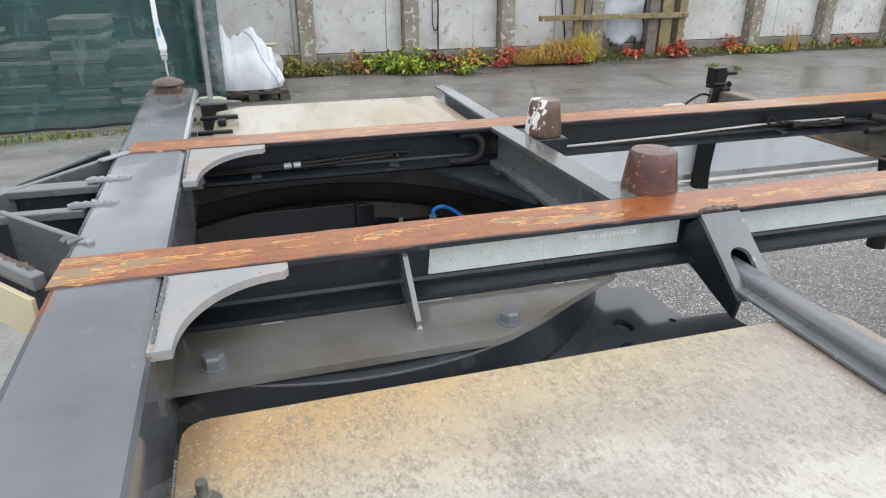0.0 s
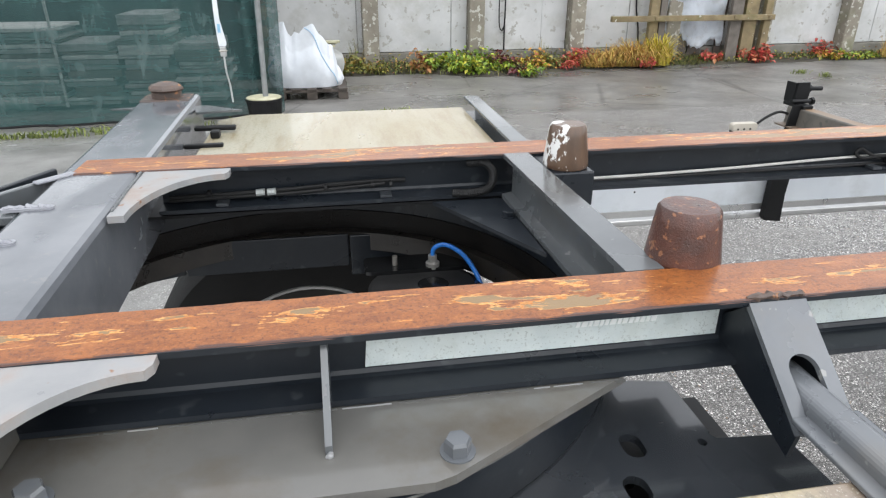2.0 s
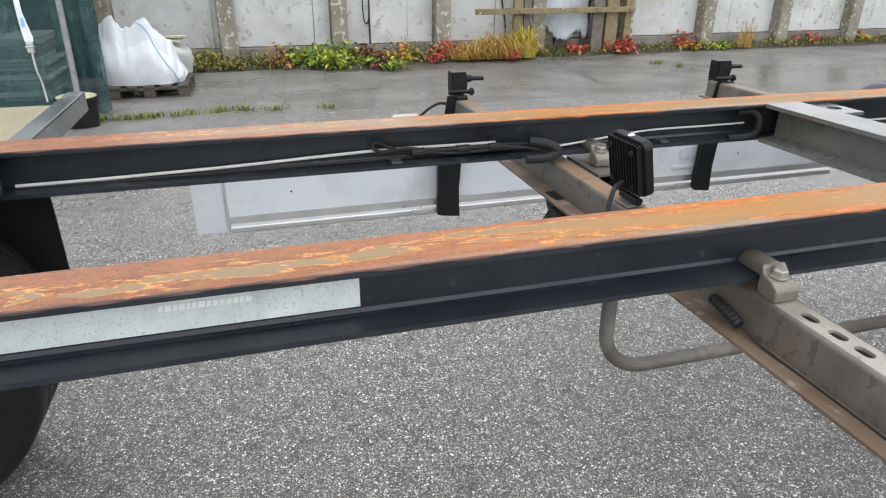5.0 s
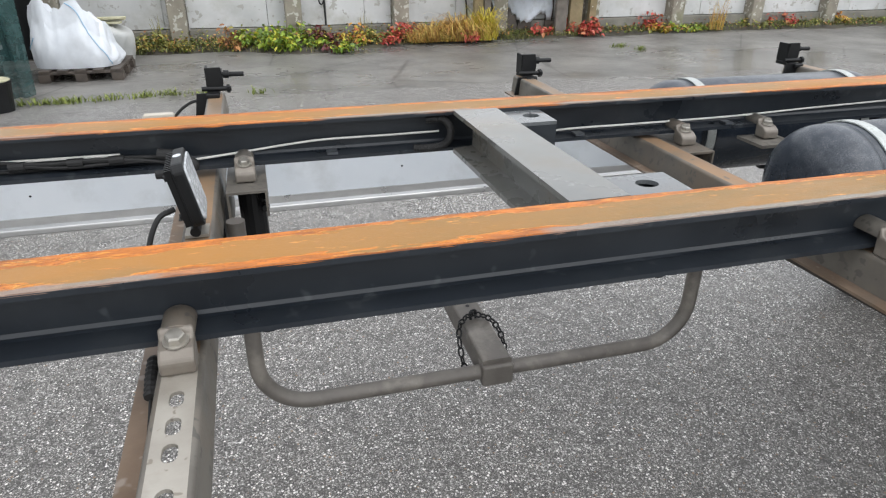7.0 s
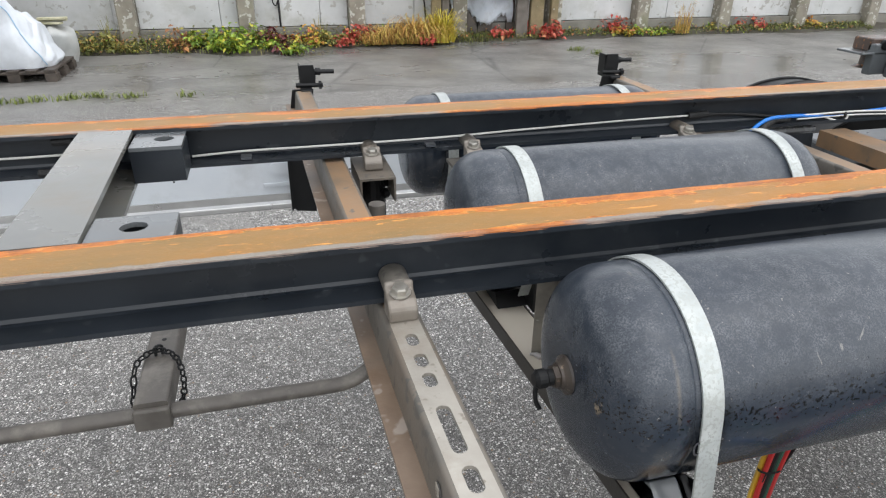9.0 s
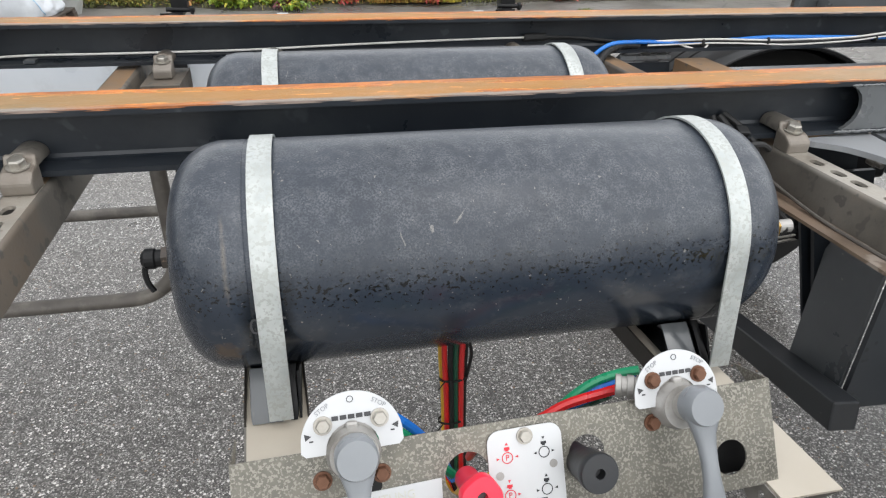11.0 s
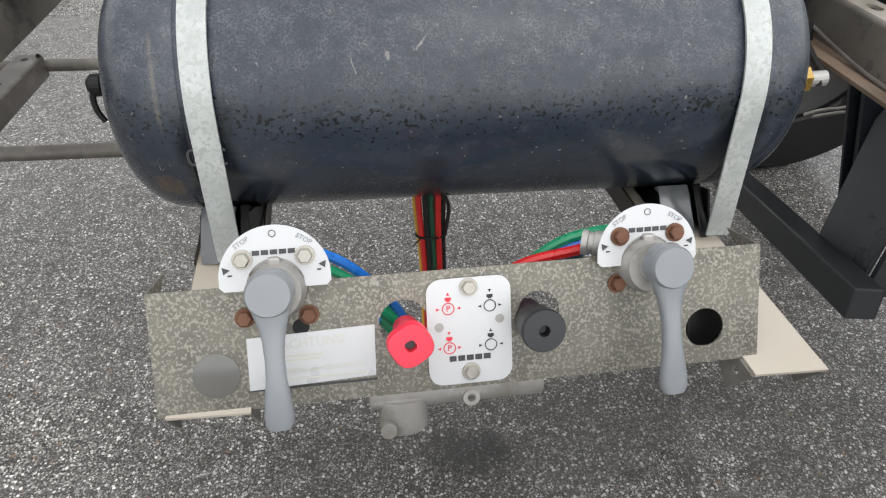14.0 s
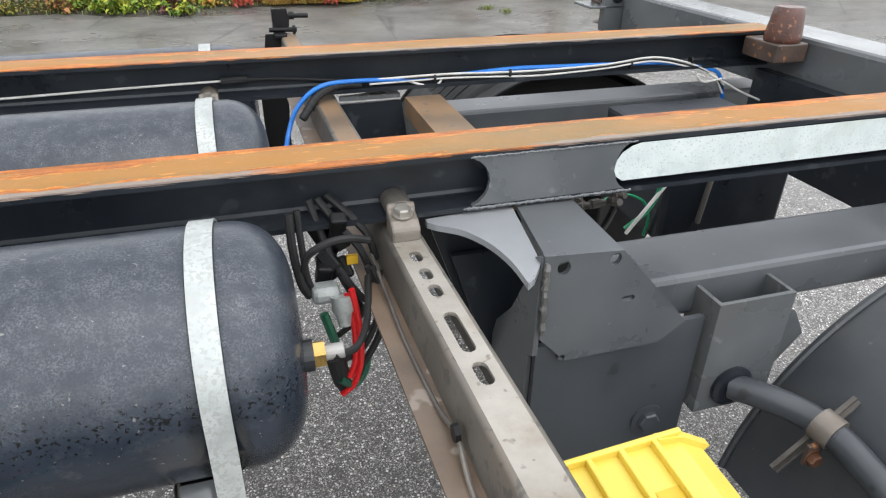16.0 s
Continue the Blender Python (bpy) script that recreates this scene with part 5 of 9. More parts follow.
def white_panel(x0, x1, y, z0, z1, near=False):
    p = thing("trailer_sideboard", ((x0 + x1) / 2, y, z0), "white side panel with an aluminium rail along its lower edge", "sideboard", "white sideboards")
    paint = M_WHITEN if near else M_WHITE
    part("sheet", box(x0 + 0.11, x1, y, y + (0.030 if near else 0.012), z0 + 0.045, z1, 0.003), paint, p)
    part("end_post", box(x0, x0 + 0.105, y - 0.004, y + 0.02, z0, z1, 0.003), M_WHITE, p)
    part("end_strip", box(x0 + 0.105, x0 + 0.112, y - 0.012, y + 0.012, z0 + 0.002, z1), M_ALU, p)
    part("grey_band", box(x0 + 0.114, x1, y - 0.006, y - 0.001, z0 + 0.030, z0 + 0.056), M_ALU, p)
    part("lower_rail", prism(rounded(y - 0.020, y + 0.014, z0, z0 + 0.024, 0.006), x0 + 0.114, x1, "x"), M_ALU, p)
    for k in range(int((x1 - x0) / 0.62)):
        part("rivet", lathe([(0.004, 0), (0.002, 0.002)], (x0 + 0.33 + 0.62 * k, y, z0 + 0.13), (0, -1, 0), 8), M_BLACK, p)
    if not near:
        part("handle_recess", box(2.98, 3.05, y - 0.004, y, z0 + 0.20, z0 + 0.205), M_ALU, p)
        part("handle_cup", prism(rounded(2.96, 3.07, z0 + 0.13, z0 + 0.175, 0.012), y - 0.005, y, "y"), M_WHITE, p)
        part("handle_bar", box(2.93, 3.06, y - 0.006, y, z0 + 0.085, z0 + 0.10, 0.002), M_WHITE, p)


white_panel(1.058, 3.75, 2.40, 0.606, 0.92)
white_panel(3.40, 5.9, 0.150, 0.55, 0.905, True)


# ---- clamps' channels and legs ----
def channel_leg(x, y=1.56):
    c = thing("leg_channel", (x, y, 0.6), "brown inverted channel with a black support leg under the rail", "channel", "channels under the far rail")
    t = 0.005
    part("top", box(x - 0.042, x + 0.042, 1.49, 1.66, 1.020, 1.025), M_BAR, c)
    part("wall", box(x - 0.042, x - 0.042 + t, 1.49, 1.66, 0.930, 1.020), M_BAR, c)
    part("wall", box(x + 0.042 - t, x + 0.042, 1.49, 1.66, 0.965, 1.020), M_BAR, c)
    part("leg", rod((x + 0.005, 1.60, 0.62), (x + 0.005, 1.60, 1.0), 0.030), M_BLACK, c, "black round leg")
    part("bolt", hexbolt((x + 0.030, 1.575, 0.985), (0.4, -1, 0), 0.018, 0.012), M_BLACK, c)
    part("bolt", hexbolt((x + 0.030, 1.575, 0.955), (0.4, -1, 0), 0.018, 0.012), M_BLACK, c)


channel_leg(2.105)
channel_leg(3.209)
for x in (3.462, 4.071):
    part("clamp_foot", box(x - 0.06, x + 0.05, 1.50, 1.60, 1.016, 1.024), M_BAR, FRAME)


def struts():
    s = thing("strut_bracket", (1.98, 1.55, 0.85), "black strut bracket under the cross bar", "bracket")
    part("gusset", prism([(1.96, 0.97), (2.05, 0.97), (2.05, 0.90), (1.98, 0.89)], 1.50, 1.56, "y"), M_BLACK, s)
    part("strut", rod((1.98, 1.52, 0.93), (1.86, 1.50, 0.76), 0.022), M_BLACK, s)
    part("strut", rod((2.05, 1.48, 0.92), (2.06, 1.47, 0.80), 0.022), M_BLACK, s)


struts()


# ---- hanging U pipe with chain ----
M_PIPE = painted("brown_grey_pipe", (0.080, 0.072, 0.064), (0.135, 0.122, 0.108), 16, (0.35, 0.55), 0.2, bumps=0.2, dirt=(0.24, 0.22, 0.19), dirt_scale=9)


def u_pipe():
    u = thing("underrun_guard", (2.63, 1.40, 0.53), "brown-grey bent pipe guard hanging below the frame", "pipe guard")
    x0, x1, z, y, r = 2.080, 3.190, 0.526, 1.400, 0.12
    pts = [(x0, y, 1.0), (x0, y, z + r)]
    pts += [(x0 + r - r * math.cos(radians(a)), y, z + r - r * math.sin(radians(a))) for a in range(10, 91, 10)]
    pts += [(x1 - r + r * math.sin(radians(a)), y, z + r - r * math.cos(radians(a))) for a in range(0, 91, 10)]
    pts += [(x1, y, 1.0)]
    smooth(part("pipe", hose(pts, 0.0185, 16, straight=True), M_PIPE, u), 60)
    part("arm", prism(rounded(2.612, 2.688, 0.500, 0.568, 0.008), 1.385, 1.900, "y"), M_PIPE, u, "square arm")
    part("saddle", box(2.609, 2.691, 1.372, 1.424, 0.496, 0.556, 0.006), M_PIPE, u)
    part("rivet", lathe([(0.012, 0), (0.010, 0.003), (0.004, 0.005)], (2.648, 1.402, 0.556), (0, 0, 1), 16), M_ZINC, u)
    part("eye_bolt", hose([(2.640, 1.575, 0.566), (2.640, 1.580, 0.588), (2.655, 1.585, 0.588), (2.655, 1.580, 0.566)], 0.004, 6), M_BLACK, u)
    for y0, rx, ry in ((1.645, 0.006, 0.009), (1.700, 0.006, 0.009), (1.865, 0.010, 0.010)):
        part("hole_mark", lathe([(rx, 0), (rx, 0.0008)], (2.652, y0, 0.568), (0, 0, 1), 14), M_BLACK, u)
    part("end_bolt", hexbolt((2.683, 1.885, 0.568), (0, 0, 1), 0.010, 0.008), M_BLACK, u)
    smooth(part("far_pipe", rod((2.20, 1.905, 0.532), (3.08, 1.905, 0.532), 0.0175), M_PIPE, u, "second pipe at the far end of the arm"), 60)
    c = thing("chain", (2.63, 1.55, 0.59), "short black steel chain draped over the square arm", "chain")
    path = smoothed([(2.606, 1.430, 0.480), (2.594, 1.450, 0.484), (2.590, 1.490, 0.512), (2.596, 1.540, 0.566), (2.626, 1.572, 0.580), (2.655, 1.575, 0.582), (2.688, 1.550, 0.577), (2.705, 1.518, 0.553), (2.708, 1.485, 0.520), (2.702, 1.455, 0.498)], 3)
    for i, (a, b) in enumerate(zip(path, path[1:])):
        d = (b - a)
        mid = (a + b) / 2
        ln = d.length * 0.80
        pts = []
        for k in range(13):
            an = 2 * math.pi * k / 12
            pts.append((ln * 0.72 * math.cos(an), 0.0075 * math.sin(an), 0))
        own = hose(pts, 0.0026, 6, straight=True)
        turn = Vector((1, 0, 0)).rotation_difference(d.normalized()).to_matrix().to_4x4()
        moved(own, Matrix.Translation(mid) @ turn @ Matrix.Rotation(radians(90 * (i % 2)), 4, "X"))
        part("link", own, M_BLACK, c)


u_pipe()


# ---- work lamp ----
def work_lamp():
    lamp = thing("work_lamp", (2.02, 1.286, 1.035), "black square LED work lamp with a finned back on a bar", "work lamp")
    m = Matrix.Translation((2.020, 1.292, 1.118)) @ pose(0, 0, 0, 0, -11, 2.5)
    # local x: the way it shines
    h = 0.058
    part("housing", moved(prism(rounded(-h, h, -h, h, 0.016), -0.010, 0.010, "x", bevel=0.003), m), M_BLACK, lamp)
    for k in range(11):
        y = -0.050 + 0.010 * k
        part("fin", moved(box(-0.022, -0.009, y - 0.0017, y + 0.0017, -0.052, 0.052), m), M_BLACK, lamp)
    part("lens", moved(prism(rounded(-0.050, 0.050, -0.050, 0.050, 0.012), 0.0102, 0.0135, "x"), m), M_LENS, lamp, "pale clear lens")
    for y in (-0.036, 0.036):
        for z in (-0.036, 0.036):
            part("screw", moved(lathe([(0.006, 0), (0.006, 0.004)], (-0.023, y, z), (-1, 0, 0), 10), m), M_BLACK, lamp)
    part("sticker", moved(lathe([(0.007, 0), (0.007, 0.0012)], (0.0, 0.0, 0.058), (0, 0, 1), 14), m), M_WHITE, lamp, "round white sticker")
    part("foot_bracket", box(2.002, 2.042, 1.262, 1.310, 1.033, 1.038), M_ZINC, lamp)
    part("hinge", rod((2.022, 1.255, 1.046), (2.022, 1.317, 1.046), 0.009), M_BLACK, lamp)
    part("cable", hose([(1.992, 1.275, 1.085), (1.965, 1.26, 1.075), (1.945, 1.24, 1.03), (1.94, 1.22, 0.97), (1.955, 1.2, 0.92)], 0.005), M_RUBBER, lamp, "black rubber cable")


def lens():
    m, nt, lk, p = nodes_of("clear_lamp_lens")
    n = cells_of(nt, lk, 90)
    lk.new(ramp(nt, lk, n, [(0.1, (0.75, 0.77, 0.78)), (0.6, (0.5, 0.52, 0.54))]), p.inputs["Base Color"])
    p.inputs["Roughness"].default_value = 0.12
    bump(nt, lk, p, n, 0.3)
    return m


M_LENS = lens()
work_lamp()


# ---- valve panel in front of the tank ----
PO, PU, PV = Vector((3.4415, 0.432, 0.909)), Vector((0.579, 0.022, 0)).normalized(), Vector((0, -0.045, -0.075)).normalized()
PN = PU.cross(-PV).normalized()            # out of the panel, towards the viewer
PM = Matrix((PU * 1.019, -PV, PN)).transposed().to_4x4()
PM.translation = PO                        # local: x along, y up the slope, z out


def on_panel(bm):
    return moved(bm, PM)


M_SIGN = painted("white_enamel_sign", (0.49, 0.50, 0.51), (0.56, 0.57, 0.57), 8, (0.25, 0.4), 0.1, bumps=0.03)
M_INK = painted("dark_print", (0.035, 0.035, 0.038), (0.05, 0.05, 0.052), 30, (0.4, 0.5), bumps=0)
M_PALEINK = painted("faded_print", (0.47, 0.47, 0.41), (0.53, 0.53, 0.47), 30, (0.4, 0.5), bumps=0)
M_REDINK = painted("red_print", (0.62, 0.025, 0.04), (0.68, 0.03, 0.05), 30, (0.4, 0.5), bumps=0)
M_RED = painted("red_plastic", (0.70, 0.018, 0.045), (0.78, 0.03, 0.07), 10, (0.3, 0.42), bumps=0.06)
M_KNOB = painted("dark_grey_plastic", (0.011, 0.012, 0.014), (0.019, 0.021, 0.024), 14, (0.38, 0.55), bumps=0.08)
M_LEVER = painted("grey_plastic_lever", (0.19, 0.203, 0.216), (0.24, 0.254, 0.266), 8, (0.32, 0.45), bumps=0.04)
M_CAST = painted("cast_aluminium", (0.30, 0.29, 0.27), (0.43, 0.42, 0.40), 18, (0.4, 0.6), 0.5, bumps=0.35, dirt=(0.18, 0.16, 0.13), dirt_scale=12)
M_CREAM = painted("cream_sheet", (0.43, 0.385, 0.315), (0.50, 0.46, 0.39), 5, (0.35, 0.5), bumps=0.06)
M_HR = painted("red_hose", (0.55, 0.012, 0.015), (0.62, 0.02, 0.02), 9, (0.25, 0.35), bumps=0)
M_HB = painted("blue_hose", (0.014, 0.14, 0.52), (0.020, 0.19, 0.62), 9, (0.22, 0.35), bumps=0)
M_HG = painted("green_hose", (0.010, 0.23, 0.10), (0.015, 0.30, 0.14), 9, (0.25, 0.35), bumps=0)
M_HDG = painted("dark_green_hose", (0.012, 0.070, 0.040), (0.018, 0.095, 0.055), 9, (0.25, 0.35), bumps=0)
M_HY = painted("yellow_hose", (0.62, 0.36, 0.02), (0.70, 0.42, 0.03), 9, (0.25, 0.35), bumps=0)
M_CW = painted("white_cable", (0.55, 0.54, 0.50), (0.66, 0.65, 0.62), 20, (0.35, 0.5), bumps=0)
M_BRASS = painted("brass_fitting", (0.42, 0.27, 0.08), (0.52, 0.35, 0.12), 30, (0.25, 0.4), 0.8, bumps=0.1)


def valve_panel():
    p = thing("valve_station", tuple(PO + PU * 0.3), "spangled galvanised sheet panel carrying brake and lift valves", "valve panel")
    outer = [(-0.007, 0.010), (0.596, 0.010), (0.596, -0.112), (-0.007, -0.112)]
    holes = [ring(0.537, -0.074, 0.0205, n=26), ring(0.228, -0.040, 0.024, n=24), ring(0.362, -0.040, 0.021, n=24), ring(0.113, 0.000, 0.030, n=24), ring(0.480, -0.002, 0.030, n=24)]
    holes = holes[:3]
    part("sheet", on_panel(plate(outer, holes, 0.002)), M_SHEET, p)
    # folded ends and feet
    for x, s in ((-0.007, 1), (0.594, -1)):
        tri = prism([(0.010, -0.0025), (-0.030, -0.0025), (0.020, -0.060)], x, x + 0.002, "x")
        part("end_flange", on_panel(tri), M_SHEET, p)
    # cover disc and small screws
    part("cover_disc", on_panel(lathe([(0.022, 0.0), (0.022, 0.0012)], (0.050, -0.075, 0.0), n=30)), M_PLATE, p, "dull round cover")
    for u, v, mat in ((0.0805, 0.0205, M_BOLT), (0.1395, 0.0225, M_BOLT), (0.4425, 0.0185, M_BOLT)):
        part("bolt", on_panel(hexbolt((u, -v, 0), (0, 0, 1), 0.0128, 0.009)), mat, p, "rusty bolt")
    part("slot_screw", on_panel(lathe([(0.0080, 0), (0.0080, 0.0012)], (0.131, -0.034, 0), n=16)), M_BLACK, p)
    part("back_bracket", on_panel(box(0.534, 0.580, -0.105, -0.045, -0.045, -0.030, 0.003)), M_BLACK, p, "black bracket behind the sheet")
    return p


PANEL = valve_panel()


def turn_valve(u, tilt, name_label, bolts, lever_shift, rise=-0.002):
    v = thing("lift_valve", tuple(PO + PU * u), name_label, "lift valve", "levers on the valve panel")
    # half-round sign plate
    pts = []
    for i in range(25):
        a = radians(8 + 164 * i / 24)
        pts.append((0.0505 * math.cos(a), 0.020 + 0.0495 * math.sin(a)))
    pts += [(-0.0505, 0.014), (-0.046, 0.0095), (-0.027, 0.0095)]
    for i in range(13):
        a = radians(180 - 180 * i / 12)
        pts.append((0.0265 * math.cos(a), 0.012 + 0.0265 * math.sin(a)))
    pts += [(0.027, 0.0095), (0.046, 0.0095), (0.0505, 0.014)]
    loc = Matrix.Translation((u, rise, 0.012))

    def put(bm):
        return moved(bm, PM @ loc)
    part("sign_plate", put(plate(pts, [], 0.0015)), M_SIGN, v, "white half-round sign plate")
    part("backing", put(box(-0.024, 0.024, -0.010, 0.046, -0.012, -0.002, 0.004)), M_CAST, v)
    for x in (-0.028, 0.028):
        part("bolt", put(hexbolt((x, 0.039, 0.0), (0, 0, 1), 0.0125, 0.008)), bolts, v)
    # brand mark as plain bars
    for k in range(5):
        part("mark", put(box(-0.019 + k * 0.008, -0.0125 + k * 0.008, 0.042, 0.0465, 0.0003, 0.0007)), M_INK, v, "dark printed bar")
    m1 = PM @ loc
    words("stop_word", "STOP", 0.0066, m1 @ Matrix.Translation((-0.028, 0.0545, 0.0004)) @ pose(0, 0, 0, 0, 0, 32), M_LEVER, v)
    words("stop_word", "STOP", 0.0066, m1 @ Matrix.Translation((0.028, 0.0545, 0.0004)) @ pose(0, 0, 0, 0, 0, -32), M_LEVER, v)
    own = plate(ring(0, 0, 0.0034, n=20), [ring(0, 0, 0.0027, n=20)], 0.0004, Matrix.Translation((0, 0.0615, 0.0006)))
    part("zero_mark", put(own), M_INK, v)
    for s in (-1, 1):
        arrow = prism([(s * 0.0395, 0.030), (s * 0.0465, 0.033), (s * 0.0455, 0.026)], 0.0003, 0.0007, "z")
        part("arrow_mark", put(arrow), M_INK, v)
        part("arrow_mark", put(box(min(s * 0.038, s * 0.042), max(s * 0.038, s * 0.042), 0.024, 0.0255, 0.0003, 0.0007)), M_INK, v)
    # spindle and lever
    smooth(part("valve_body", put(lathe([(0.027, -0.012), (0.027, 0.004), (0.024, 0.008), (0.024, 0.014)], (0, 0.008, 0), n=28)), M_CAST, v, "cast valve body"), 40)
    part("lug", put(box(-0.006, 0.006, 0.028, 0.040, -0.004, 0.006, 0.003)), M_CAST, v)
    smooth(part("spindle", put(lathe([(0.016, 0.010), (0.016, 0.034)], (lever_shift * 0.5, 0.010, 0), n=24)), M_CAST, v), 40)
    # lever: a round boss running out into a waisted grip
    own = bmesh.new()
    prof = [(0.0, 0.0195), (0.010, 0.0193), (0.020, 0.0160), (0.032, 0.0122), (0.045, 0.0097), (0.062, 0.0086), (0.080, 0.0092), (0.100, 0.0118), (0.114, 0.0130), (0.122, 0.0124), (0.126, 0.0100)]
    rows = []
    for d, w in prof:
        z = 0.034 + 0.004 * math.sin(d * 20)
        t = 0.0075 if d > 0.02 else 0.0095
        ry = []
        for i in range(16):
            a = 2 * math.pi * i / 16
            ca, sa = math.cos(a), math.sin(a)
            ry.append(own.verts.new((w * math.copysign(abs(ca) ** 0.75, ca), -d, z + t + t * math.copysign(abs(sa) ** 0.75, sa))))
        rows.append(ry)
    top = []
    for k, d in ((0.85, -0.012), (0.45, -0.0185)):
        ry = []
        for i in range(16):
            a = 2 * math.pi * i / 16
            ry.append(own.verts.new((0.0195 * k * math.cos(a), -d, 0.0435 + 0.0095 * math.sin(a))))
        top.append(ry)
    rows = top[::-1] + rows
    for a, b in zip(rows, rows[1:]):
        for i in range(16):
            own.faces.new((a[i], a[(i + 1) % 16], b[(i + 1) % 16], b[i]))
    own.faces.new(rows[0][::-1])
    own.faces.new(rows[-1])
    moved(own, Matrix.Translation((lever_shift, 0.016, -0.003)) @ pose(0, 0, 0, 0, 0, tilt))
    smooth(part("lever", put(own), M_LEVER, v, "grey plastic lever hanging down"), 60)
    smooth(part("lever_boss", put(lathe([(0.0205, 0.030), (0.0205, 0.050), (0.0185, 0.054), (0.001, 0.0545)], (lever_shift, 0.014, 0), n=32)), M_LEVER, v), 40)
    return v


turn_valve(0.1125, 0, "grey lift-valve lever under a white half-round sign", M_ZINC, 0.0)
turn_valve(0.469, 3, "grey lift-valve lever under a white sign with rusty bolts", M_BOLT, 0.002, -0.008)


def brake_plate():
    b = thing("release_valve", tuple(PO + PU * 0.292), "parking brake valve with white sign, red and black knobs", "brake valve")

    def put(bm):
        return moved(bm, PM @ Matrix.Translation((0.292, -0.053, 0)))
    part("sign_plate", put(plate(rounded(-0.0415, 0.0415, -0.0540, 0.0540, 0.014), [], 0.0015, Matrix.Translation((0, 0, 0.003)))), M_SIGN, b)
    for y in (0.0445, -0.0415):
        part("bolt", put(hexbolt((0, y, 0.003), (0, 0, 1), 0.012, 0.007)), M_ZINC, b)
    for x, y in ((-0.030, 0.006), (0.030, 0.010)):
        part("plug", put(lathe([(0.0045, 0), (0.0045, 0.0006)], (x, y, 0.0031), n=16)), M_CAST, b)
    for k in range(5):
        part("mark", put(box(-0.021 + k * 0.0085, -0.0142 + k * 0.0085, -0.030, -0.0245, 0.0032, 0.0037)), M_INK, b, "dark printed bar")
    for sx, mat in ((-1, M_REDINK), (1, M_KNOB)):
        for cy, up in ((0.024, 1 if sx < 0 else -1), (-0.016, -1 if sx < 0 else 1)):
            cx = sx * 0.0205
            own = plate(ring(cx, cy, 0.0062, n=24), [ring(cx, cy, 0.0053, n=24)], 0.0004, Matrix.Translation((0, 0, 0.0037)))
            part("ring_mark", put(own), mat, b)
            part("knob_mark", put(box(cx - 0.003, cx + 0.003, cy + 0.0085, cy + 0.0115, 0.0032, 0.0037)), mat, b)
            part("knob_mark", put(box(cx - 0.0017, cx + 0.0017, cy + 0.0072, cy + 0.0087, 0.0032, 0.0037)), mat, b)
            ty = cy + 0.0135
            part("arrow_mark", put(prism([(cx - 0.0016, ty + (0 if up > 0 else 0.003)), (cx + 0.0016, ty + (0 if up > 0 else 0.003)), (cx, ty + (0.003 if up > 0 else 0))], 0.0032, 0.0037, "z")), mat, b)
            for s in (-1, 1):
                out = (cy < 0) == (sx < 0)
                x0, x1 = cx + s * 0.0085, cx + s * 0.0118
                tip, tail = (x1, x0) if out else (x0, x1)
                part("arrow_mark", put(prism([(tail, cy - 0.0014), (tail, cy + 0.0014), (tip, cy)], 0.0032, 0.0037, "z")), mat, b)
            if sx < 0:
                words("p_letter", "P", 0.0085, PM @ Matrix.Translation((0.292 + cx, -0.053 + cy, 0.0034)), mat, b)
    # knobs
    def knob(u, v, mat, r, label):
        k0 = [(0.0165, -0.020), (0.0165, 0.004), (0.0185, 0.014), (r * 0.93, 0.036), (r, 0.040), (r, 0.0475), (r * 0.95, 0.0495), (0.0055, 0.0495), (0.0055, 0.0465), (0.0050, 0.036), (0.0005, 0.035)]
        if mat is M_RED:
            k0 = [(0.0130, -0.020), (0.0130, 0.008), (0.0165, 0.030), (r, 0.034), (r, 0.044), (r * 0.94, 0.0465), (0.0055, 0.0465), (0.0050, 0.036), (0.0005, 0.035)]
        own = lathe(k0, (u, -v, 0), n=36)
        if mat is M_RED:
            for vert in own.verts:
                d = Vector((vert.co.x - u, vert.co.y + v))
                a = math.atan2(d.y, d.x)
                f = 1 + 0.055 * math.cos(4 * a + 0.9) * (1 if vert.co.z > 0.025 else 0)
                vert.co.x, vert.co.y = u + d.x * f, -v + d.y * f
        k1 = part("knob", on_panel(own), mat, b, label)
        smooth(k1, 40)
        part("bore", on_panel(lathe([(0.0048, 0), (0.0048, 0.0015)], (u, -v, 0.0372), n=16)), M_INK, k1)
    knob(0.231, 0.0500, M_RED, 0.0208, "red plastic pull knob")
    knob(0.354, 0.0470, M_KNOB, 0.0210, "black plastic pull knob")
    # valve casting below the panel
    smooth(part("casting", on_panel(lathe([(0.021, 0), (0.021, 0.175)], (0.192, -0.114, -0.024), (1, 0, 0), 24)), M_CAST, b, "cast valve body"), 40)
    part("casting_block", on_panel(box(0.190, 0.245, -0.128, -0.104, -0.040, -0.004, 0.005)), M_CAST, b)
    smooth(part("port", on_panel(lathe([(0.0245, 0), (0.0245, 0.030), (0.022, 0.034)], (0.224, -0.122, -0.020), (0, -1, 0), 24)), M_CAST, b), 40)
    smooth(part("port_bolt", on_panel(lathe([(0.008, 0), (0.008, 0.006)], (0.208, -0.146, 0.004), (0, 0, 1), 14)), M_CAST, b), 40)
    own = plate(ring(0.292, -0.124, 0.0085, n=20), [ring(0.292, -0.124, 0.0042, n=20)], 0.012, Matrix.Translation((0, 0, 0.0)))
    part("lug", on_panel(own), M_CAST, b)
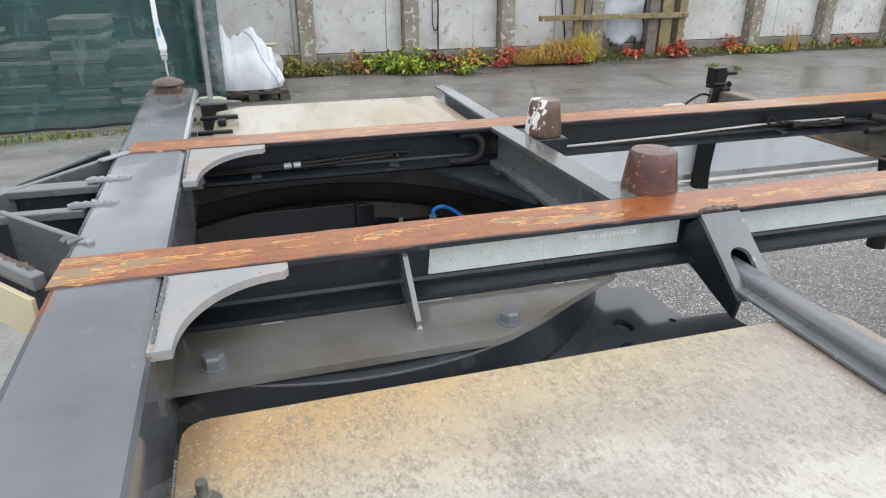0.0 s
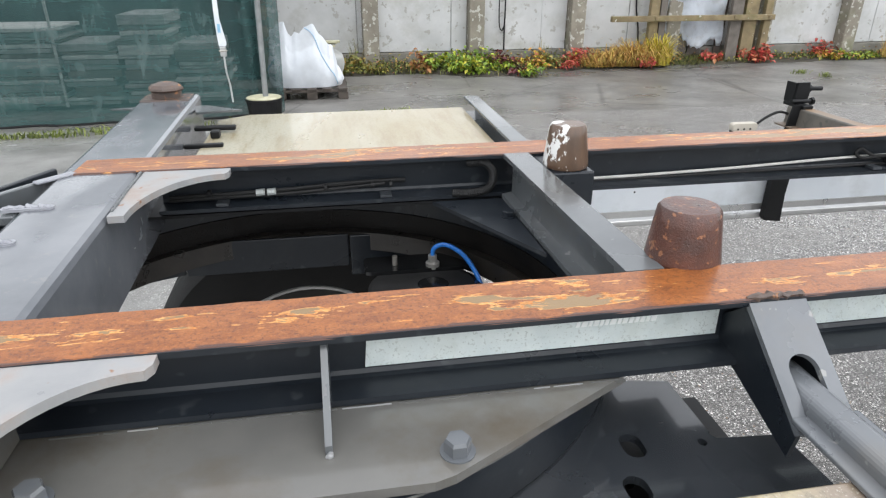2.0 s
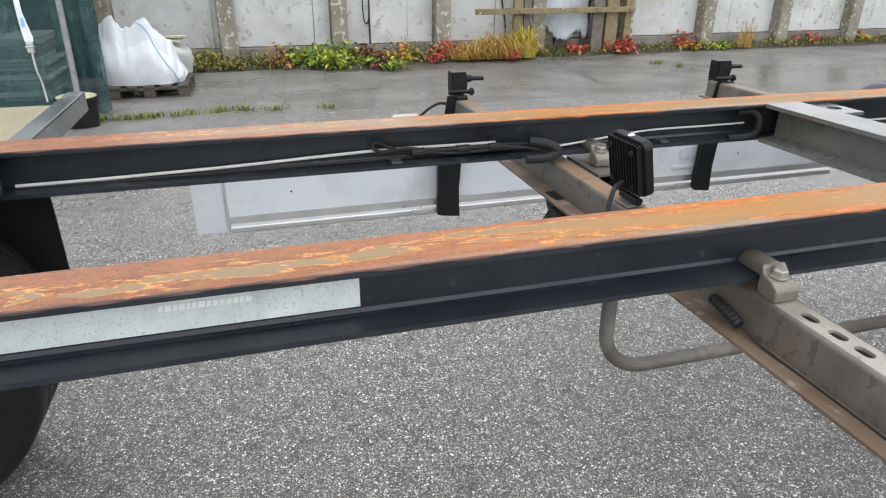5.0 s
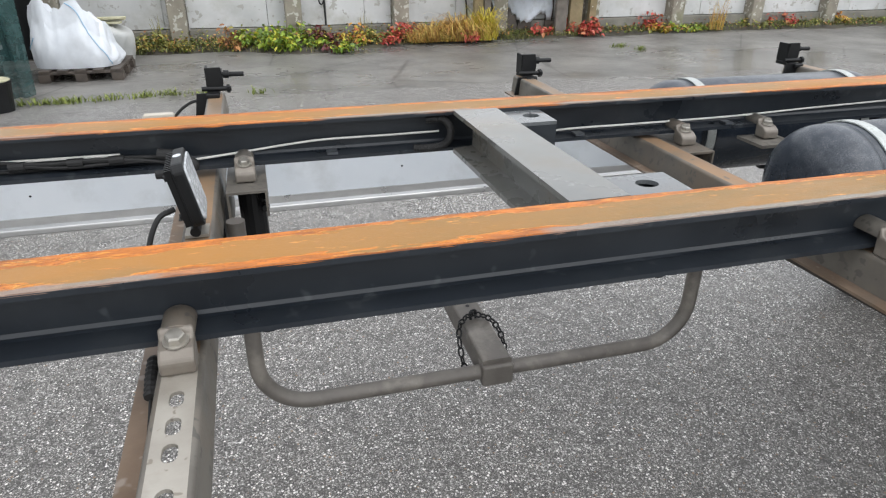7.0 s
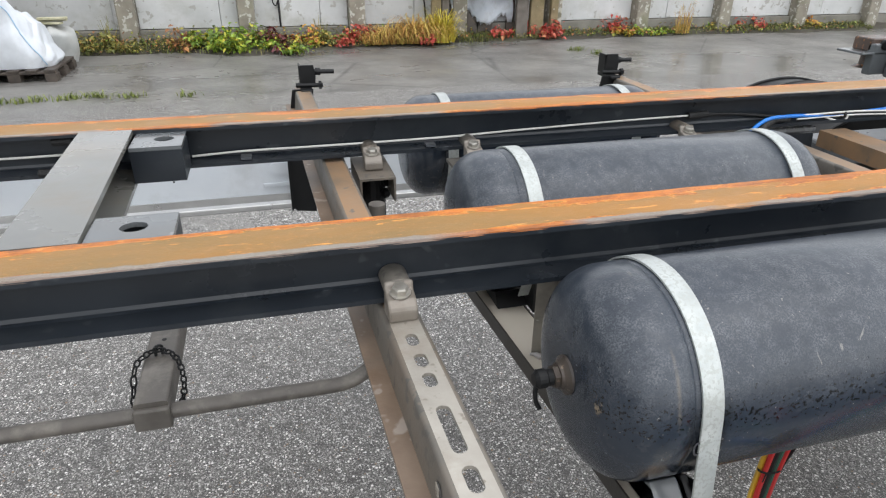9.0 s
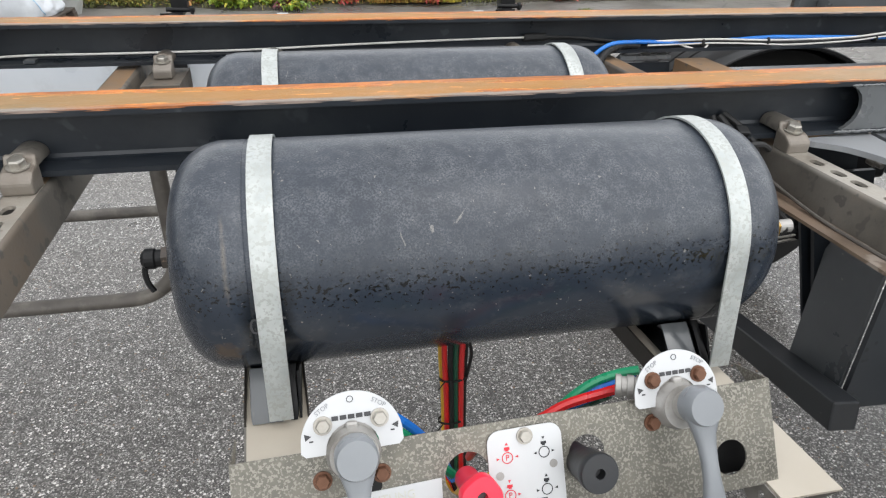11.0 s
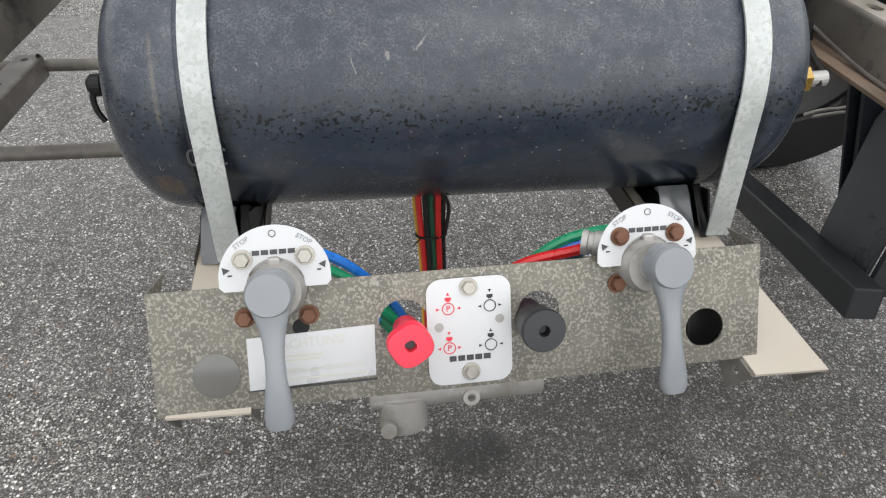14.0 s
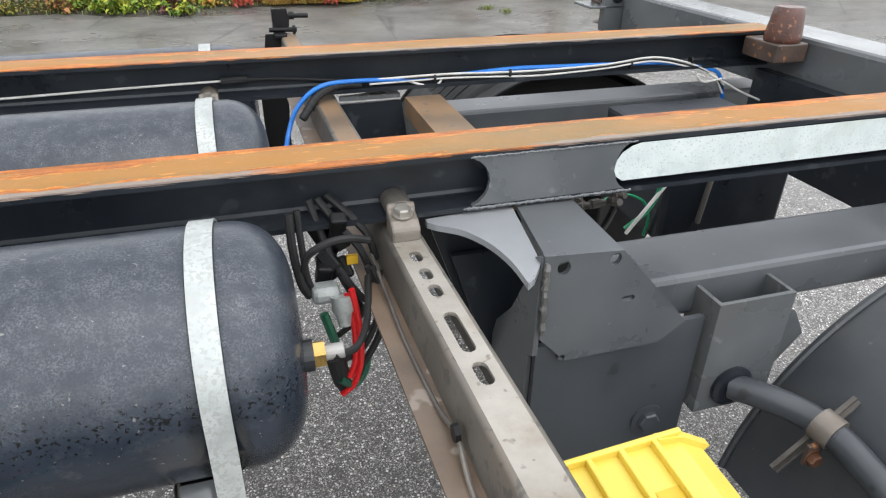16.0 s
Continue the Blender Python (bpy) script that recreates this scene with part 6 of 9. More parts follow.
    for s in (-1, 1):
        part("lug_arm", on_panel(rod((0.292 + s * 0.007, -0.121, -0.006), (0.292 + s * 0.015, -0.106, -0.008), 0.003, 8)), M_CAST, b)


brake_plate()


def warning_label():
    w = thing("warning_label", tuple(PO + PU * 0.14 + PV * 0.063), "bleached white warning label, its printing almost gone", "label")
    part("film", on_panel(plate([(0.080, -0.041), (0.200, -0.038), (0.199, -0.089), (0.0795, -0.093)], [], 0.001, Matrix.Translation((0, 0, 0.0018)))), M_SIGN, w)
    part("border", on_panel(box(0.0785, 0.2005, -0.0945, -0.0925, 0.0005, 0.0012)), M_INK, w)
    words("heading", "ACHTUNG", 0.0125, PM @ Matrix.Translation((0.141, -0.050, 0.0020)) @ pose(0, 0, 0, 0, 0, 1.5), M_PALEINK, w)
    words("line", "HEBEN oder SENKEN des", 0.0072, PM @ Matrix.Translation((0.150, -0.0765, 0.0020)) @ pose(0, 0, 0, 0, 0, 1.5), M_PALEINK, w)
    for v, a, b in ((0.0850, 0.092, 0.190), (0.0620, 0.112, 0.150), (0.0660, 0.112, 0.146)):
        part("bar", on_panel(box(a, b, -v - 0.001, -v + 0.001, 0.0019, 0.0022)), M_PALEINK, w)


warning_label()


def panel_support():
    """Two channel arms that run forward under the tank and carry the valve panel, with curved saddles for the tank."""
    for xf, xb, ye in ((3.482, 3.461, 0.372), (4.074, 4.045, 0.372)):
        s = thing("panel_bracket", (xf, 0.55, 0.815), "cream channel arm reaching forward under the air tank", "bracket", "arms under the tank")
        z, w, yb = 0.815, 0.040, 1.50

        def at(y, f):
            return xf + (xb - xf) * (y - ye) / (0.72 - ye) + f * w
        own = bmesh.new()
        vs = [own.verts.new((at(y, f), y, zz)) for zz in (z, z - 0.003) for y, f in ((ye, -1), (ye, 1), (yb, 1), (yb, -1))]
        for q in ((0, 1, 2, 3), (7, 6, 5, 4), (0, 4, 5, 1), (1, 5, 6, 2), (2, 6, 7, 3), (3, 7, 4, 0)):
            own.faces.new([vs[i] for i in q])
        part("tray", own, M_CREAM, s)
        for f in (-1, 1):
            m = Matrix(((0, 0, 1, at(0.40, f)), (1, (xb - xf) * 0, 0, 0), (0, 1, 0, 0), (0, 0, 0, 1)))
            for pts, hole, mat in (([(ye, z - 0.0032), (0.398, z - 0.052), (0.440, z - 0.024), (0.60, z - 0.024), (0.60, z - 0.0032)], [ring(0.396, z - 0.020, 0.005, 0.0065, 12)], M_ARM), ([(0.601, z + 0.003), (0.601, z - 0.030), (yb, z - 0.030), (yb, z + 0.003)], [], M_PIPEDARK)):
                side = plate(pts, hole, 0.003, m)
                for v in side.verts:
                    v.co.x += (xb - xf) * (v.co.y - 0.40) / (0.72 - ye)
                part("side_flange", side, mat, s, "dull grey side flange with a hole" if hole else "dark rear side flange")
        t = thing("tank_saddle", (xb, 0.70, 0.818), "dark curved saddle between the tank and its arm", "saddle", "saddles under the tank")
        for x0, x1, d, mat in ((-0.030, 0.012, 0.003, M_GREY), (0.018, 0.030, 0.002, M_BLACK)):
            outer, inner = [], []
            for i in range(15):
                a = radians(224 + 92 * i / 14)
                rr = 0.155 + d
                inner.append((0.764 + rr * math.cos(a), 0.975 + rr * math.sin(a)))
                outer.append((0.764 + (rr + 0.012) * math.cos(a), max(0.8165, 0.975 + (rr + 0.012) * math.sin(a))))
            foot = [(inner[0][0] - 0.055, 0.8165), (inner[0][0] - 0.045, 0.830)]
            smooth(part("cradle", prism(foot + inner + outer[::-1], at(0.66, 0) + x0, at(0.66, 0) + x1, "x", bevel=0.002), mat, t), 30)
        part("cheek", prism([(0.600, 0.8165), (0.640, 0.8165), (0.700, 0.8165), (0.700, 0.828), (0.655, 0.858), (0.632, 0.868)], at(0.66, 0) + 0.031, at(0.66, 0) + 0.034, "x"), M_BLACK, t, "black side plate")
        u = thing("tank_saddle", (at(1.30, 0), 1.30, 0.816), "black block saddle under the tank between the rails", "saddle", "saddles under the tank")
        outer = [(1.30 + 0.155 * math.cos(radians(a)), 0.980 + 0.155 * math.sin(radians(a))) for a in range(240, 301, 6)]
        part("cradle", prism([(1.20, 0.8165)] + outer + [(1.40, 0.8165)], at(1.30, 0) - 0.015, at(1.30, 0) + 0.055, "x"), M_BLACK, u)
        part("stop", box(at(1.22, 0) + 0.045, at(1.22, 0) + 0.085, 1.165, 1.235, 0.8165, 0.93, 0.004), M_BLACK, u)
    # stained galvanised upright between the arm and the rail
    p = thing("tank_post", (3.44, 1.03, 0.816), "stained galvanised angle upright standing on the tank arm", "post")
    part("face", upright((3.420, 1.034), (3.452, 1.020), 0.816, 1.050, 0.005), M_POSTZ, p)
    part("face", upright((3.452, 1.020), (3.505, 1.060), 0.816, 1.050, 0.005), M_POSTZ, p)
    part("weld_bead", weld([(3.417, 1.030, 0.818), (3.436, 1.012, 0.818), (3.452, 1.000, 0.818)], 0.006), M_LIGHT, p)


M_POSTZ = painted("stained_galvanised_upright", (0.150, 0.135, 0.110), (0.250, 0.230, 0.195), 9, (0.4, 0.6), 0.2, bumps=0.25, spots=(0.32, 0.30, 0.27), spot_scale=80, spot_at=0.66, dirt=(0.070, 0.058, 0.045), dirt_scale=7)
M_PIPEDARK = painted("dark_brown_steel", (0.022, 0.019, 0.016), (0.045, 0.039, 0.033), 12, (0.35, 0.55), bumps=0.2)
M_ARM = painted("dull_grey_bracket_steel", (0.16, 0.15, 0.13), (0.27, 0.26, 0.235), 30, (0.4, 0.6), 0.3, bumps=0.2)
panel_support()


def hoses():
    h = thing("air_hoses", (3.73, 0.6, 0.8), "bundle of red, yellow, green and black air hoses tied together", "hoses")
    for k, (dx, dy, mat) in enumerate(((-0.017, 0.004, M_HY), (-0.013, -0.004, M_HR), (-0.004, -0.005, M_RUBBER), (0.002, 0.005, M_HY), (0.004, -0.005, M_HDG), (0.012, 0.003, M_HDG), (0.013, -0.006, M_HR), (0.020, 0.002, M_RUBBER))):
        pts = [(3.722 + dx * 1.1, 0.715 + dy, 0.835), (3.724 + dx, 0.722 + dy, 0.780), (3.729 + dx * 0.9, 0.731 + dy, 0.70), (3.733 + dx * 0.9, 0.735 + dy, 0.60), (3.735 + dx, 0.728 + dy, 0.52), (3.735 + dx, 0.66 + dy, 0.55), (3.73 + dx, 0.58 + dy, 0.66), (3.72 + dx, 0.49 + dy, 0.78)]
        part("hose", hose(pts, 0.0046, 8), mat, h)
    for z, y, r in ((0.745, 0.727, 0.0225), (0.650, 0.733, 0.0215)):
        tie = lathe([(r, -0.002), (r + 0.0015, -0.002), (r + 0.0015, 0.002), (r, 0.002), (r, -0.002)], (0, 0, 0), (0, 0, 1), 20, cap=False)
        part("cable_tie", moved(tie, Matrix.Translation((3.728, y, z)) @ Matrix.Diagonal((1, 0.52, 1, 1))), M_RUBBER, h)
        part("tie_tail", rod((3.712, y - 0.010, z), (3.700, y - 0.018, z - 0.008), 0.0012, 6), M_RUBBER, h)
    part("hose", hose([(3.744, 0.712, 0.828), (3.752, 0.715, 0.80), (3.750, 0.722, 0.76), (3.744, 0.727, 0.72)], 0.0028, 8), M_RUBBER, h)
    v = thing("air_hoses", (3.9, 0.5, 0.9), "coloured air hoses running into the valve behind the panel", "hoses")
    for pts, r, mat in (
            ([(3.884, 0.500, 0.893), (3.866, 0.510, 0.879), (3.820, 0.512, 0.866), (3.780, 0.513, 0.843), (3.735, 0.55, 0.79), (3.730, 0.62, 0.68)], 0.0062, M_HR),
            ([(3.884, 0.510, 0.880), (3.862, 0.520, 0.866), (3.822, 0.522, 0.848), (3.785, 0.53, 0.815), (3.745, 0.58, 0.74)], 0.0055, M_HB),
            ([(3.880, 0.515, 0.870), (3.855, 0.522, 0.852), (3.815, 0.530, 0.825), (3.78, 0.55, 0.78)], 0.0050, M_HDG),
            ([(3.915, 0.520, 0.900), (3.892, 0.530, 0.889), (3.859, 0.531, 0.877), (3.826, 0.532, 0.848), (3.800, 0.54, 0.80)], 0.0060, M_HG),
            ([(3.912, 0.520, 0.889), (3.888, 0.528, 0.878), (3.855, 0.530, 0.864), (3.823, 0.531, 0.834), (3.80, 0.54, 0.78)], 0.0055, M_HB),
            ([(3.550, 0.530, 0.868), (3.574, 0.552, 0.864), (3.602, 0.552, 0.852), (3.635, 0.551, 0.821), (3.665, 0.550, 0.777), (3.69, 0.55, 0.72)], 0.0062, M_HB),
            ([(3.555, 0.530, 0.850), (3.585, 0.545, 0.845), (3.612, 0.545, 0.829), (3.640, 0.545, 0.800), (3.67, 0.545, 0.75)], 0.0058, M_HG),
            ([(3.555, 0.525, 0.840), (3.582, 0.538, 0.833), (3.608, 0.538, 0.817), (3.636, 0.538, 0.787), (3.66, 0.54, 0.74)], 0.0056, M_HG),
            ([(3.555, 0.520, 0.830), (3.580, 0.531, 0.822), (3.604, 0.531, 0.806), (3.63, 0.532, 0.775)], 0.0050, M_HB),
            ([(3.555, 0.515, 0.822), (3.578, 0.524, 0.813), (3.600, 0.524, 0.797), (3.622, 0.526, 0.77)], 0.0056, M_HR),
            ([(3.572, 0.460, 0.880), (3.600, 0.472, 0.868), (3.640, 0.474, 0.850), (3.67, 0.47, 0.82)], 0.0055, M_HG),
            ([(3.580, 0.462, 0.871), (3.612, 0.466, 0.857), (3.648, 0.466, 0.833)], 0.0055, M_HB)):
        part("hose", hose(pts, r, 8), mat, v)
    smooth(part("coupling", lathe([(0.0135, 0), (0.0135, 0.006), (0.0115, 0.007), (0.0115, 0.012), (0.0135, 0.013), (0.0135, 0.020), (0.011, 0.022), (0.011, 0.032), (0.015, 0.034), (0.015, 0.052)], (3.866, 0.486, 0.912), (1, -0.45, 0.1), 18), M_CAST, v, "grey ribbed hose coupling"), 30)


hoses()


M_BOSS = painted("brown_stained_boss", (0.030, 0.025, 0.021), (0.062, 0.047, 0.036), 40, (0.3, 0.5), bumps=0.3, spots=(0.18, 0.13, 0.09), spot_scale=110, spot_at=0.66)


def tank_fittings():
    f = thing("drain_valve", (3.34, 0.764, 0.985), "black drain valve with a hanging pull ring in the tank end", "drain valve")
    part("boss", lathe([(0.030, 0), (0.0285, 0.007), (0.020, 0.013), (0.019, 0.017)], (3.355, 0.764, 0.978), (-1, 0, 0), 24), M_BOSS, f, "brown-stained welded boss")
    part("nut", lathe([(0.0165, 0), (0.0165, 0.008)], (3.338, 0.764, 0.978), (-1, 0, 0), 6), M_BOSS, f)
    part("body", lathe([(0.012, 0), (0.012, 0.010), (0.014, 0.012), (0.014, 0.024), (0.009, 0.029)], (3.332, 0.764, 0.978), (-1, 0, 0), 18), M_BLACK, f)
    part("pull_ring", hose([(3.312, 0.764, 0.975), (3.305, 0.760, 0.964), (3.306, 0.757, 0.946), (3.312, 0.756, 0.932)], 0.0038, 6), M_BLACK, f)
    g = thing("air_fitting", (4.22, 0.69, 1.0), "brass and white air fittings with coloured pipes at the tank end", "fitting")
    part("brass_nut", lathe([(0.017, 0), (0.017, 0.014)], (4.194, 0.70, 0.985), (1, 0, 0), 6), M_BRASS, g, "brass nut")
    part("tube_end", lathe([(0.010, 0), (0.010, 0.026)], (4.206, 0.70, 0.985), (1, -0.12, 0.1), 16), M_CAST, g)
    part("collar", lathe([(0.020, 0), (0.020, 0.028)], (4.166, 0.70, 0.985), (1, 0, 0), 20), M_KNOB, g)
    part("valve_block", box(4.208, 4.250, 0.848, 0.882, 0.952, 0.978, 0.009), M_STRAP, g, "pale valve block")
    smooth(part("valve_cap", lathe([(0.016, 0), (0.016, 0.022), (0.012, 0.027), (0.009, 0.045)], (4.250, 0.848, 0.966), (0, -0.35, -1), 20), M_STRAP, g), 40)
    part("sleeve", lathe([(0.015, 0), (0.014, 0.05), (0.006, 0.075)], (4.232, 0.835, 0.870), (0.15, 0, -1), 14), M_RUBBER, g, "black sleeve")
    for pts, r, mat in (([(4.264, 0.840, 0.980), (4.271, 0.835, 0.920), (4.270, 0.830, 0.860), (4.256, 0.822, 0.822), (4.236, 0.820, 0.806)], 0.0050, M_HR),
                        ([(4.258, 0.845, 0.970), (4.264, 0.838, 0.915), (4.262, 0.832, 0.860), (4.250, 0.826, 0.832)], 0.0050, M_HR),
                        ([(4.222, 0.840, 0.945), (4.232, 0.832, 0.905), (4.238, 0.830, 0.880)], 0.0068, M_HDG),
                        ([(4.236, 0.822, 0.835), (4.255, 0.826, 0.816), (4.274, 0.838, 0.826), (4.284, 0.850, 0.850)], 0.0066, M_HDG),
                        ([(4.201, 0.850, 1.015), (4.208, 0.846, 1.040), (4.235, 0.842, 1.058), (4.265, 0.845, 1.060), (4.295, 0.860, 1.045)], 0.0055, M_RUBBER),
                        ([(4.190, 0.880, 1.090), (4.190, 0.870, 1.040), (4.196, 0.860, 0.990), (4.206, 0.860, 0.965)], 0.0062, M_RUBBER),
                        ([(4.202, 0.890, 1.090), (4.203, 0.880, 1.040), (4.206, 0.870, 0.990), (4.212, 0.870, 0.970)], 0.0050, M_RUBBER),
                        ([(4.299, 0.860, 1.000), (4.314, 0.855, 0.940), (4.303, 0.850, 0.885), (4.276, 0.840, 0.846), (4.250, 0.828, 0.838)], 0.0055, M_RUBBER),
                        ([(4.292, 0.865, 1.000), (4.306, 0.860, 0.945), (4.296, 0.855, 0.895), (4.270, 0.845, 0.862), (4.240, 0.832, 0.862)], 0.0048, M_RUBBER),
                        ([(4.250, 0.865, 1.005), (4.272, 0.860, 0.965), (4.292, 0.860, 0.940), (4.318, 0.870, 0.932)], 0.0050, M_RUBBER),
                        ([(4.240, 0.850, 0.895), (4.272, 0.850, 0.920), (4.296, 0.855, 0.955), (4.312, 0.865, 0.990)], 0.0048, M_RUBBER),
                        ([(4.270, 0.880, 0.870), (4.300, 0.890, 0.872), (4.335, 0.900, 0.874)], 0.0040, M_RUBBER),
                        ([(4.235, 0.930, 1.085), (4.262, 0.900, 1.050), (4.285, 0.890, 1.020), (4.300, 0.890, 0.980)], 0.0060, M_RUBBER),
                        ([(4.250, 0.940, 1.085), (4.280, 0.910, 1.060), (4.302, 0.900, 1.030), (4.312, 0.900, 0.990)], 0.0060, M_RUBBER),
                        ([(4.222, 0.930, 1.085), (4.240, 0.900, 1.020), (4.262, 0.890, 0.960), (4.290, 0.890, 0.900)], 0.0055, M_RUBBER),
                        ([(4.218, 0.69, 0.985), (4.250, 0.715, 0.975), (4.275, 0.78, 0.970), (4.292, 0.86, 0.985)], 0.0050, M_RUBBER)):
        part("pipe", hose(pts, r, 8), mat, g)
    rnd = random.Random(4)
    for k in range(16):
        x, y, z = rnd.uniform(4.225, 4.295), rnd.uniform(0.89, 0.97), rnd.uniform(0.955, 1.065)
        part("connector", moved(box(-0.012, 0.012, -0.010, 0.010, -0.018, 0.018, 0.004), pose(x, y, z, rnd.uniform(-40, 40), rnd.uniform(-40, 40), 0)), M_BLACK, g)
    part("tag", box(4.268, 4.285, 0.90, 0.906, 0.985, 1.0), M_HY, g, "yellow tag")
    h = thing("pull_handle", (4.59, 1.09, 0.726), "thin bright wire pull handle on a small black valve", "handle")
    part("loop", hose([(4.530, 1.090, 0.721), (4.560, 1.090, 0.729), (4.600, 1.092, 0.731), (4.632, 1.095, 0.733), (4.636, 1.095, 0.723), (4.600, 1.090, 0.722), (4.550, 1.088, 0.716)], 0.0034, 8), M_ZINC, h, "bright bent wire")
    part("valve", lathe([(0.015, 0), (0.015, 0.020), (0.010, 0.024)], (4.636, 1.112, 0.733), (-0.3, -1, 0), 16), M_BLACK, h)
    part("bracket", box(4.626, 4.646, 1.112, 1.118, 0.715, 0.986), M_BLACK, h)

    words("strap_number", "310", 0.030, Matrix.Translation((3.472, 0.6025, 0.965)) @ pose(0, 0, 0, 86, 0, 0) @ pose(0, 0, 0, 0, 0, 180), M_INK, TANK)


tank_fittings()


# ---- right end of the frame: doubler plate, corner brackets, box beams ----
def right_end():
    # doubler plate between the flanges of the near rail, with hollow round ends
    x0, x1, z0, z1 = 4.440, 4.745, 1.056, 1.137
    pts = []
    for i in range(11):
        a = radians(-90 + 180 * i / 10)
        pts.append((x0 + 0.012 + 0.040 * math.cos(a), (z0 + z1) / 2 + (z1 - z0) / 2 * math.sin(a)))
    back = []
    for i in range(11):
        a = radians(90 + 180 * i / 10)
        back.append((x1 - 0.010 + 0.030 * math.cos(a), (z0 + z1) / 2 + (z1 - z0) / 2 * math.sin(a)))
    part("doubler_plate", prism(pts + back[::1], 0.9005, 0.9085, "y"), M_GREY, FRAME, "grey doubler plate with hollow ends")
    part("weld_bead", weld([(4.46, 0.900, 1.137), (4.74, 0.900, 1.137)], 0.0022), M_GREY, FRAME)
    part("weld_bead", weld([(4.45, 0.898, 1.055), (4.74, 0.898, 1.055)], 0.0028), M_GREY, FRAME)
    # hollow-edged knee at the rail and its dark web
    hollow = [(4.535, 0.915), (4.390, 0.900), (4.390, 0.889)] + [tuple(p)[:2] for p in smoothed([(4.400, 0.878, 0), (4.436, 0.848, 0), (4.459, 0.800, 0), (4.469, 0.745, 0), (4.469, 0.690, 0)], 4)] + [(4.482, 0.700), (4.506, 0.735)]
    part("knee_plate", plate(hollow, [], 0.010, Matrix.Translation((0, 0, 1.046))), M_GREYL, FRAME, "pale grey corner plate with a hollow edge")
    knee(4.515, 1.590, -0.150, 0.10, 1.040, 0.010, M_GREY)
    # near corner bracket
    top = bmesh.new()
    vs = [top.verts.new(p) for p in ((4.512, 0.729, 1.052), (4.630, 0.735, 1.048), (4.636, 0.910, 1.048), (4.541, 0.910, 1.048))]
    lo = [top.verts.new(v.co - Vector((0, 0, 0.008))) for v in vs]
    for f in ((0, 1, 2, 3),):
        top.faces.new([vs[i] for i in f])
        top.faces.new([lo[i] for i in f][::-1])
    for i in range(4):
        top.faces.new((vs[i], vs[(i + 1) % 4], lo[(i + 1) % 4], lo[i]))
    part("bracket_top", top, M_BRKT, FRAME)
    m = Matrix.Translation((0, 0.728, 0)) @ Matrix.Rotation(radians(90), 4, "X")
    part("bracket_face", plate([(4.508, 1.058), (4.628, 1.050), (4.758, 0.906), (4.715, 0.873), (4.557, 0.872), (4.512, 0.920)], [[(q[1] - 0.9665 + 4.648, (q[0] - 4.648) * 0.8 + 0.9665) for q in slot(4.648, 0.9665, 0.006, 0.011)], ring(4.538, 1.036, 0.010, 0.012, 14), ring(4.617, 1.038, 0.009, 0.010, 14), ring(4.551, 0.879, 0.006, 0.005, 10)], 0.008, m), M_BRKT, FRAME, "grey welded bracket face with holes")
    part("bracket_side", prism([(0.730, 1.056), (0.748, 1.048), (0.774, 0.992), (0.815, 0.920), (0.870, 0.860), (0.885, 0.820), (0.885, 0.540), (0.748, 0.540), (0.748, 0.880), (0.730, 0.890)], 4.504, 4.512, "x"), M_BRKT, FRAME)
    part("inner_plate", prism([(4.40, 1.03), (4.53, 1.03), (4.62, 0.60), (4.55, 0.60)], 0.915, 0.922, "y"), M_RAIL, FRAME)
    part("weld_bead", weld([(4.510, 0.725, 1.05), (4.512, 0.725, 0.93)], 0.005), M_GREYP, FRAME)
    part("hanger_plate", prism([(4.512, 0.90), (4.80, 0.90), (4.80, 0.60), (4.72, 0.53), (4.512, 0.54)], 0.735, 0.745, "y"), M_HANGER, FRAME, "dark grey spring hanger plate")
    part("hanger_plate", prism([(4.43, 0.98), (4.56, 0.98), (4.66, 0.52), (4.57, 0.56)], 0.890, 0.900, "y"), M_RAIL, FRAME)
    part("pivot_bolt", hexbolt((4.731, 0.735, 0.703), (0, -1, 0), 0.034, 0.014), M_HANGER, FRAME)
    part("pivot_washer", rod((4.731, 0.735, 0.703), (4.731, 0.731, 0.703), 0.030, 24), M_HANGER, FRAME)
    part("brace_strut", moved(box(-0.40, 0.31, -0.027, 0.027, -0.030, 0.030, 0.004), Matrix.Translation((4.495, 0.975, 0.52)) @ Vector((-0.07, -0.55, 0.12)).to_track_quat("X", "Z").to_matrix().to_4x4()), M_STRUT, FRAME, "dark slate square strut")
    # longitudinal box beams under the rails
    for y0, y1 in ((0.775, 0.915), (1.675, 1.80)):
        part("box_beam", box(4.66, 5.9, y0, y1, 0.875, 0.952, 0.010), M_BRKT, FRAME, "grey longitudinal box beam")
    # stake pocket
    w = 0.007
    for bx in ((4.806, 4.948, 0.715, 0.715 + w), (4.806, 4.948, 0.788 - w, 0.788)):
        part("pocket_wall", box(bx[0], bx[1], bx[2], bx[3], 0.715, 0.932), M_GREY, FRAME)
    for bx in ((4.806, 4.806 + w), (4.948 - w, 4.948)):
        part("pocket_wall", box(bx[0], bx[1], 0.715 + w, 0.788 - w, 0.715, 0.932), M_GREY, FRAME)
    part("pocket_ear", prism([(4.95, 0.84), (4.99, 0.87), (5.02, 0.82), (4.96, 0.74)], 0.74, 0.748, "y"), M_GREY, FRAME)
    # second cross tie and far bracket top
    ti = prism([(4.525, 0.985), (4.525, 1.032), (4.615, 1.032), (4.635, 0.985)], 1.01, 1.585, "y")
    part("cross_tie", ti, M_BARBACK, FRAME, "rust-stained grey cross tie")
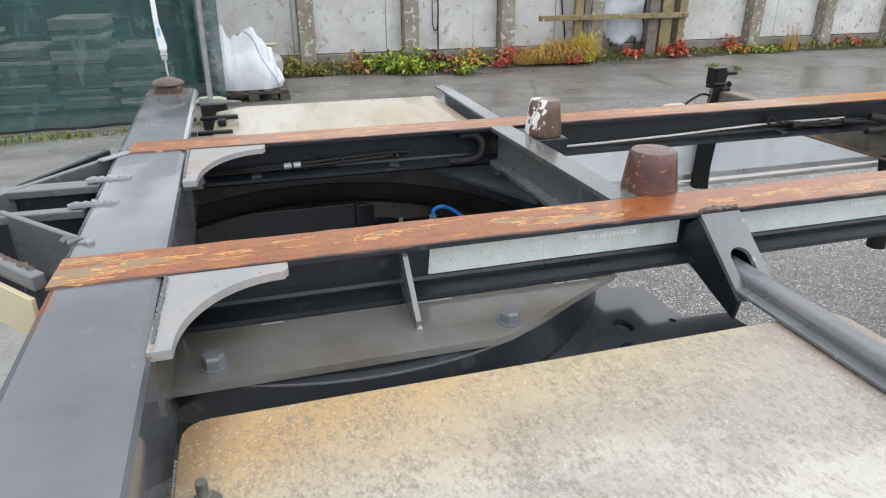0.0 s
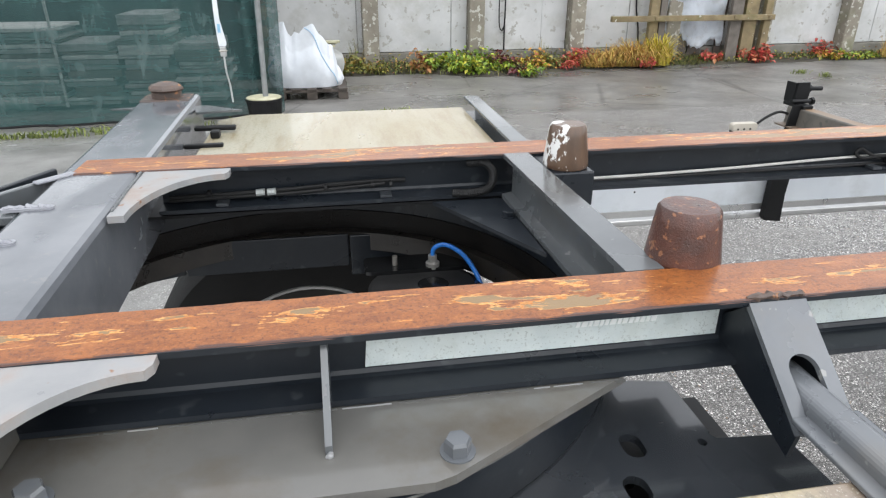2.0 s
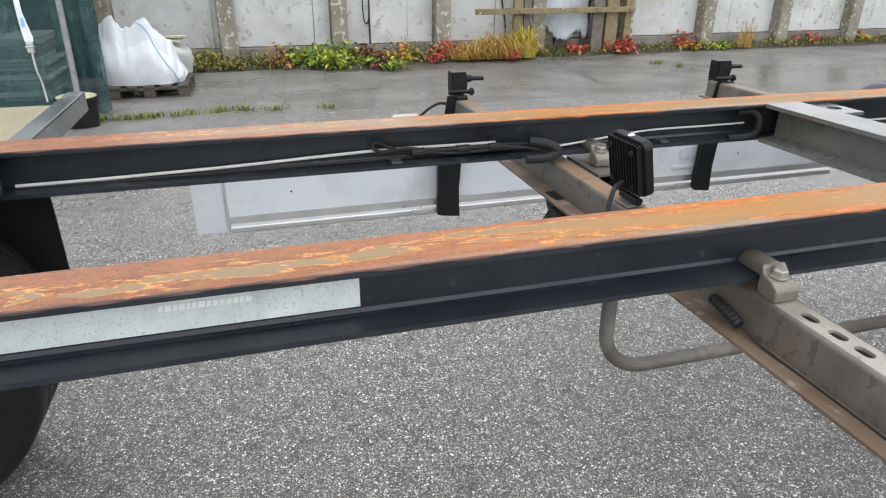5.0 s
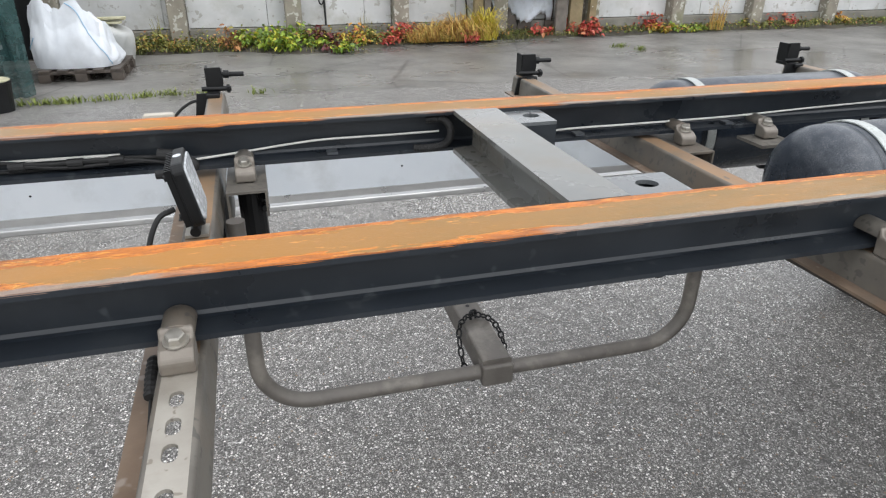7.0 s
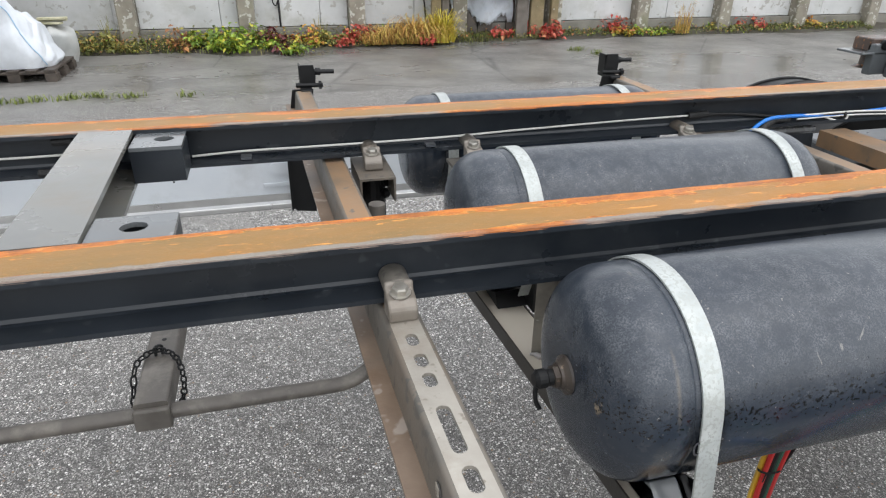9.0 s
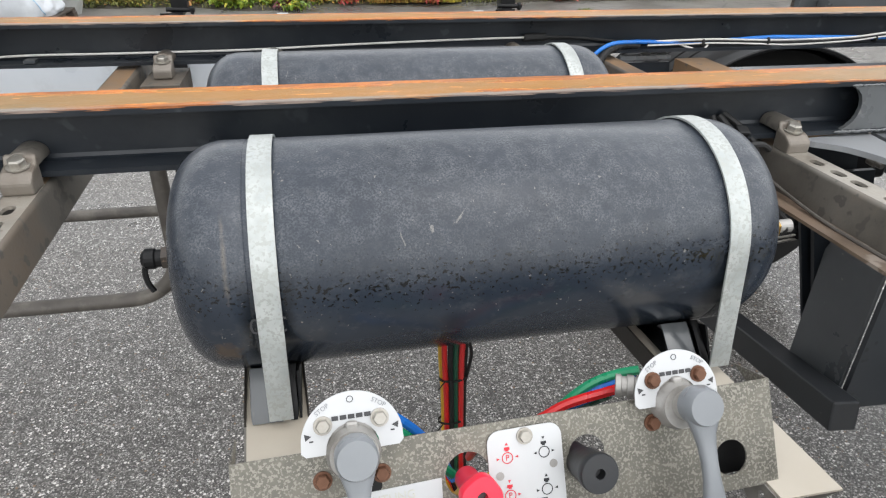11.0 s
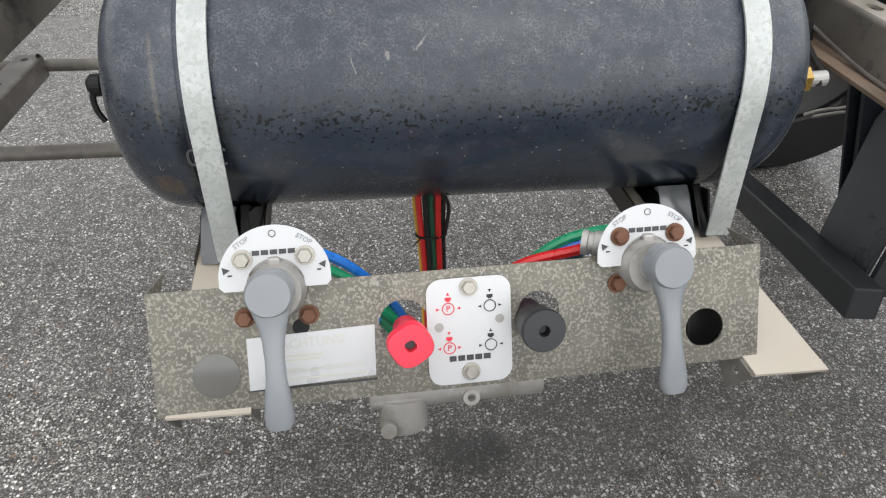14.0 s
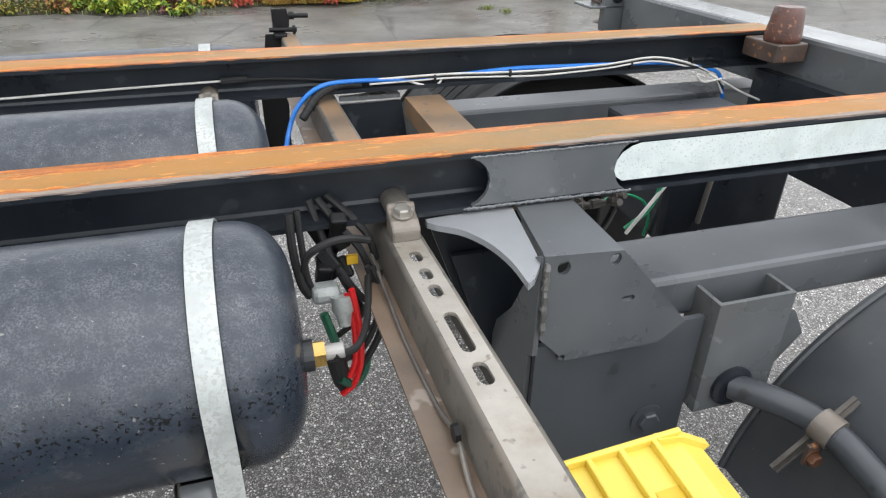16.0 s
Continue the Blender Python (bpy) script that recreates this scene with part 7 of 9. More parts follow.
    part("far_web", prism([(4.30, 1.02), (4.52, 1.02), (4.56, 0.72), (4.36, 0.72)], 1.60, 1.61, "y"), M_RAIL, FRAME)
    # rear cross beam with its end lock
    rb = part("rear_beam", box(5.605, 5.76, 0.10, 2.36, 0.99, 1.144, 0.012, skew=SKEW), M_GREY, FRAME, "grey rear box beam")
    part("end_plate", box(5.50, 5.78, 2.36, 2.40, 1.00, 1.13, 0.006), M_GREY, FRAME)
    part("dark_side", box(5.56, 5.60, 1.0, 1.585, 0.80, 1.04), M_RAIL, FRAME)


M_BRKT = painted("bracket_grey_paint", (0.070, 0.076, 0.082), (0.108, 0.115, 0.121), 6, (0.22, 0.42), bumps=0.08, spots=(0.17, 0.17, 0.168), spot_scale=60, spot_at=0.72)
M_HANGER = painted("dark_slate_frame_paint", (0.038, 0.043, 0.049), (0.060, 0.066, 0.073), 5, (0.25, 0.45), bumps=0.08, spots=(0.03, 0.032, 0.034), spot_scale=24, spot_at=0.66)
M_STRUT = painted("dark_slate_strut_paint", (0.020, 0.022, 0.025), (0.034, 0.037, 0.041), 8, (0.28, 0.45), bumps=0.06, spots=(0.06, 0.062, 0.064), spot_scale=50, spot_at=0.72)
M_GREYL = painted("pale_grey_paint", (0.20, 0.21, 0.22), (0.27, 0.28, 0.29), 6, (0.2, 0.4), bumps=0.08, coat=0.2)
right_end()


def rear_lock():
    r = thing("rear_lock", (5.62, 2.44, 1.08), "rusty folding lock with a round foot on the rear beam", "lock")
    part("plate", box(5.44, 5.62, 2.36, 2.50, 1.085, 1.095, 0.003), M_GREY, r)
    part("block", box(5.50, 5.62, 2.38, 2.48, 1.095, 1.15, 0.006), M_RUST, r)
    part("hub", rod((5.55, 2.37, 1.125), (5.55, 2.355, 1.125), 0.022), M_BLACK, r)
    part("foot", lathe([(0.055, 0), (0.030, 0.012), (0.028, 0.06)], (5.56, 2.44, 1.02), n=20), M_RUST, r)


rear_lock()


def stabiliser():
    s = thing("stabiliser_bar", (4.92, 0.66, 0.76), "black round stabiliser bar with a flange and a rusty clamp", "stabiliser bar")
    pts = smoothed([(4.868, 0.712, 0.762), (4.900, 0.665, 0.768), (4.932, 0.620, 0.766), (4.947, 0.565, 0.761), (4.952, 0.515, 0.750), (4.952, 0.480, 0.743), (4.950, 0.420, 0.728), (4.940, 0.360, 0.70)], 5)
    part("flange", lathe([(0.038, 0), (0.038, 0.007), (0.030, 0.010)], (4.868, 0.7145, 0.762), (0, -1, 0), 26), M_RAIL, s)
    smooth(part("bar", hose(pts, 0.0225, 16, straight=True), M_HANGER, s), 50)
    d = Vector((0.012, -0.055, -0.006)).normalized()
    smooth(part("clamp_ring", lathe([(0.0275, 0), (0.0275, 0.032)], Vector((4.944, 0.585, 0.7635)) - d * 0.016, d, 22), M_JAW, s, "rust-stained pipe clamp"), 40)
    part("clamp_tab", box(4.905, 4.930, 0.572, 0.580, 0.708, 0.748, 0.002), M_RUST, s)
    part("clamp_bolt", hexbolt((4.916, 0.572, 0.724), (0, -1, 0), 0.020, 0.012), M_BOLT, s)
    arm = (Vector((5.012, 0.60, 0.786)) - Vector((4.892, 0.60, 0.672))).normalized()
    for k in (-1, 1):
        part("slotted_arm", moved(box(-0.085, 0.085, -0.003, 0.003, -0.004, 0.004, 0.001), Matrix.Translation((4.952 + 0.006 * k, 0.605, 0.729 - 0.006 * k)) @ arm.to_track_quat("X", "Y").to_matrix().to_4x4()), M_PIPE, s)


stabiliser()


def chock():
    c = thing("wheel_chock", (4.51, 0.435, 0.82), "bright yellow ribbed plastic wheel chock held under the frame", "wheel chock")
    m = Matrix.Translation((4.510, 0.430, 0.900)) @ pose(0, 0, 0, 6, -2, 2)
    part("body", moved(prism([(-0.092, -0.04), (0.105, -0.04), (0.112, 0.000), (0.070, 0.030), (0.040, 0.036), (-0.080, 0.036), (-0.092, 0.028)], -0.075, 0.070, "y", bevel=0.006), m), M_YEL, c)
    for x0, h in ((-0.088, 0.046), (-0.048, 0.046), (-0.008, 0.046), (0.034, 0.046)):
        part("rib", moved(box(x0 - 0.0035, x0 + 0.0035, -0.074, 0.070, 0.034, h, 0.002), m), M_YEL, c)
    for y0, x1 in ((-0.070, 0.040), (-0.020, 0.0), (0.066, 0.070)):
        part("rib", moved(box(-0.091, x1, y0 - 0.0035, y0 + 0.0035, 0.034, 0.047, 0.002), m), M_YEL, c)
    part("side_lip", moved(prism([(0.036, 0.034), (0.068, 0.028), (0.112, -0.002), (0.118, 0.004), (0.072, 0.038), (0.038, 0.046)], 0.060, 0.070, "y"), m), M_YEL, c)
    part("side_lip", moved(prism([(0.036, 0.034), (0.068, 0.028), (0.112, -0.002), (0.118, 0.004), (0.072, 0.038), (0.038, 0.046)], -0.075, -0.066, "y"), m), M_YEL, c)
    # flat slab in darker yellow: the grip recess's shade put into colour
    part("grip_recess_shade", moved(box(0.002, 0.030, -0.052, 0.010, 0.0355, 0.0372), m), M_YELD, c)
    part("holder", box(4.43, 4.60, 0.37, 0.49, 0.828, 0.852), M_RAIL, c)


M_YELD = painted("recess_shade_yellow", (0.55, 0.36, 0.02), (0.62, 0.42, 0.03), 8, (0.35, 0.5), bumps=0.05)
M_YEL = painted("yellow_plastic", (0.66, 0.49, 0.055), (0.74, 0.57, 0.10), 8, (0.28, 0.4), bumps=0.05)
chock()


M_TYRE = painted("worn_tyre_rubber", (0.0065, 0.0065, 0.0068), (0.014, 0.0138, 0.0135), 14, (0.45, 0.7), bumps=0.3, spec=0.22)
M_RIM = painted("dirty_rim", (0.030, 0.029, 0.028), (0.060, 0.057, 0.053), 8, (0.4, 0.6), bumps=0.2)


def wheel(x, y, z, r, w, label):
    t = thing("wheel", (x, y, 0), label, "wheel", "trailer wheels")
    prof = [(r * 0.57, 0.02), (r * 0.59, -0.01), (r * 0.74, -0.032), (r * 0.93, -0.03), (r * 0.985, 0.0), (r, 0.03)]
    n = 5
    for k in range(n):
        a = 0.04 + (w - 0.08) * k / n
        b = 0.04 + (w - 0.08) * (k + 1) / n
        prof += [(r, a + 0.003), (r, b - 0.010), (r - 0.012, b - 0.008), (r - 0.012, b - 0.002)]
    prof += [(r, w - 0.03), (r * 0.985, w), (r * 0.93, w + 0.03), (r * 0.80, w + 0.035), (r * 0.57, w)]
    smooth(part("tyre", lathe(prof, (x, y, z), (0, 1, 0), 72, cap=False), M_TYRE, t, "black ribbed tyre"), 30)
    rim = [(r * 0.58, 0.012), (r * 0.57, 0.028), (r * 0.54, 0.04), (r * 0.46, 0.10), (r * 0.30, 0.14), (r * 0.28, w * 0.6), (0.01, w * 0.6)]
    smooth(part("rim", lathe(rim, (x, y, z), (0, 1, 0), 48, cap=False), M_RIM, t, "dirty wheel rim"), 40)
    edge = [(x + r * 0.58 * math.cos(radians(a)), y - 0.006, z + r * 0.58 * math.sin(radians(a))) for a in range(0, 361, 8)]
    part("rim_edge", hose(edge, 0.0075, 6, straight=True), M_ALU if x < 1 else M_RIM, t, "rim edge")


wheel(0.20, 1.89, 0.448, 0.448, 0.38, "black tyre and pale rim standing under the frame")
wheel(5.15, 1.98, 0.50, 0.50, 0.38, "black tyre under the far rear mudguard")
wheel(5.42, 0.22, 0.46, 0.46, 0.40, "black tyre below the rear mudguard")


M_GUARD = painted("matt_grey_plastic", (0.036, 0.040, 0.045), (0.056, 0.061, 0.067), 6, (0.32, 0.48), bumps=0.06, spots=(0.085, 0.087, 0.088), spot_scale=70, spot_at=0.70, dirt=(0.065, 0.065, 0.062), dirt_scale=4)


def mudguard(x, y0, y1, z, r, a0, a1, mat, label):
    g = thing("mudguard", (x, (y0 + y1) / 2, z), label, "mudguard", "mudguards")
    out, inn = [], []
    for i in range(25):
        a = radians(a0 + (a1 - a0) * i / 24)
        out.append((x + r * math.cos(a), z + r * math.sin(a)))
        inn.append((x + (r - 0.006) * math.cos(a), z + (r - 0.006) * math.sin(a)))
    smooth(part("shell", prism(out + inn[::-1], y0, y1, "y"), mat, g), 30)
    for y in (y0, y1):
        rim = [(x + (r + 0.002) * math.cos(radians(a0 + (a1 - a0) * i / 16)), y, z + (r + 0.002) * math.sin(radians(a0 + (a1 - a0) * i / 16))) for i in range(17)]
        part("rolled_edge", hose(rim, 0.007, 8), mat, g, "rounded edge bead")
    return g


mudguard(5.42, 0.16, 0.72, 0.46, 0.515, 20, 170, M_GUARD, "dark grey rounded plastic mudguard over the rear wheel")
mudguard(5.15, 1.90, 2.44, 0.45, 0.535, 15, 165, M_BLACK, "dark grey rounded mudguard on the far side")


M_RINGLOW = painted("greasy_brown_black", (0.014, 0.0125, 0.011), (0.034, 0.029, 0.024), 16, (0.22, 0.45), bumps=0.4)
M_GLOSS = painted("greasy_black", (0.005, 0.0055, 0.006), (0.011, 0.0115, 0.012), 12, (0.10, 0.28), bumps=0.15, spots=(0.03, 0.028, 0.025), spot_scale=60, spot_at=0.72)


def wheel_bay():
    b = thing("turntable", (0.2, 1.29, 0.85), "black greasy steering turntable ring under the frame, caked with mud", "turntable")

    def annulus(name, r0, r1, z0, z1, mat, label=""):
        smooth(part(name, lathe([(r0, z0), (r1, z0), (r1, z1), (r0, z1), (r0, z0)], (0.20, 1.29, 0), n=96, cap=False), mat, b, label), 30)
    annulus("upper_ring", 0.515, 0.547, 0.962, 1.034, M_RAIL, "upper turntable ring")
    annulus("ring_groove", 0.5475, 0.5490, 1.0315, 1.0345, M_GREYP, "scraped outer lip")
    annulus("ring_groove", 0.5285, 0.5305, 1.033, 1.0355, M_BLACK)
    annulus("mud_ring", 0.512, 0.538, 0.913, 0.961, M_MUD, "mud caked between the rings")
    annulus("lower_ring", 0.490, 0.527, 0.866, 0.912, M_RINGLOW, "lower turntable ring")
    rnd = random.Random(12)
    crumbs = bmesh.new()
    for i in range(70):
        an = radians(rnd.gauss(22, 9))
        r = rnd.uniform(0.518, 0.528)
        bmesh.ops.create_icosphere(crumbs, subdivisions=1, radius=rnd.uniform(0.003, 0.008), matrix=Matrix.Translation((0.20 + r * math.cos(an), 1.29 + r * math.sin(an), 0.914 + rnd.uniform(-0.002, 0.004))))
    tagged(part("mud_crumbs", crumbs, M_MUD, b), kind="stuff")
    part("front_plate", box(-0.075, 0.315, 1.752, 1.760, 0.826, 0.912, 0.003), M_RAIL, b, "black upright plate")
    part("front_plate", box(0.318, 0.46, 1.750, 1.758, 0.80, 0.908, 0.003), M_RAIL, b)
    part("side_arm", upright((-0.078, 1.756), (-0.40, 1.66), 0.832, 0.905, 0.012, 0.82, 0.86), M_RAIL, b)
    part("corner_gusset", plate([(0.655, 1.583), (0.50, 1.583), (0.53, 1.53), (0.66, 1.28)], [], 0.008, Matrix.Translation((0, 0, 1.046))), M_RAIL, b)
    part("gusset_bolt", hexbolt((0.640, 1.47, 1.046), (0, 0, 1), 0.022, 0.014), M_RAIL, b)
    part("top_plate", plate([(-0.20, 1.584), (-0.20, 1.85), (0.66, 1.85), (0.66, 1.584)], [], 0.006, Matrix.Translation((0, 0, 1.047))), M_BLACK, b)
    part("back_plate", box(0.0, 0.70, 2.20, 2.208, 0.40, 1.04), M_BLACK, b)
    a = thing("air_bellow", (0.50, 1.56, 0.5), "black rubber air spring bellow with a blue air hose", "air spring")
    smooth(part("bellow", lathe([(0.10, 0), (0.125, 0.05), (0.130, 0.15), (0.118, 0.30), (0.122, 0.325), (0.11, 0.335)], (0.47, 1.52, 0.545), n=40), M_RUBBER, a), 40)
    part("top_plate", prism(rounded(0.345, 0.600, 1.575, 1.655, 0.015), 0.880, 0.889, "z"), M_GLOSS, a)
    smooth(part("lid", lathe([(0.112, 0), (0.115, 0.010), (0.10, 0.020), (0.001, 0.023)], (0.490, 1.515, 0.858), n=36), M_GLOSS, a), 40)
    part("stud", rod((0.415, 1.605, 0.890), (0.415, 1.605, 0.912), 0.006), M_ZINC, a)
    part("port", lathe([(0.016, 0), (0.016, 0.012), (0.010, 0.014), (0.010, 0.03)], (0.500, 1.590, 0.885), n=14), M_CAST, a)
    part("hose", hose([(0.500, 1.590, 0.910), (0.505, 1.594, 0.930), (0.532, 1.588, 0.938), (0.570, 1.56, 0.918), (0.597, 1.52, 0.870), (0.605, 1.49, 0.81)], 0.0055, 8), M_HB, a, "blue air hose")


M_MUD = painted("muddy_black", (0.005, 0.0046, 0.0042), (0.013, 0.011, 0.0095), 20, (0.35, 0.6), bumps=0.7, spec=0.25)
wheel_bay()


# ---- cables along the far rail ----
def cables():
    c = thing("rail_cables", (2.5, 1.60, 1.07), "black and white electric cables clipped along the inside of the rail", "cables")
    y, z = 1.622, 1.072
    part("cable", hose([(-0.05, y, 1.073), (0.05, y, 1.075), (0.17, y, 1.078), (0.30, y, 1.085), (0.41, y, 1.088), (0.445, y, 1.087)], 0.0045, 8), M_RUBBER, c)
    part("cable", hose([(-0.05, y - 0.006, 1.068), (0.07, y - 0.006, 1.070), (0.22, y - 0.006, 1.073), (0.40, y - 0.006, 1.083)], 0.0035, 8), M_RUBBER, c)
    for x in (0.127, 0.150):
        part("ferrule", rod((x, y - 0.004, 1.076), (x + 0.018, y - 0.004, 1.077), 0.008, 12), M_STRAP, c, "pale metal ferrule")
    for x in (0.03, 0.27, 0.37, 0.41):
        part("tie", rod((x, y - 0.004, 1.080), (x + 0.006, y - 0.004, 1.081), 0.008, 8), M_RUBBER, c)
    for x in (0.06, 0.40, 1.60, 2.30, 2.92, 3.36):
        part("clip", box(x - 0.012, x + 0.012, 1.588, 1.615, 1.060, 1.066), M_HANGER, c, "small dark metal clip")
    elbow = [(0.580, 1.61, 1.122), (0.616, 1.60, 1.124), (0.634, 1.59, 1.106), (0.631, 1.585, 1.078), (0.612, 1.585, 1.064), (0.575, 1.585, 1.060), (0.545, 1.59, 1.061)]
    part("conduit", hose(elbow, 0.0092, 10, 16, ribs=0.05), M_RUBBER, c, "ribbed black conduit")
    elbow = [(x + 1.945, yy, zz) for x, yy, zz in elbow]
    part("conduit", hose(elbow, 0.0090, 10, 16, ribs=0.05), M_RUBBER, c, "ribbed black conduit")
    part("cable", hose([(0.82, y, 1.066), (1.0, y, 1.068), (1.25, y, 1.074), (1.45, y, 1.082), (1.60, y, 1.086), (1.85, y, 1.085)], 0.0035, 8), M_CW, c, "white cable")
    part("cable", hose([(0.82, y, 1.060), (1.2, y, 1.062), (1.6, y, 1.064), (1.9, y, 1.07)], 0.004, 8), M_RUBBER, c)
    loop = [(1.62, y - 0.01, 1.082), (1.585, y - 0.012, 1.095), (1.56, y - 0.012, 1.108), (1.548, y - 0.012, 1.098), (1.57, y - 0.012, 1.085), (1.63, y - 0.012, 1.088), (1.72, y - 0.012, 1.078), (1.86, y - 0.012, 1.082), (1.97, y - 0.02, 1.078)]
    part("cable", hose(loop, 0.004, 8), M_RUBBER, c)
    rnd = random.Random(2)
    for k in range(3):
        part("cable", hose([(1.66, y - 0.014, 1.076 + 0.004 * k), (1.74, y - 0.016, 1.074 + rnd.uniform(-0.004, 0.008)), (1.82, y - 0.014, 1.072 + rnd.uniform(-0.002, 0.010)), (1.92, y - 0.02, 1.072), (2.0, y - 0.03, 1.055)], 0.004, 8), M_RUBBER, c)
    part("sleeve", hose([(1.93, y - 0.02, 1.088), (1.97, y - 0.03, 1.082), (2.00, y - 0.035, 1.062), (1.97, y - 0.035, 1.048), (1.92, y - 0.03, 1.046)], 0.012, 10), M_RUBBER, c)
    for x in (1.64, 1.75, 1.83):
        part("tape", rod((x, y - 0.012, 1.078), (x + 0.03, y - 0.012, 1.079), 0.010, 10), M_RUBBER, c)
    part("cable", hose([(1.99, y - 0.02, 1.068), (2.10, y, 1.072), (2.20, y, 1.082), (2.29, y, 1.088), (2.45, y, 1.088), (2.56, y, 1.089)], 0.0026, 8), M_CW, c, "white cable")
    part("cable", hose([(2.80, y, 1.066), (2.92, y, 1.071), (3.1, y, 1.071), (3.4, y, 1.073), (3.6, y, 1.079), (3.9, y, 1.086), (4.12, y, 1.089)], 0.0027, 8), M_CW, c, "white cable")
    part("sleeve", rod((4.10, y, 1.088), (4.16, y, 1.090), 0.010, 10), M_RUBBER, c)
    part("cable", hose([(4.15, y, 1.089), (4.25, y, 1.085), (4.38, y, 1.072), (4.50, y - 0.004, 1.066), (4.62, y, 1.062)], 0.0042, 8), M_RUBBER, c)
    part("conduit", hose([(4.42, y - 0.02, 1.066), (4.36, y - 0.03, 1.068), (4.31, y - 0.05, 1.050), (4.27, y - 0.08, 1.01)], 0.010, 10, 8, ribs=0.06), M_RUBBER, c)
    blue = [(4.205, 1.42, 0.905), (4.218, 1.48, 0.935), (4.236, 1.55, 0.978), (4.265, 1.57, 1.032), (4.320, 1.58, 1.072), (4.405, 1.592, 1.077), (4.58, 1.594, 1.072), (4.80, 1.596, 1.081), (4.90, 1.596, 1.080), (5.15, 1.596, 1.074), (5.26, 1.595, 1.070), (5.40, 1.59, 1.048), (5.45, 1.59, 1.02), (5.478, 1.59, 0.94)]
    part("hose", hose(blue, 0.0055, 10), M_HB, c, "blue air hose")
    for k in range(3):
        dz = 0.005 * k - 0.004
        part("cable", hose([(4.44, 1.592, 1.071 + dz), (4.625, 1.590, 1.074 + dz), (4.753, 1.590, 1.070 + dz), (4.885, 1.590, 1.066 + dz * 1.3), (5.074, 1.588, 1.072 + dz), (5.216, 1.588, 1.083 + dz), (5.336, 1.588, 1.060 + dz), (5.42, 1.585, 1.028), (5.46, 1.58, 1.0 - 0.012 * k)], 0.0027, 8), M_CW if k != 1 else M_RUBBER, c, "thin cable")
    part("cable", hose([(4.52, 1.598, 1.075), (4.555, 1.592, 1.062), (4.60, 1.59, 1.052), (4.62, 1.594, 1.068), (4.575, 1.596, 1.076), (4.54, 1.60, 1.066)], 0.003, 8), M_CW, c)
    part("cable", hose([(5.40, 1.58, 1.035), (5.45, 1.56, 1.01), (5.50, 1.55, 0.985), (5.56, 1.54, 0.96)], 0.003, 8), M_CW, c)
    part("cable", hose([(5.38, 1.57, 1.03), (5.35, 1.565, 1.04), (5.37, 1.56, 1.02), (5.43, 1.56, 1.025)], 0.003, 8), M_CW, c)
    for x in (4.60, 4.80, 5.15, 5.34):
        part("tie", rod((x, 1.594, 1.072), (x + 0.006, 1.594, 1.072), 0.011, 10), M_RUBBER, c)
    part("hose", hose([(4.83, 1.15, 0.86), (4.845, 1.15, 0.897), (4.862, 1.15, 0.912), (4.906, 1.15, 0.914), (4.952, 1.15, 0.890), (4.970, 1.15, 0.85), (4.972, 1.16, 0.80)], 0.0032, 8), M_HG, c, "thin green hose loop")
    b = thing("bar_cable", (4.31, 0.6, 0.98), "thin grey cable clipped to the side of the cross bar", "cable")
    part("cable", hose([(4.305, 0.90, 1.000), (4.308, 0.80, 0.985), (4.310, 0.70, 0.977), (4.316, 0.58, 0.978), (4.320, 0.52, 0.990), (4.316, 0.46, 0.978), (4.318, 0.36, 0.974), (4.32, 0.2, 0.974)], 0.0030, 8), M_PIPE, b)
    part("clip", lathe([(0.010, 0), (0.010, 0.006)], (4.3215, 0.520, 0.995), (-1, 0, 0), 12), M_BLACK, b)
    s = thing("coil_sleeve", (1.99, 0.9, 0.98), "black coiled cable sleeve beside the cross bar", "cable")
    part("coil", hose([(1.980, 0.955, 0.995), (1.980, 0.92, 0.990), (1.981, 0.888, 0.982)], 0.0085, 10, 8, ribs=0.08), M_RUBBER, s)
    part("cable", hose([(1.981, 0.885, 0.980), (1.984, 0.83, 0.972), (1.988, 0.75, 0.970), (1.989, 0.6, 0.970), (1.989, 0.3, 0.970)], 0.002, 8), M_RUBBER, s)


cables()


def valve_cluster():
    v = thing("valve_cluster", (4.75, 1.15, 0.9), "dark valve block with elbow fittings and a green hose", "valve block")
    part("body", box(4.70, 4.82, 1.10, 1.22, 0.86, 0.96, 0.01), M_BLACK, v)
    rnd = random.Random(9)
    for k in range(12):
        p = Vector((rnd.uniform(4.69, 4.83), rnd.uniform(1.06, 1.16), rnd.uniform(0.92, 1.0)))
        d = Vector((rnd.uniform(-1, 1), rnd.uniform(-1, 0.2), rnd.uniform(-0.2, 1))).normalized()
        part("elbow", lathe([(0.010, 0), (0.010, 0.02), (0.007, 0.022), (0.007, 0.035)], p, d, 10), M_PIPE, v)
    part("hose", hose([(4.80, 1.10, 0.96), (4.85, 1.08, 1.0), (4.90, 1.08, 1.0), (4.94, 1.09, 0.96), (4.93, 1.10, 0.90), (4.88, 1.1, 0.86)], 0.005, 8), M_HG, v, "green air hose")
    part("rod", rod((4.87, 1.08, 0.86), (5.02, 1.10, 1.03), 0.004, 8), M_CW, v)
    part("rod", rod((5.06, 1.10, 0.85), (5.08, 1.10, 1.03), 0.006, 8), M_PIPE, v)
    part("tank_block", box(4.98, 5.30, 1.12, 1.40, 0.80, 1.03, 0.01), M_RAIL, v, "dark box")
    part("clip", box(5.06, 5.10, 1.095, 1.11, 1.028, 1.036), M_BLACK, v)


valve_cluster()


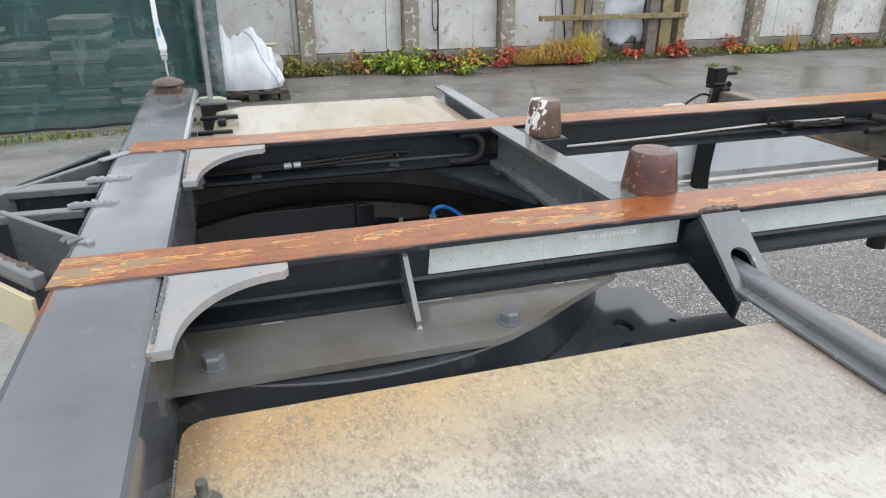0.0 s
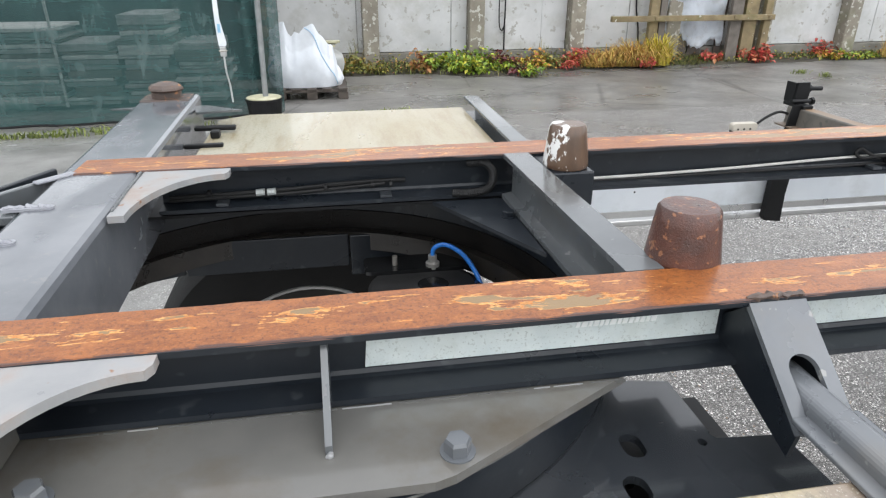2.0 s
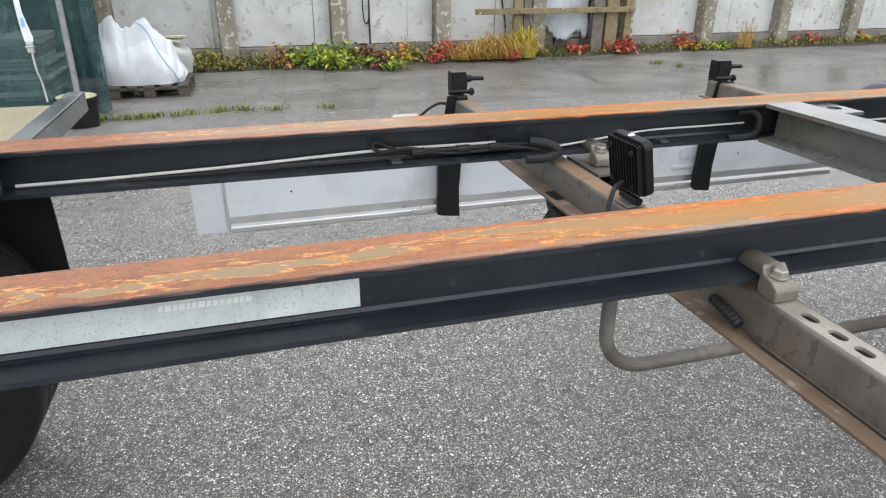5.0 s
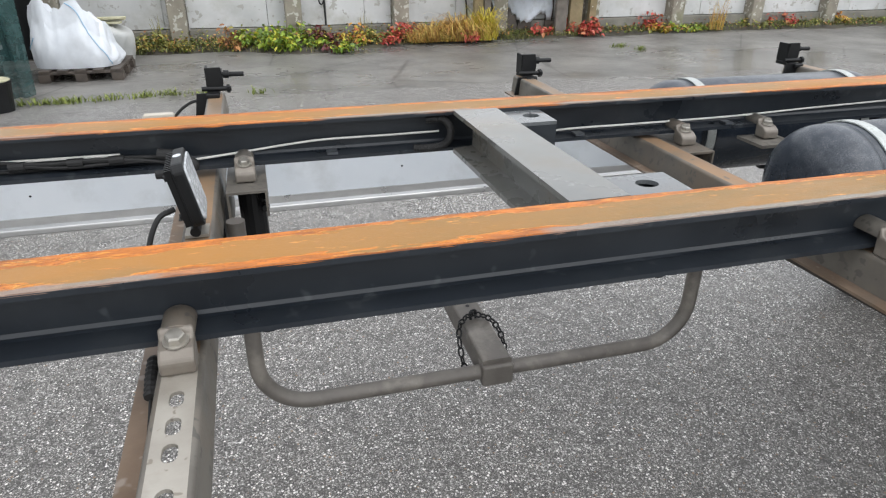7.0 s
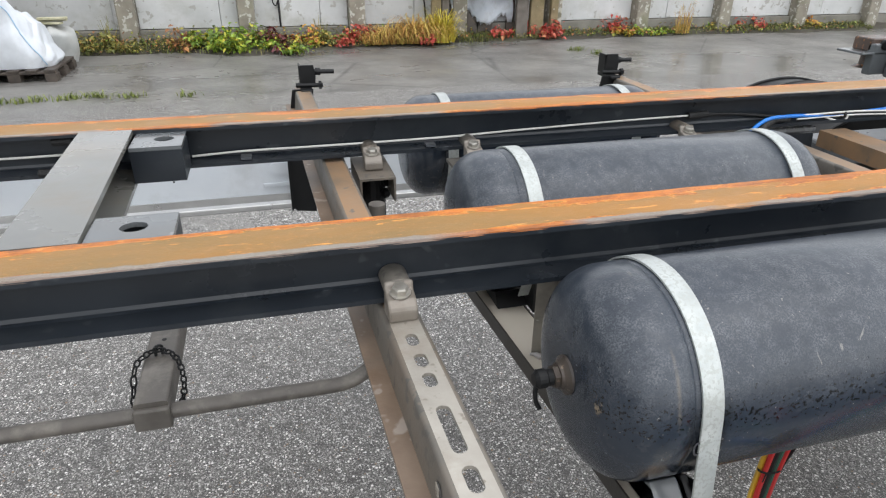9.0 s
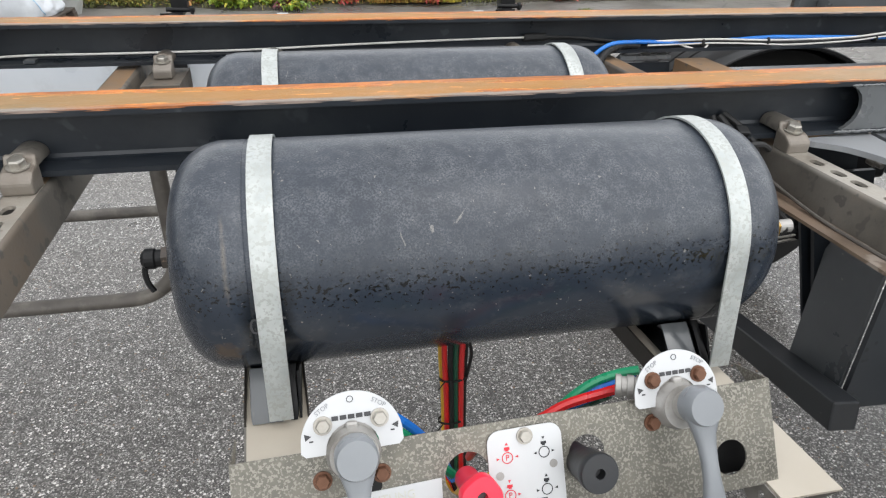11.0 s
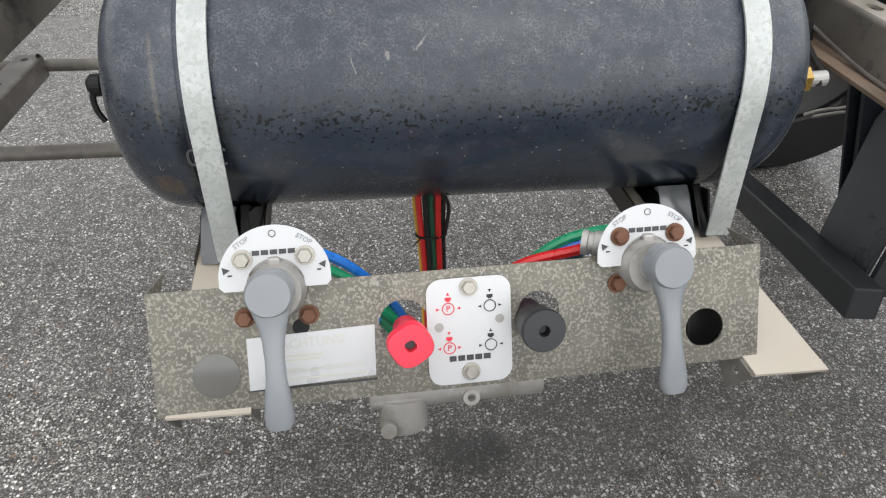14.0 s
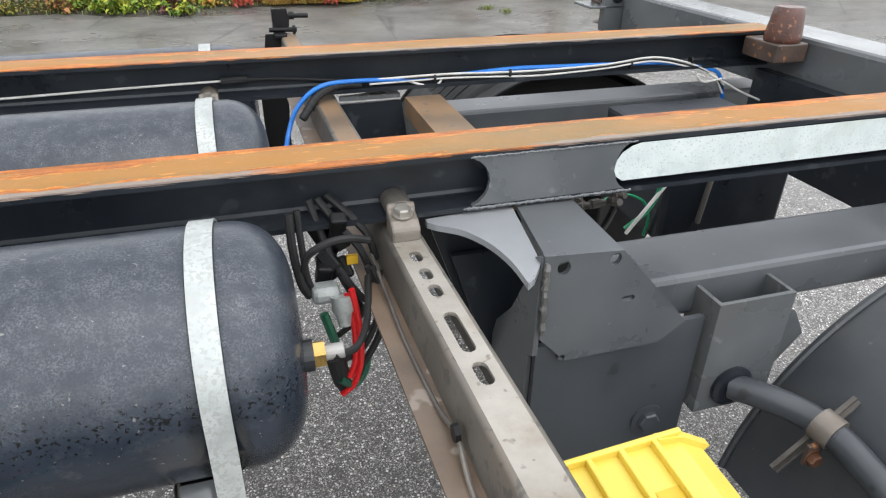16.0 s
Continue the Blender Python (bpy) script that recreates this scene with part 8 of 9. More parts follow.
def marker_lamp():
    m = thing("marker_lamp", (1.70, 2.44, 1.06), "small pale oval marker lamp with a thin black cable", "marker lamp")
    part("housing", prism(rounded(1.765, 1.865, 0.940, 0.972, 0.012), 2.43, 2.46, "y", bevel=0.003), M_CREAM, m)
    part("base", box(1.78, 1.85, 2.46, 2.475, 0.93, 0.965), M_BLACK, m)
    part("cable", hose([(1.865, 2.45, 0.958), (1.90, 2.44, 0.99), (1.94, 2.43, 1.01), (1.985, 2.43, 1.0)], 0.005, 8), M_RUBBER, m)
    for k in range(3):
        part("hole_mark", lathe([(0.004, 0), (0.004, 0.001)], (1.785 + 0.025 * k, 2.43, 0.950), (0, -1, 0), 10), M_BLACK, m)
    part("holder", box(1.80, 1.83, 2.475, 2.485, 0.75, 0.96), M_BLACK, m)


marker_lamp()


# ---- yard behind the trailer ----
def leafy(name, stops, rough=0.45):
    """Leaves: colour differs from leaf to leaf."""
    m, nt, lk, p = nodes_of(name)
    geo = nt.new("ShaderNodeNewGeometry")
    col = ramp(nt, lk, geo.outputs["Random Per Island"], stops)
    n = noise_of(nt, lk, 60, 3)
    col = mix(nt, lk, ramp(nt, lk, n, [(0.35, grey(0.55)), (0.65, grey(1))]), (0.02, 0.015, 0.005), col)
    lk.new(col, p.inputs["Base Color"])
    p.inputs["Roughness"].default_value = rough
    return m


L_GREEN = leafy("fresh_green_leaves", [(0, (0.10, 0.17, 0.02)), (0.4, (0.20, 0.33, 0.03)), (0.75, (0.36, 0.46, 0.04)), (1, (0.60, 0.52, 0.05))])
L_DULL = leafy("yellow_green_leaves", [(0, (0.08, 0.10, 0.02)), (0.4, (0.18, 0.19, 0.04)), (0.75, (0.32, 0.29, 0.05)), (1, (0.50, 0.33, 0.07))])
L_ORANGE = leafy("orange_autumn_leaves", [(0, (0.22, 0.09, 0.03)), (0.5, (0.42, 0.17, 0.06)), (0.85, (0.55, 0.28, 0.07)), (1, (0.30, 0.30, 0.05))])
L_YELLOW = leafy("yellow_orange_leaves", [(0, (0.45, 0.12, 0.05)), (0.4, (0.62, 0.33, 0.05)), (0.8, (0.55, 0.46, 0.05)), (1, (0.25, 0.27, 0.04))])
L_RED = leafy("red_autumn_leaves", [(0, (0.34, 0.03, 0.03)), (0.5, (0.60, 0.08, 0.06)), (0.8, (0.66, 0.14, 0.10)), (1, (0.50, 0.22, 0.08))])
L_WINE = leafy("dark_red_leaves", [(0, (0.05, 0.010, 0.015)), (0.6, (0.13, 0.020, 0.025)), (0.9, (0.22, 0.04, 0.03)), (1, (0.28, 0.10, 0.04))])
L_STRAW = leafy("yellow_straw_grass", [(0, (0.30, 0.15, 0.04)), (0.3, (0.52, 0.26, 0.06)), (0.6, (0.60, 0.38, 0.08)), (0.85, (0.68, 0.50, 0.12)), (1, (0.30, 0.26, 0.05))], 0.6)
L_GOLD = leafy("golden_grass", [(0, (0.42, 0.32, 0.03)), (0.6, (0.64, 0.50, 0.04)), (1, (0.40, 0.42, 0.05))], 0.6)
L_MOSS = leafy("moss_and_grass", [(0, (0.05, 0.055, 0.02)), (0.5, (0.12, 0.14, 0.03)), (0.85, (0.22, 0.27, 0.05)), (1, (0.28, 0.20, 0.08))], 0.7)
L_TUFT = leafy("short_yard_grass", [(0, (0.07, 0.09, 0.02)), (0.5, (0.16, 0.21, 0.04)), (1, (0.28, 0.32, 0.06))], 0.7)
M_STEM = painted("brown_plant_stem", (0.06, 0.045, 0.02), (0.12, 0.09, 0.04), 20, (0.6, 0.8))
M_BAG = painted("white_woven_bag", (0.58, 0.61, 0.65), (0.68, 0.71, 0.74), 5, (0.45, 0.6), bumps=0.25, dirt=(0.52, 0.54, 0.56), dirt_scale=3)
M_BAG2 = painted("grey_woven_bag", (0.36, 0.37, 0.36), (0.48, 0.48, 0.46), 5, (0.5, 0.7), bumps=0.3, dirt=(0.28, 0.28, 0.25), dirt_scale=5)
M_SEAM = painted("blue_sewn_tape", (0.22, 0.42, 0.60), (0.34, 0.54, 0.70), 20, (0.6, 0.8))
M_WETWOOD = painted("wet_dark_pallet_wood", (0.040, 0.032, 0.026), (0.085, 0.068, 0.054), 9, (0.4, 0.7), bumps=0.4)
M_MOSSWOOD = painted("mossy_weathered_wood", (0.15, 0.115, 0.060), (0.26, 0.205, 0.115), 6, (0.7, 0.9), bumps=0.4, spots=(0.55, 0.54, 0.48), spot_scale=16, spot_at=0.68, dirt=(0.12, 0.12, 0.04), dirt_scale=4)
M_GREYWOOD = painted("grey_weathered_wood", (0.09, 0.078, 0.065), (0.17, 0.15, 0.13), 7, (0.7, 0.9), bumps=0.4)
M_FILM = painted("white_plastic_sheet", (0.62, 0.66, 0.72), (0.75, 0.78, 0.82), 3, (0.25, 0.45), bumps=0.2, dirt=(0.45, 0.46, 0.46), dirt_scale=5)
M_MOSSCREAM = painted("mossy_cream_concrete", (0.38, 0.36, 0.24), (0.52, 0.50, 0.36), 12, (0.75, 0.9), bumps=0.4, dirt=(0.28, 0.27, 0.14), dirt_scale=9)
M_POLE = painted("dull_galvanised_pole", (0.20, 0.21, 0.21), (0.33, 0.34, 0.34), 9, (0.4, 0.6), 0.5, bumps=0.1)
M_SLAB = painted("pale_stacked_slab", (0.48, 0.48, 0.46), (0.66, 0.66, 0.63), 5, (0.7, 0.9), bumps=0.2)
M_SLAB2 = painted("grey_stacked_slab", (0.24, 0.24, 0.235), (0.38, 0.38, 0.37), 5, (0.7, 0.9), bumps=0.2)
M_SOIL = painted("dark_wet_soil", (0.030, 0.026, 0.020), (0.065, 0.055, 0.040), 9, (0.7, 0.9), bumps=0.6, dirt=(0.055, 0.060, 0.022), dirt_scale=3)


def leaf_plant(name, x, y, w, d, h, n, size, material, label, seed, z0=0.0, category="plant", group="plants along the wall"):
    """A low bushy plant: thin stems from the ground with many small folded leaves."""
    rnd = random.Random(seed)
    t = thing(name, (x, y, z0), label, category, group)
    stems, leaves = bmesh.new(), bmesh.new()
    k = max(4, n // 14)
    for i in range(k):
        a = rnd.uniform(0, 2 * math.pi)
        r = math.sqrt(rnd.random())
        bx, by = x + 0.45 * r * w * math.cos(a), y + 0.45 * r * d * math.sin(a)
        tx, ty = x + 0.62 * r * w * math.cos(a) + rnd.uniform(-0.05, 0.05), y + 0.62 * r * d * math.sin(a)
        tz = h * (1 - 0.55 * r * r) * rnd.uniform(0.45, 1.0)
        base, tip = Vector((bx, by, z0 - 0.01)), Vector((tx, ty, z0 + tz))
        midp = base.lerp(tip, 0.5) + Vector((rnd.uniform(-0.03, 0.03), rnd.uniform(-0.03, 0.03), 0.02))
        hose([base, midp, tip], 0.0028, 4, 2, stems)
        for j in range(n // k):
            q = rnd.uniform(0.25, 1.05)
            c = base.lerp(tip, min(q, 1)) + Vector((rnd.gauss(0, 0.04), rnd.gauss(0, 0.04), rnd.gauss(0, 0.025)))
            c.z = max(c.z, z0 + 0.012)
            s = size * rnd.uniform(0.55, 1.3)
            m = Matrix.Translation(c) @ Matrix.Rotation(rnd.uniform(0, 6.3), 4, "Z") @ Matrix.Rotation(rnd.gauss(-0.35, 0.45), 4, "X") @ Matrix.Rotation(rnd.gauss(0, 0.4), 4, "Y")
            f = s * 0.16
            ps = [(0, 0, 0), (s * 0.36, s * 0.32, f), (s * 0.30, s * 0.72, f * 0.8), (0, s * 1.15, -f * 0.6), (-s * 0.30, s * 0.72, f * 0.8), (-s * 0.36, s * 0.32, f), (0, s * 0.5, 0)]
            v = [leaves.verts.new(m @ Vector(p)) for p in ps]
            for tri in ((0, 1, 6), (1, 2, 6), (2, 3, 6), (3, 4, 6), (4, 5, 6), (5, 0, 6)):
                leaves.faces.new([v[b] for b in tri])
    tagged(part("stems", stems, M_STEM, t), kind="stuff")
    tagged(part("foliage", leaves, material, t), kind="stuff")
    return t


def blades(own, x, y, z, h, rnd, w=0.004, lean=0.6):
    a = rnd.uniform(0, 2 * math.pi)
    d = Vector((math.cos(a), math.sin(a), 0))
    side = Vector((-d.y, d.x, 0)) * w
    p0 = Vector((x, y, z))
    q = rnd.uniform(0.2, 1.0) * lean
    pts = [p0, p0 + d * h * q * 0.25 + Vector((0, 0, h * 0.55)), p0 + d * h * q * 0.7 + Vector((0, 0, h * 0.88)), p0 + d * h * q * 1.2 + Vector((0, 0, h * (0.95 - 0.35 * q)))]
    vs = [(own.verts.new(p - side * s), own.verts.new(p + side * s)) for p, s in zip(pts[:3], (1, 0.9, 0.6))]
    tip = own.verts.new(pts[3])
    for b, c in zip(vs, vs[1:]):
        own.faces.new((b[0], b[1], c[1], c[0]))
    own.faces.new((vs[2][0], vs[2][1], tip))


def grass_tuft(name, x, y, w, d, h, n, material, label, seed, blade=0.004, lean=0.8, z0=-0.11, category="grass"):
    rnd = random.Random(seed)
    own = bmesh.new()
    for i in range(n):
        a, r = rnd.uniform(0, 6.3), math.sqrt(rnd.random())
        blades(own, x + 0.5 * w * r * math.cos(a), y + 0.5 * d * r * math.sin(a), z0 - 0.005, h * rnd.uniform(0.3, 1.05) * (1 - 0.5 * r * r), rnd, blade, lean)
    ob = part(name, own, material)
    return tagged(ob, label, category, "grass tufts in the yard", "stuff")


def moss_bank():
    """The uneven strip of soil and moss at the foot of the wall."""
    own = bmesh.new()
    rnd = random.Random(11)
    nx, ny = 150, 8
    rows = []
    for i in range(nx + 1):
        x = -3.0 + 20.0 * i / nx
        edge = 10.74 - 0.38 * math.exp(-((x - 2.85) / 0.7) ** 2) + 0.06 * math.sin(x * 1.3) + 0.05 * math.sin(x * 4.1 + 1) + 0.32 * min(1, max(0, (x - 3.5) / 4.5)) + rnd.uniform(-0.04, 0.04)
        row = []
        for j in range(ny + 1):
            f = j / ny
            y = edge + (11.46 - edge) * f
            z = -0.147 + 0.10 * f ** 0.8 + (rnd.uniform(-0.014, 0.014) if 0 < j < ny else -0.004)
            row.append(own.verts.new((x, y, z)))
        rows.append(row)
    for a, b in zip(rows, rows[1:]):
        for j in range(ny):
            own.faces.new((a[j], b[j], b[j + 1], a[j + 1]))
    tagged(smooth(part("soil_bank", own, M_SOIL), 80), "strip of dark mossy soil along the wall's foot", "soil", kind="structure")
    own = bmesh.new()
    for i in range(11000):
        x = rnd.uniform(-2.5, 15)
        lo = 10.76 - 0.36 * math.exp(-((x - 2.85) / 0.7) ** 2) + 0.32 * min(1, max(0, (x - 3.5) / 4.5))
        y = lo + (11.4 - lo) * rnd.random() ** 0.8
        if math.sin(x * 2.1) + math.sin(x * 0.9 + 1) < rnd.uniform(-2.6, 1.4):
            continue
        f = (y - lo) / (11.46 - lo)
        blades(own, x, y, -0.15 + 0.09 * f, rnd.uniform(0.03, 0.10), rnd, 0.006, 1.2)
    tagged(part("moss_and_grass", own, L_MOSS), "short moss and grass growing at the wall's foot", "grass", kind="stuff")


moss_bank()
for row in (
    ("green_weed", 0.62, 10.75, 0.42, 0.5, 0.30, 170, 0.055, L_DULL, "yellow-green weeds growing at the foot of the wall"),
    ("green_weed", 0.98, 10.65, 0.40, 0.5, 0.18, 110, 0.050, L_DULL, "yellow-green weeds growing at the foot of the wall"),
    ("green_weed", 0.20, 10.9, 0.40, 0.4, 0.26, 90, 0.05, L_DULL, "yellow-green weeds growing at the foot of the wall"),
    ("orange_shrub", 1.74, 10.75, 0.34, 0.45, 0.30, 150, 0.060, L_ORANGE, "small shrub with orange-brown autumn leaves by the wall"),
    ("green_shrub", 2.06, 10.80, 0.36, 0.45, 0.30, 170, 0.065, L_GREEN, "fresh green leafy plant at the foot of the wall"),
    ("green_shrub", 2.42, 10.60, 0.48, 0.6, 0.36, 260, 0.070, L_GREEN, "bright green leafy bush beside a concrete post"),
    ("green_shrub", 2.62, 10.30, 0.28, 0.4, 0.20, 110, 0.065, L_GREEN, "bright yellow-green plant at the edge of the yard"),
    ("green_weed", 2.92, 10.95, 0.26, 0.3, 0.42, 110, 0.06, L_GREEN, "tall yellow-green weed beside a concrete post"),
    ("dark_red_shrub", 3.12, 10.85, 0.44, 0.5, 0.32, 230, 0.060, L_WINE, "small shrub with dark red leaves by the wall"),
    ("green_shrub", 3.02, 10.35, 0.22, 0.3, 0.20, 70, 0.065, L_GREEN, "bright yellow-green plant at the edge of the yard"),
    ("green_shrub", 3.38, 10.05, 0.26, 0.3, 0.16, 70, 0.065, L_GREEN, "bright yellow-green plant at the edge of the yard"),
    ("dark_red_shrub", 3.22, 10.2, 0.30, 0.3, 0.12, 90, 0.055, L_WINE, "low dark red plant at the edge of the yard"),
    ("yellow_shrub", 3.72, 10.85, 0.46, 0.5, 0.26, 180, 0.060, L_YELLOW, "small shrub with yellow and orange autumn leaves"),
    ("green_weed", 4.02, 10.8, 0.36, 0.4, 0.24, 110, 0.055, L_DULL, "yellow-green weeds growing at the foot of the wall"),
    ("red_shrub", 4.48, 10.95, 0.42, 0.4, 0.30, 170, 0.060, L_RED, "small shrub with bright red autumn leaves by the wall"),
    ("red_shrub", 4.22, 10.6, 0.30, 0.3, 0.14, 90, 0.055, L_RED, "low plant with red autumn leaves by the wall"),
    ("red_shrub", 5.62, 10.5, 0.22, 0.25, 0.24, 60, 0.060, L_RED, "red autumn leaves among the yellow grass"),
    ("red_shrub", 7.02, 10.95, 0.36, 0.3, 0.20, 100, 0.060, L_RED, "low plant with red leaves below the plastic sheet"),
    ("red_shrub", 7.62, 11.02, 0.34, 0.3, 0.34, 110, 0.060, L_RED, "shrub with bright red leaves before the timber rack"),
    ("red_shrub", 7.90, 10.85, 0.26, 0.3, 0.28, 110, 0.065, L_RED, "shrub with bright red leaves before the timber rack"),
    ("red_shrub", 9.25, 11.2, 0.40, 0.3, 0.32, 110, 0.060, L_RED, "small shrub with red autumn leaves beside a post"),
    ("yellow_shrub", 9.35, 10.95, 0.45, 0.3, 0.12, 90, 0.055, L_YELLOW, "low yellow and orange plant by the wall"),
    ("green_weed", 9.9, 11.0, 0.8, 0.35, 0.12, 150, 0.055, L_GREEN, "low green weeds growing at the foot of the wall"),
    ("yellow_shrub", 10.9, 11.2, 0.4, 0.3, 0.14, 80, 0.05, L_YELLOW, "low yellow and orange plant by the wall"),
    ("green_weed", 11.6, 11.15, 0.7, 0.3, 0.14, 120, 0.055, L_DULL, "yellow-green weeds growing at the foot of the wall"),
    ("red_shrub", 12.3, 11.2, 0.6, 0.3, 0.26, 130, 0.060, L_RED, "small shrub with bright red autumn leaves by the wall"),
    ("yellow_shrub", 13.6, 11.2, 0.6, 0.3, 0.18, 110, 0.06, L_YELLOW, "low yellow and orange plant by the wall"),
):
    leaf_plant(*row[:2], 10.98 + 0.9 * (row[2] - 10.75), row[3] * 1.1, row[4], row[5] * 1.15, int(row[6] * 1.3), row[7] * 1.15, *row[8:], seed=int(row[1] * 100), z0=-0.11)
for sx, sw, sh, sn, seed in ((4.72, 0.42, 0.26, 260, 1), (4.95, 0.50, 0.40, 330, 2), (5.22, 0.42, 0.36, 260, 7), (5.42, 0.50, 0.54, 380, 8), (5.62, 0.34, 0.46, 220, 9)):
    grass_tuft("straw_grass", sx, 10.95, sw, 0.40, sh, sn, L_STRAW, "drooping tuft of yellow straw-coloured grass by the wall", seed, 0.007, 1.9)
grass_tuft("golden_grass", 5.86, 10.95, 0.46, 0.4, 0.62, 420, L_GOLD, "tall golden grass beside the timber rack", 3, 0.009, 0.9)
grass_tuft("tall_dry_weed", 10.55, 11.1, 0.30, 0.2, 0.75, 90, L_STRAW, "tall thin dry yellow weed by the wall", 4, 0.004, 0.5)
grass_tuft("tall_dry_weed", 3.85, 11.2, 0.30, 0.2, 0.50, 40, L_DULL, "tall thin weed by the wall", 5, 0.004, 0.4)
grass_tuft("tall_dry_weed", 0.70, 11.2, 0.22, 0.2, 0.60, 40, L_DULL, "tall thin weed by the wall", 6, 0.004, 0.5)


def boundary_grass():
    rnd = random.Random(21)
    own = bmesh.new()
    clumps = [(-0.1, 7.22, 0.35), (0.15, 7.22, 0.30), (0.55, 7.28, 0.2), (1.10, 7.40, 0.30), (1.5, 7.27, 0.15), (-0.75, 7.15, 0.12), (-1.9, 6.9, 0.7), (-2.8, 6.75, 0.9), (-3.6, 6.7, 0.8), (-1.2, 7.05, 0.25), (0.85, 7.32, 0.15), (8.0, 9.0, 0.12), (7.8, 9.35, 0.16), (2.1, 7.2, 0.12)]
    for cx, cy, w in clumps:
        for i in range(int(300 * w)):
            x, y = cx + rnd.gauss(0, 0.45 * w), cy + 0.50 + rnd.gauss(0, 0.05)
            blades(own, x, y, -0.010 - 0.0433 * (y - 5.0) - 0.004 if y < 8 else -0.152, rnd.uniform(0.03, 0.085), rnd, 0.006, 1.4)
    tagged(part("grass_tufts", own, L_TUFT), "short green grass tufts along the asphalt edge", "grass", kind="stuff")


def leaf_litter():
    """Small weeds and fallen leaves that fill the gaps between the plants."""
    rnd = random.Random(55)
    for mat, n, label in ((L_DULL, 1500, "low yellow-green weeds and leaves along the wall's foot"), (L_ORANGE, 700, "fallen orange leaves along the wall's foot"), (L_GREEN, 500, "small green weeds along the wall's foot")):
        own = bmesh.new()
        for i in range(n):
            x = rnd.uniform(-0.6, 6.4) if rnd.random() < 0.75 else rnd.uniform(6.4, 14.5)
            y = rnd.uniform(10.72 if x < 6 else 10.95, 11.40)
            z = -0.13 + 0.09 * (y - 10.7) / 0.76 + rnd.random() ** 2 * (0.20 if x < 6.4 else 0.10)
            k = rnd.uniform(0.03, 0.06)
            m = Matrix.Translation((x, y, z)) @ Matrix.Rotation(rnd.uniform(0, 6.3), 4, "Z") @ Matrix.Rotation(rnd.gauss(0.2, 0.5), 4, "X")
            vs = [own.verts.new(m @ Vector(q)) for q in ((0, 0, 0), (k * 0.4, k * 0.5, k * 0.12), (0, k * 1.1, 0), (-k * 0.4, k * 0.5, k * 0.12))]
            own.faces.new((vs[0], vs[1], vs[2]))
            own.faces.new((vs[0], vs[2], vs[3]))
        tagged(part("leaf_litter", own, mat), label, "leaves", kind="stuff")


boundary_grass()
leaf_litter()


# ---- green fence ----
def fence_line(x):
    return 7.82 + 0.045 * (x + 3.28) if x < -1.56 else 7.90 + 0.10 * (x + 1.56)


def shade_fence():
    t = thing("shade_cloth_fence", (-3, 7.3, 0), "dark green translucent shade cloth hanging as a fence", "fence")
    own = bmesh.new()
    rnd = random.Random(8)
    nx, nz = 220, 26
    rows = []
    for i in range(nx + 1):
        x = -7.5 + 7.25 * i / nx
        gather = max(0.0, (x + 0.95) / 0.7)
        row = []
        for j in range(nz + 1):
            z = -0.125 + 3.0 * j / nz
            fold = 0.035 * math.sin(x * 3.1 + 0.4 * z) + 0.018 * math.sin(x * 7.7 + 1.3 * z) + 0.010 * math.sin(x * 17 - 0.8 * z)
            deep = min(gather, 1) * (0.075 * math.sin(x * 46 + 0.9 * z) + 0.045 * math.sin(x * 27 + 2.0))
            y = fence_line(x) + fold * (0.35 + 0.25 * z) + deep + 0.10 * min(gather, 1)
            sag = 0.015 * math.sin(x * 4.0) if j == 0 else 0
            row.append(own.verts.new((x + 0.06 * min(gather, 1) * (z - 1.2) * 0.4, y, z + max(sag, 0))))
        rows.append(row)
    for a, b in zip(rows, rows[1:]):
        for j in range(nz):
            own.faces.new((a[j], b[j], b[j + 1], a[j + 1]))
    smooth(part("cloth", own, M_CLOTH, t), 80)
    hem = [(-7.5 + 7.0 * i / 60, fence_line(-7.5 + 7.0 * i / 60) - 0.012, -0.118 + 0.006 * math.sin(i)) for i in range(61)]
    part("hem", hose(hem, 0.012, 6, 2), M_BLACK, t, "dark cord hem along the ground")
    band = painted("white_webbing", (0.62, 0.65, 0.68), (0.74, 0.76, 0.78), 12, (0.5, 0.7), bumps=0.2)
    x0, y0 = -0.866, 7.90
    s = part("strap", prism([(x0 - 0.022, 1.9), (x0 + 0.014, 1.9), (x0 + 0.012, 0.951), (x0 + 0.055, 0.708), (x0 + 0.048, 0.667), (x0 - 0.028, 0.667), (x0 - 0.036, 0.771), (x0 - 0.040, 0.951)], y0, y0 + 0.006, "y"), band, t, "white ratchet strap")
    part("blue_mark", box(x0 - 0.020, x0 + 0.010, y0 - 0.003, y0, 0.81, 0.90), M_SEAM, s)
    buckle = part("buckle", box(x0 - 0.022, x0 + 0.046, y0 - 0.02, y0 + 0.012, 0.56, 0.664, 0.008), M_ALU, t, "metal ratchet buckle")
    part("roller", rod((x0 - 0.03, y0 - 0.022, 0.62), (x0 + 0.055, y0 - 0.022, 0.62), 0.010), M_ZINC, buckle)
    part("tail_strap", hose([(x0 + 0.012, y0, 0.57), (x0 + 0.016, y0 - 0.01, 0.40), (x0 + 0.035, y0, 0.25), (x0 + 0.045, y0 - 0.01, 0.06)], 0.011, 6), M_ALU, t)


